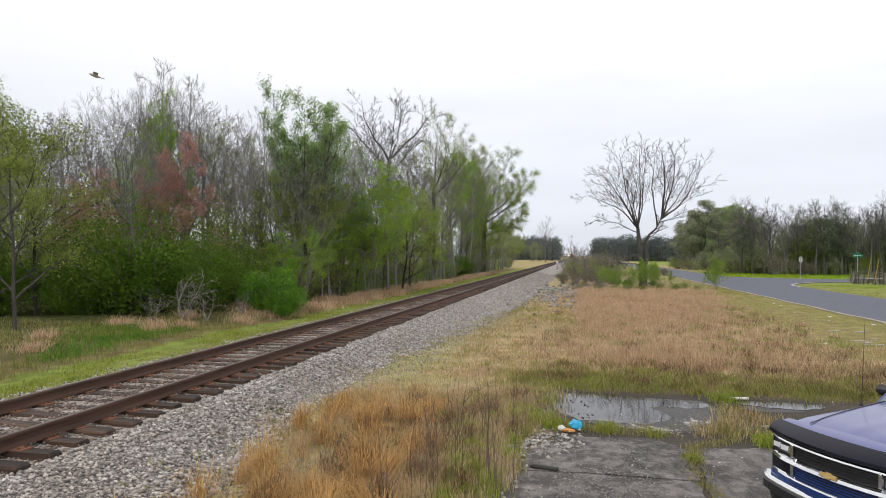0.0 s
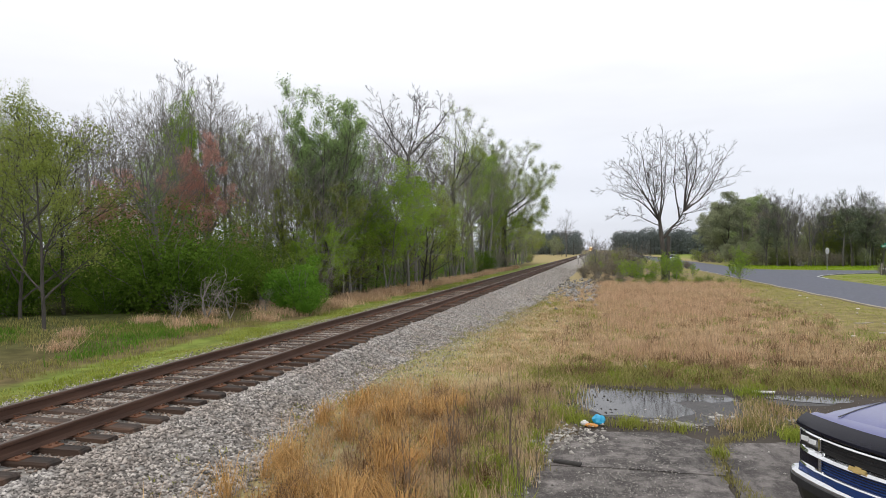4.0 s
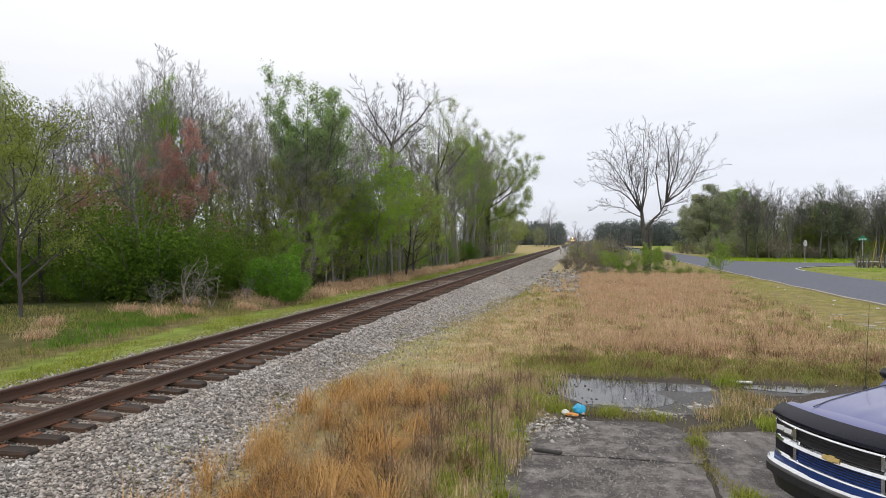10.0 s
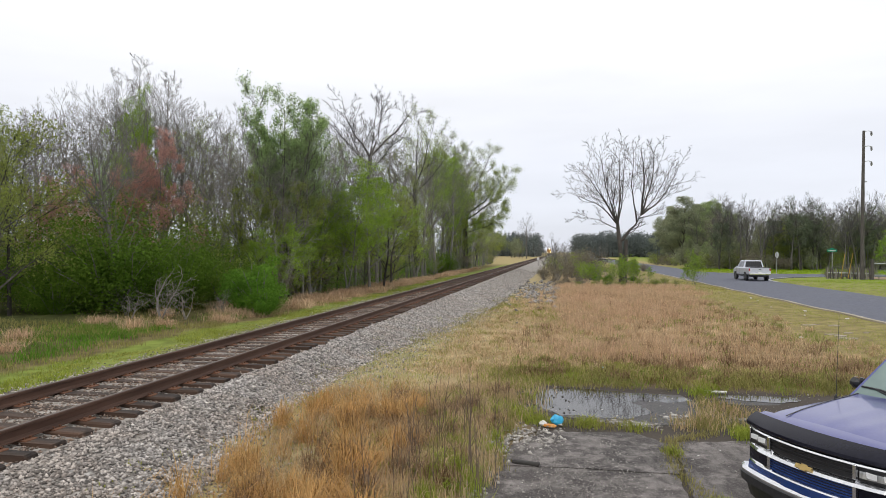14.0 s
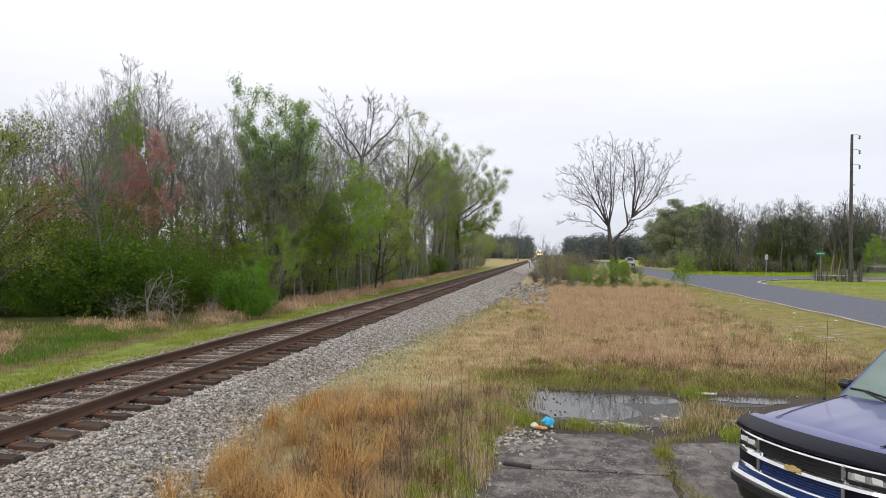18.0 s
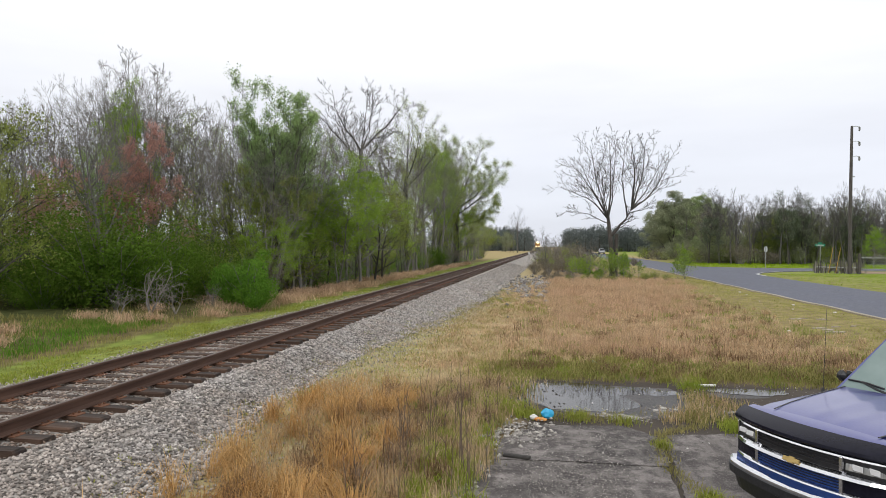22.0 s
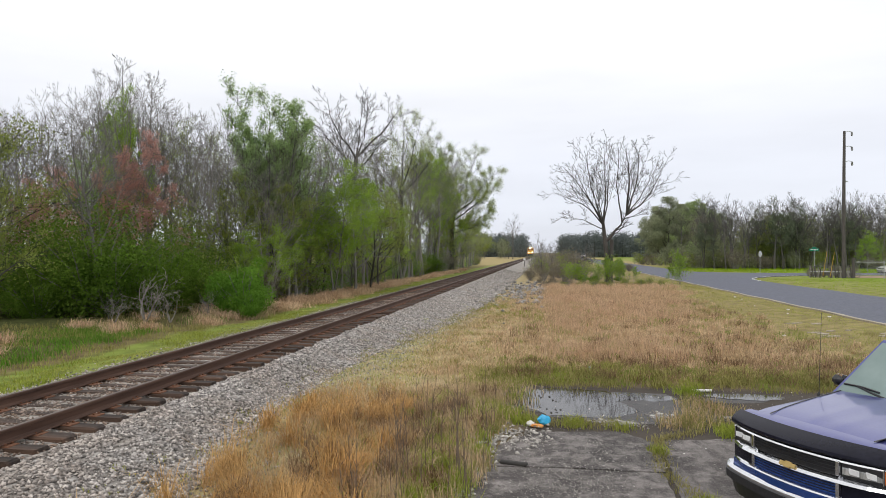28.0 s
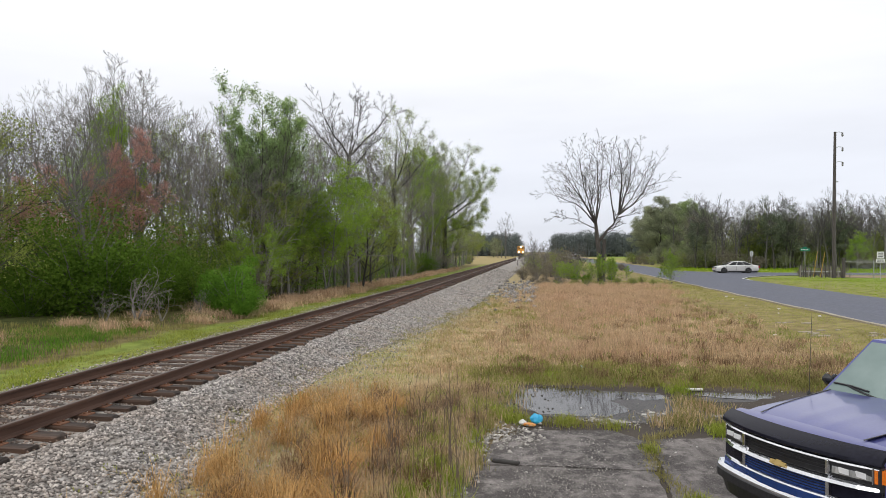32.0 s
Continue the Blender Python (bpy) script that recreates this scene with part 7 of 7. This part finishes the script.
def coupe():
    c = small_car("coupe", "white-silver two-door sports coupe driving along the road", PEARL,
                  [(0.0, 0.70, 0.28, 0.66, 0.72), (-0.12, 0.86, 0.2, 0.74, 0.80), (-0.5, 0.93, 0.2, 0.84, 0.90), (-1.35, 0.94, 0.2, 0.92, 0.98), (-2.5, 0.94, 0.22, 0.94, 1.0), (-3.9, 0.95, 0.22, 0.98, 1.04), (-4.6, 0.93, 0.26, 0.97, 1.02), (-4.77, 0.86, 0.36, 0.88, 0.95)],
                  (-1.45, -3.95, -2.15, -3.15, 0.80, 0.58, 0.95, 1.36), (-0.92, -3.64), 0.34, 0.66, 0.94, 4.77, (0.62,))
    part("hood_scoop", Shape().box((-0.95, 0, 0.975), (0.36, 0.4, 0.06), 0.02), BLACK_TRIM, c, "black hood scoop")
    for sg in (-1, 1):
        part("fog_lamp", Shape().lathe([(0.065, 0), (0.06, 0.03), (0.01, 0.035)], 12, pose(0.022, sg * 0.2, 0.65, 0, 90, 0)), LAMPGLASS, c, "round lamp in the grille")
    sp = part("spoiler", Shape().box((-4.6, 0, 1.13), (0.22, 1.5, 0.03), 0.01), PEARL, c, "rear spoiler")
    for sg in (-1, 1):
        part("spoiler_post", Shape().box((-4.6, sg * 0.6, 1.07), (0.12, 0.04, 0.12), 0.01), PEARL, sp)
    return c


def sedan():
    return small_car("sedan", "pale silver four-door sedan waiting at the side road", CHAMPAGNE,
                     [(0.0, 0.68, 0.28, 0.62, 0.68), (-0.14, 0.85, 0.2, 0.70, 0.76), (-0.5, 0.91, 0.2, 0.82, 0.88), (-1.25, 0.925, 0.2, 0.92, 0.98), (-2.6, 0.925, 0.22, 0.92, 0.97), (-4.0, 0.92, 0.22, 0.95, 1.0), (-4.85, 0.89, 0.26, 0.93, 0.98), (-5.05, 0.8, 0.38, 0.84, 0.9)],
                     (-1.12, -4.6, -2.15, -3.45, 0.84, 0.58, 0.94, 1.41), (-0.98, -3.78), 0.33, 0.66, 0.925, 5.05, (0.36, 0.66))


def silver_pickup():
    c = small_car("silver_pickup", "silver crew-cab pickup truck driving away", SILVER,
                  [(0.0, 0.72, 0.52, 0.88, 0.94), (-0.14, 0.90, 0.48, 0.98, 1.04), (-0.6, 0.94, 0.48, 1.06, 1.12), (-1.3, 0.945, 0.48, 1.12, 1.17), (-3.5, 0.945, 0.5, 1.13, 1.17), (-3.56, 0.945, 0.5, 1.14, 1.17), (-5.2, 0.94, 0.54, 1.15, 1.18), (-5.28, 0.92, 0.58, 1.12, 1.16)],
                  (-1.3, -3.5, -1.95, -3.36, 0.86, 0.70, 1.15, 1.76), (-0.95, -4.2), 0.40, 0.88, 0.94, 5.28, (0.48,))
    part("bed_rail", Shape().box((-5.27, 0, 1.185), (0.06, 1.62, 0.035), 0.01), BLACK_TRIM, c, "black top edge of the tailgate")
    part("bed_opening", Shape().box((-4.42, 0, 1.192), (1.5, 1.5, 0.012), 0.004), BLACK_TRIM, c, "dark open load bed")
    part("rear_bumper", Shape().box((-5.36, 0, 0.60), (0.18, 1.75, 0.17), 0.03), CHROME, c, "chrome rear bumper")
    part("tailgate_handle", Shape().box((-5.3, 0, 1.0), (0.02, 0.2, 0.06), 0.008), BLACK_TRIM, c, "black tailgate handle")
    return c


COUPE, SEDAN, PICKUP = coupe(), sedan(), silver_pickup()

# ---- locomotive ----
LOCO_YELLOW = paint("orange_yellow_loco_paint", (0.62, 0.30, 0.03), 0.5, 0, 0.1)
LOCO_DARK = material("sooty_dark_paint", (0.02, 0.022, 0.03), (0.05, 0.05, 0.06), 6, 0.6, bump=0.1)
HEADLAMP = material("lit_headlamp", (0.9, 0.8, 0.6), (0.9, 0.85, 0.7), 10, 0.3, bump=0, emit=(1.0, 0.74, 0.32), strength=12.0)


def locomotive():
    l = thing("locomotive", "orange-yellow diesel locomotive with lit headlights on the track", "locomotive")
    part("frame", Shape().box((-10, 0, 1.25), (20, 2.7, 0.35), 0.05), LOCO_DARK, l, "dark underframe")
    part("nose", Shape().box((-1.35, 0, 2.35), (1.9, 2.2, 1.9), 0.18), LOCO_YELLOW, l, "yellow short nose")
    cab = part("cab", Shape().box((-3.3, 0, 2.95), (2.4, 3.0, 3.0), 0.15), LOCO_YELLOW, l, "yellow cab")
    for sg in (-1, 1):
        part("cab_window", Shape().box((-2.09, sg * 0.72, 3.72), (0.04, 0.95, 0.62), 0.01), DARKGLASS, cab, "dark cab window")
        part("ditch_light", Shape().lathe([(0.30, 0), (0.28, 0.06), (0.01, 0.08)], 12, pose(-0.2, sg * 0.85, 2.1, 0, 90, 0)), HEADLAMP, l, "lit ditch light")
        part("side_handrail", Shape().tube([(-0.3, sg * 1.3, 1.4), (-0.3, sg * 1.3, 2.4), (-2.0, sg * 1.35, 2.4)], 0.025, 5), WHITE_PLAIN, l)
        part("walkway", Shape().box((-12, sg * 1.25, 1.46), (15, 0.4, 0.06), 0.01), LOCO_DARK, l)
    part("number_board", Shape().box((-2.07, 0, 4.25), (0.08, 1.3, 0.26), 0.02), BLACK_TRIM, cab, "dark number board")
    for sg in (-1, 1):
        part("headlight", Shape().lathe([(0.26, 0), (0.24, 0.06), (0.01, 0.08)], 12, pose(-2.0, sg * 0.24, 4.3, 0, 90, 0)), HEADLAMP, cab, "lit headlight")
    part("hood", Shape().box((-12.2, 0, 2.85), (15.2, 1.9, 2.75), 0.15), LOCO_DARK, l, "long dark engine hood")
    part("radiator", Shape().box((-17.6, 0, 3.7), (3.2, 2.9, 1.0), 0.1), LOCO_DARK, l)
    part("fuel_tank", Shape().box((-10, 0, 0.75), (4.5, 2.4, 0.75), 0.2), LOCO_DARK, l)
    part("pilot", Shape().box((-0.15, 0, 0.62), (0.3, 2.6, 0.8), 0.08), LOCO_DARK, l, "dark snow pilot")
    part("coupler", Shape().box((0.25, 0, 0.85), (0.6, 0.25, 0.3), 0.06), LOCO_DARK, l)
    for x in (-3.6, -16.4):
        bogie = part("bogie", Shape().box((x, 0, 0.62), (4.2, 2.3, 0.45), 0.08), LOCO_DARK, l)
        for dx in (-1.6, 0, 1.6):
            for sg in (-1, 1):
                part("wheel", Shape().lathe([(0.5, -0.06), (0.53, -0.06), (0.5, 0.06), (0.02, 0.06)], 18, pose(x + dx, sg * 0.755, 0.5, -90)), STEEL, bogie)
    return l


LOCO = locomotive()

# ---- roadside ----
POLE_WOOD = material("weathered_pole_wood", (0.06, 0.053, 0.05), (0.115, 0.1, 0.094), 8, 0.9, bump=0.4, stretch=(1, 1, 0.15))
GALV = material("galvanised_steel", (0.35, 0.36, 0.37), (0.5, 0.51, 0.52), 20, 0.5, 0.7, bump=0.05)
SIGN_GREEN = material("green_sign_sheet", (0.0, 0.20, 0.11), (0.0, 0.24, 0.13), 20, 0.5, bump=0)
SIGN_BACK = material("pale_sign_sheet", (0.55, 0.56, 0.58), (0.66, 0.67, 0.68), 20, 0.5, bump=0)
YELLOW_PLASTIC = material("yellow_guard_plastic", (0.42, 0.25, 0.03), (0.5, 0.32, 0.06), 12, 0.6, bump=0.05)
OLD_PICKET = material("silvery_weathered_wood", (0.2, 0.18, 0.165), (0.32, 0.29, 0.27), 8, 0.9, bump=0.3, stretch=(1, 1, 0.2))
CERAMIC = material("grey_insulator", (0.2, 0.19, 0.19), (0.3, 0.29, 0.29), 12, 0.3, bump=0)


def utility_pole():
    x, y = 29.9, 72.0
    p = thing("utility_pole", "tall dark wooden utility pole with three side insulators", "utility pole", at=pose(x, y, gz(x, y) - 0.1))
    part("pole", Shape().tube([(0, 0, 0), (0.06, 0, 8), (0.16, 0, 15.0)], [0.18, 0.16, 0.12], 12), POLE_WOOD, p, smooth=True)
    for z in (14.9, 13.4, 11.9):
        a = part("bracket", Shape().tube([(0.2, 0, z), (0.55, 0, z + 0.08), (0.9, 0, z)], 0.03, 6), GALV, p, "steel stand-off bracket")
        part("insulator", Shape().lathe([(0.05, 0), (0.12, -0.06), (0.06, -0.1), (0.12, -0.18), (0.06, -0.22), (0.12, -0.3), (0.04, -0.42)], 10, Matrix.Translation((0.86, 0, z))), CERAMIC, a, "grey insulator")
    part("bracket", Shape().box((0.3, 0, 9.9), (0.3, 0.1, 0.1), 0.02), GALV, p)
    return p


utility_pole()


def guy_guards():
    for x, y, lean in ((28.15, 72.6, 9), (28.75, 72.4, 10)):
        g = thing("guy_wire_guard", "yellow plastic guard on a pole's guy wire", "guy wire guard", "guy wire guards", at=pose(x, y, gz(x, y) - 0.05, 0, lean, 0))
        part("guard", Shape().tube([(0, 0, 0.1), (0, 0, 2.75)], 0.03, 8), YELLOW_PLASTIC, g)
        part("anchor_rod", Shape().tube([(0, 0, -0.1), (0, 0, 0.15)], 0.02, 6), GALV, g)


guy_guards()


def road_signs():
    x, y = 27.2, 89.3
    s = thing("stop_sign", "octagonal road sign seen from behind on a steel post", "road sign", at=pose(x, y, gz(x, y) - 0.05, 0, 0, 14))
    part("post", Shape().box((0, 0, 1.4), (0.06, 0.05, 2.8), 0.008), GALV, s)
    part("sign_plate", Shape().plate([(0.41 * math.cos(math.pi / 8 + k * math.pi / 4), 0.41 * math.sin(math.pi / 8 + k * math.pi / 4)) for k in range(8)], 0.006, pose(0.04, 0, 2.45, 90, 0, 90)), SIGN_BACK, s, "pale grey back of the sign")
    x, y = 28.5, 75.6
    b = thing("street_sign", "green street name sign with illegible white lettering", "street sign", at=pose(x, y, gz(x, y) - 0.05, 0, 0, 10))
    part("post", Shape().tube([(0, 0, 0), (0, 0, 2.85)], 0.035, 8), GALV, b)
    n = part("name_blade", Shape().box((0, 0, 2.95), (1.05, 0.012, 0.26), 0.004), SIGN_GREEN, b, "green name blade")
    for k, w in enumerate((0.12, 0.1, 0.14, 0.09, 0.12)):
        part("lettering_bar", Shape().box((-0.34 + k * 0.16, -0.008, 2.95), (w, 0.004, 0.1)), WHITE_PLAIN, n, "illegible white lettering")
    part("name_blade", Shape().box((0, 0, 3.14), (0.012, 0.8, 0.2), 0.004), SIGN_GREEN, b, "green name blade")
    x, y = 31.0, 65.1
    w = thing("notice_sign", "white notice boards with illegible lettering on a post", "sign", at=pose(x, y, gz(x, y) - 0.05, 0, 0, -20))
    part("post", Shape().box((0, 0, 1.2), (0.07, 0.06, 2.4), 0.01), GALV, w)
    for z, hh, ww in ((2.3, 0.62, 0.55), (1.78, 0.32, 0.7)):
        q = part("board", Shape().box((0, -0.045, z), (ww, 0.02, hh), 0.006), WHITE_PLAIN, w, "white notice board")
        for k in range(3):
            part("lettering_bar", Shape().box((0, -0.058, z + hh * (0.28 - 0.26 * k)), (ww * 0.7, 0.004, hh * 0.1)), BLACK_TRIM, q, "illegible black lettering")
    x, y = -3.9, 128
    m = thing("marker_post", "small white-topped trackside marker post", "marker post", at=pose(x, y, 0.05))
    part("post", Shape().box((0, 0, 0.7), (0.1, 0.08, 1.4), 0.015), POLE_WOOD, m)
    part("marker_plate", Shape().box((0, -0.05, 1.4), (0.4, 0.02, 0.45), 0.006), WHITE_PLAIN, m)


road_signs()


def fences():
    f = thing("rail_fence", "low weathered rail fence in front of brown brush", "fence")
    pts = [(27.3, 73.6), (29.0, 72.7), (30.7, 71.7)]
    for x, y in pts:
        part("post", Shape().box((x, y, gz(x, y) + 0.5), (0.16, 0.16, 1.1), 0.02), POLE_WOOD, f)
    for (a, b), (c, d) in zip(pts, pts[1:]):
        part("rail", Shape().tube([(a, b, gz(a, b) + 0.62), (c, d, gz(c, d) + 0.62)], 0.06, 6), GALV, f, "grey horizontal rail")
    rnd = random.Random(14)
    for k in range(17):
        u = (k + rnd.uniform(-0.2, 0.2)) / 17
        x, y = 27.3 + 3.4 * u, 73.6 - 1.9 * u
        hh = rnd.uniform(0.85, 1.45)
        if 5 <= k <= 7:
            continue
        part("picket", Shape().box((0, 0, hh / 2), (0.1, 0.025, hh), 0.006), POLE_WOOD if k % 3 else OLD_PICKET, f, at=pose(x, y - 0.1, gz(x, y) - 0.05, 0, rnd.uniform(-6, 6), -29))
    g = thing("chain_link_fence", "galvanised chain-link fence on steel posts", "fence")
    ends = [(30.7 + 2.4 * k, 71.7 - 0.9 * k) for k in range(9)]
    for k, (x, y) in enumerate(ends):
        part("post", Shape().tube([(x, y, gz(x, y) - 0.1), (x, y, gz(x, y) + (1.75 if k else 2.05))], 0.045 if k else 0.16, 8), GALV if k else POLE_WOOD, g)
    for (a, b), (c, d) in zip(ends, ends[1:]):
        part("top_rail", Shape().tube([(a, b, gz(a, b) + 1.62), (c, d, gz(c, d) + 1.62)], 0.035, 6), GALV, g)
    wires = Shape()
    ln = Vector((2.4, -0.9, 0)) * 8
    for k in range(0, 130):
        for sg in (-1, 1):
            u0, u1 = k / 130, k / 130 + sg * 1.5 / ln.length
            if 0 <= u1 <= 1:
                p, q = Vector((30.7, 71.7, 0.38)) + ln * u0, Vector((30.7, 71.7, 1.95)) + ln * u1
                wires.tube([p, q], 0.005, 3, caps=False)
    tagged(part("wire_mesh", wires, GALV, g, "grey wire mesh"), kind="stuff")
    rnd = random.Random(4)
    for k in range(9):
        BRUSH.put(27.6 + 0.5 * k, 74.6 - 0.3 * k + rnd.uniform(-0.3, 0.3), rnd.uniform(1.3, 2.0), rnd, 0.8)


fences()
DIRT = material("reddish_bare_soil", (0.26, 0.175, 0.115), (0.36, 0.26, 0.17), 2, 0.95, bump=0.4, world_space=True)
sheet("dirt_yard", np.linspace(31.5, 75, 24), np.linspace(72.2, 78.6, 8), lambda a, b: ground_z(a, b) + 0.03, DIRT, "bare reddish-brown soil behind the fence", "soil")
rnd = random.Random(9)
for k in range(7):
    SCRUB.put(27.9 + 0.55 * k, 75.0 - 0.25 * k, rnd.uniform(1.1, 1.7), rnd, 0.9, None, 1 + k % 2)
parked = copy_thing(SEDAN, pose(10.2, 240, 0.22, 0, 0, -88))
parked["label"] = "pale car parked far off beside the road"

rnd = random.Random(62)
for k in range(12):
    x, y, rx, ry = rnd.uniform(8.6, 10.8), rnd.uniform(20.0, 26.0), rnd.uniform(0.06, 0.3), rnd.uniform(0.05, 0.16)
    outline = ragged(blob(0, 0, rx, ry, 40 + k, 26), 50 + k, 0.05, 0.05)
    sand = Shape().loft([[(p, q, gz(x + p, y + q) - 0.03) for p, q in outline], [(p * 0.97, q * 0.97, gz(x + p, y + q) + 0.03) for p, q in outline]])
    solid("sand_patch", sand, SAND, "bare pale sand patch in the road verge", "soil", kind="structure", at=pose(x, y, 0))

# ---- bird ----
FEATHER = material("pale_brown_feathers", (0.38, 0.33, 0.28), (0.55, 0.5, 0.44), 30, 0.8, bump=0.1)


def bird():
    b = thing("bird", "small pale brown bird flying fast over the trees", "bird")
    part("body", Shape().lathe([(0.004, -0.13), (0.02, -0.09), (0.035, -0.02), (0.03, 0.05), (0.018, 0.09), (0.003, 0.12)], 8, pose(0, 0, 0, 0, 90, 0)), FEATHER, b, smooth=True)
    for sg in (-1, 1):
        part("wing", Shape().loft([[(0.05, sg * 0.02, 0.01), (-0.05, sg * 0.02, 0.01), (-0.05, sg * 0.02, 0.018), (0.05, sg * 0.02, 0.018)], [(0.05, sg * 0.1, 0.05), (-0.05, sg * 0.1, 0.05), (-0.05, sg * 0.1, 0.055), (0.05, sg * 0.1, 0.055)], [(-0.02, sg * 0.2, 0.03), (-0.04, sg * 0.2, 0.03), (-0.04, sg * 0.2, 0.033), (-0.02, sg * 0.2, 0.033)]]), FEATHER, b)
    part("tail", Shape().plate([(-0.1, -0.012), (-0.1, 0.012), (-0.19, 0.03), (-0.19, -0.03)], 0.005), FEATHER, b)
    return b


BIRD = bird()


def motions():
    """All that moves: cars, train, bird."""
    lane, away = 14.3, 17.3
    walk(COUPE, [(t, pose(lane, y, ROAD_Z, 0, 0, -90)) for t, y in ((0, 246), (5.5, 92.0), (6, 77.3), (6.5, 64.7), (7, 53.0), (7.5, 42.4), (8, 33.3), (10, -7), (12, -48), (13, -52), (32, -52))])
    walk(PICKUP, [(t, pose(away, y, ROAD_Z, 0, 0, 90)) for t, y in ((0, -52), (8, -50), (12, 31), (12.5, 39.5), (13, 49.3), (13.5, 58), (14, 66.6), (14.5, 75.6), (16.5, 119), (17, 133), (17.5, 143), (19, 172), (26, 290), (32, 328))])
    sy = 84.6
    walk(SEDAN, [(t, pose(x, y, ROAD_Z - 0.122, 0, 0, r)) for t, x, y, r in ((0, 134, sy + 2.6, 181.6), (22, 102, sy + 1.6, 181.6), (26, 64, sy + 0.5, 181.6), (28.3, 34.6, sy, 180), (28.5, 31.7, sy, 180), (29, 28.2, sy, 180), (29.5, 25.8, sy, 180), (30, 24.0, sy, 180), (30.5, 23.0, sy, 180), (31, 22.4, sy, 180), (32, 21.4, sy, 181))])
    walk(LOCO, [(t, pose(TRACK_X, 668 - 12 * t, RAIL_Z, 0, 0, -90)) for t in (0, 8, 16, 24, 32)])
    walk(BIRD, [(0, pose(-10.2, 12.3, 6.56, 0, -15, 222)), (0.1, pose(-11.16, 11.46, 6.85, 0, -15, 222)), (1, pose(-20, 4, 9.5, 0, -15, 222)), (3, pose(-40, -14, 14, 0, -10, 222)), (32, pose(-300, -250, 30, 0, -5, 222))])


motions()
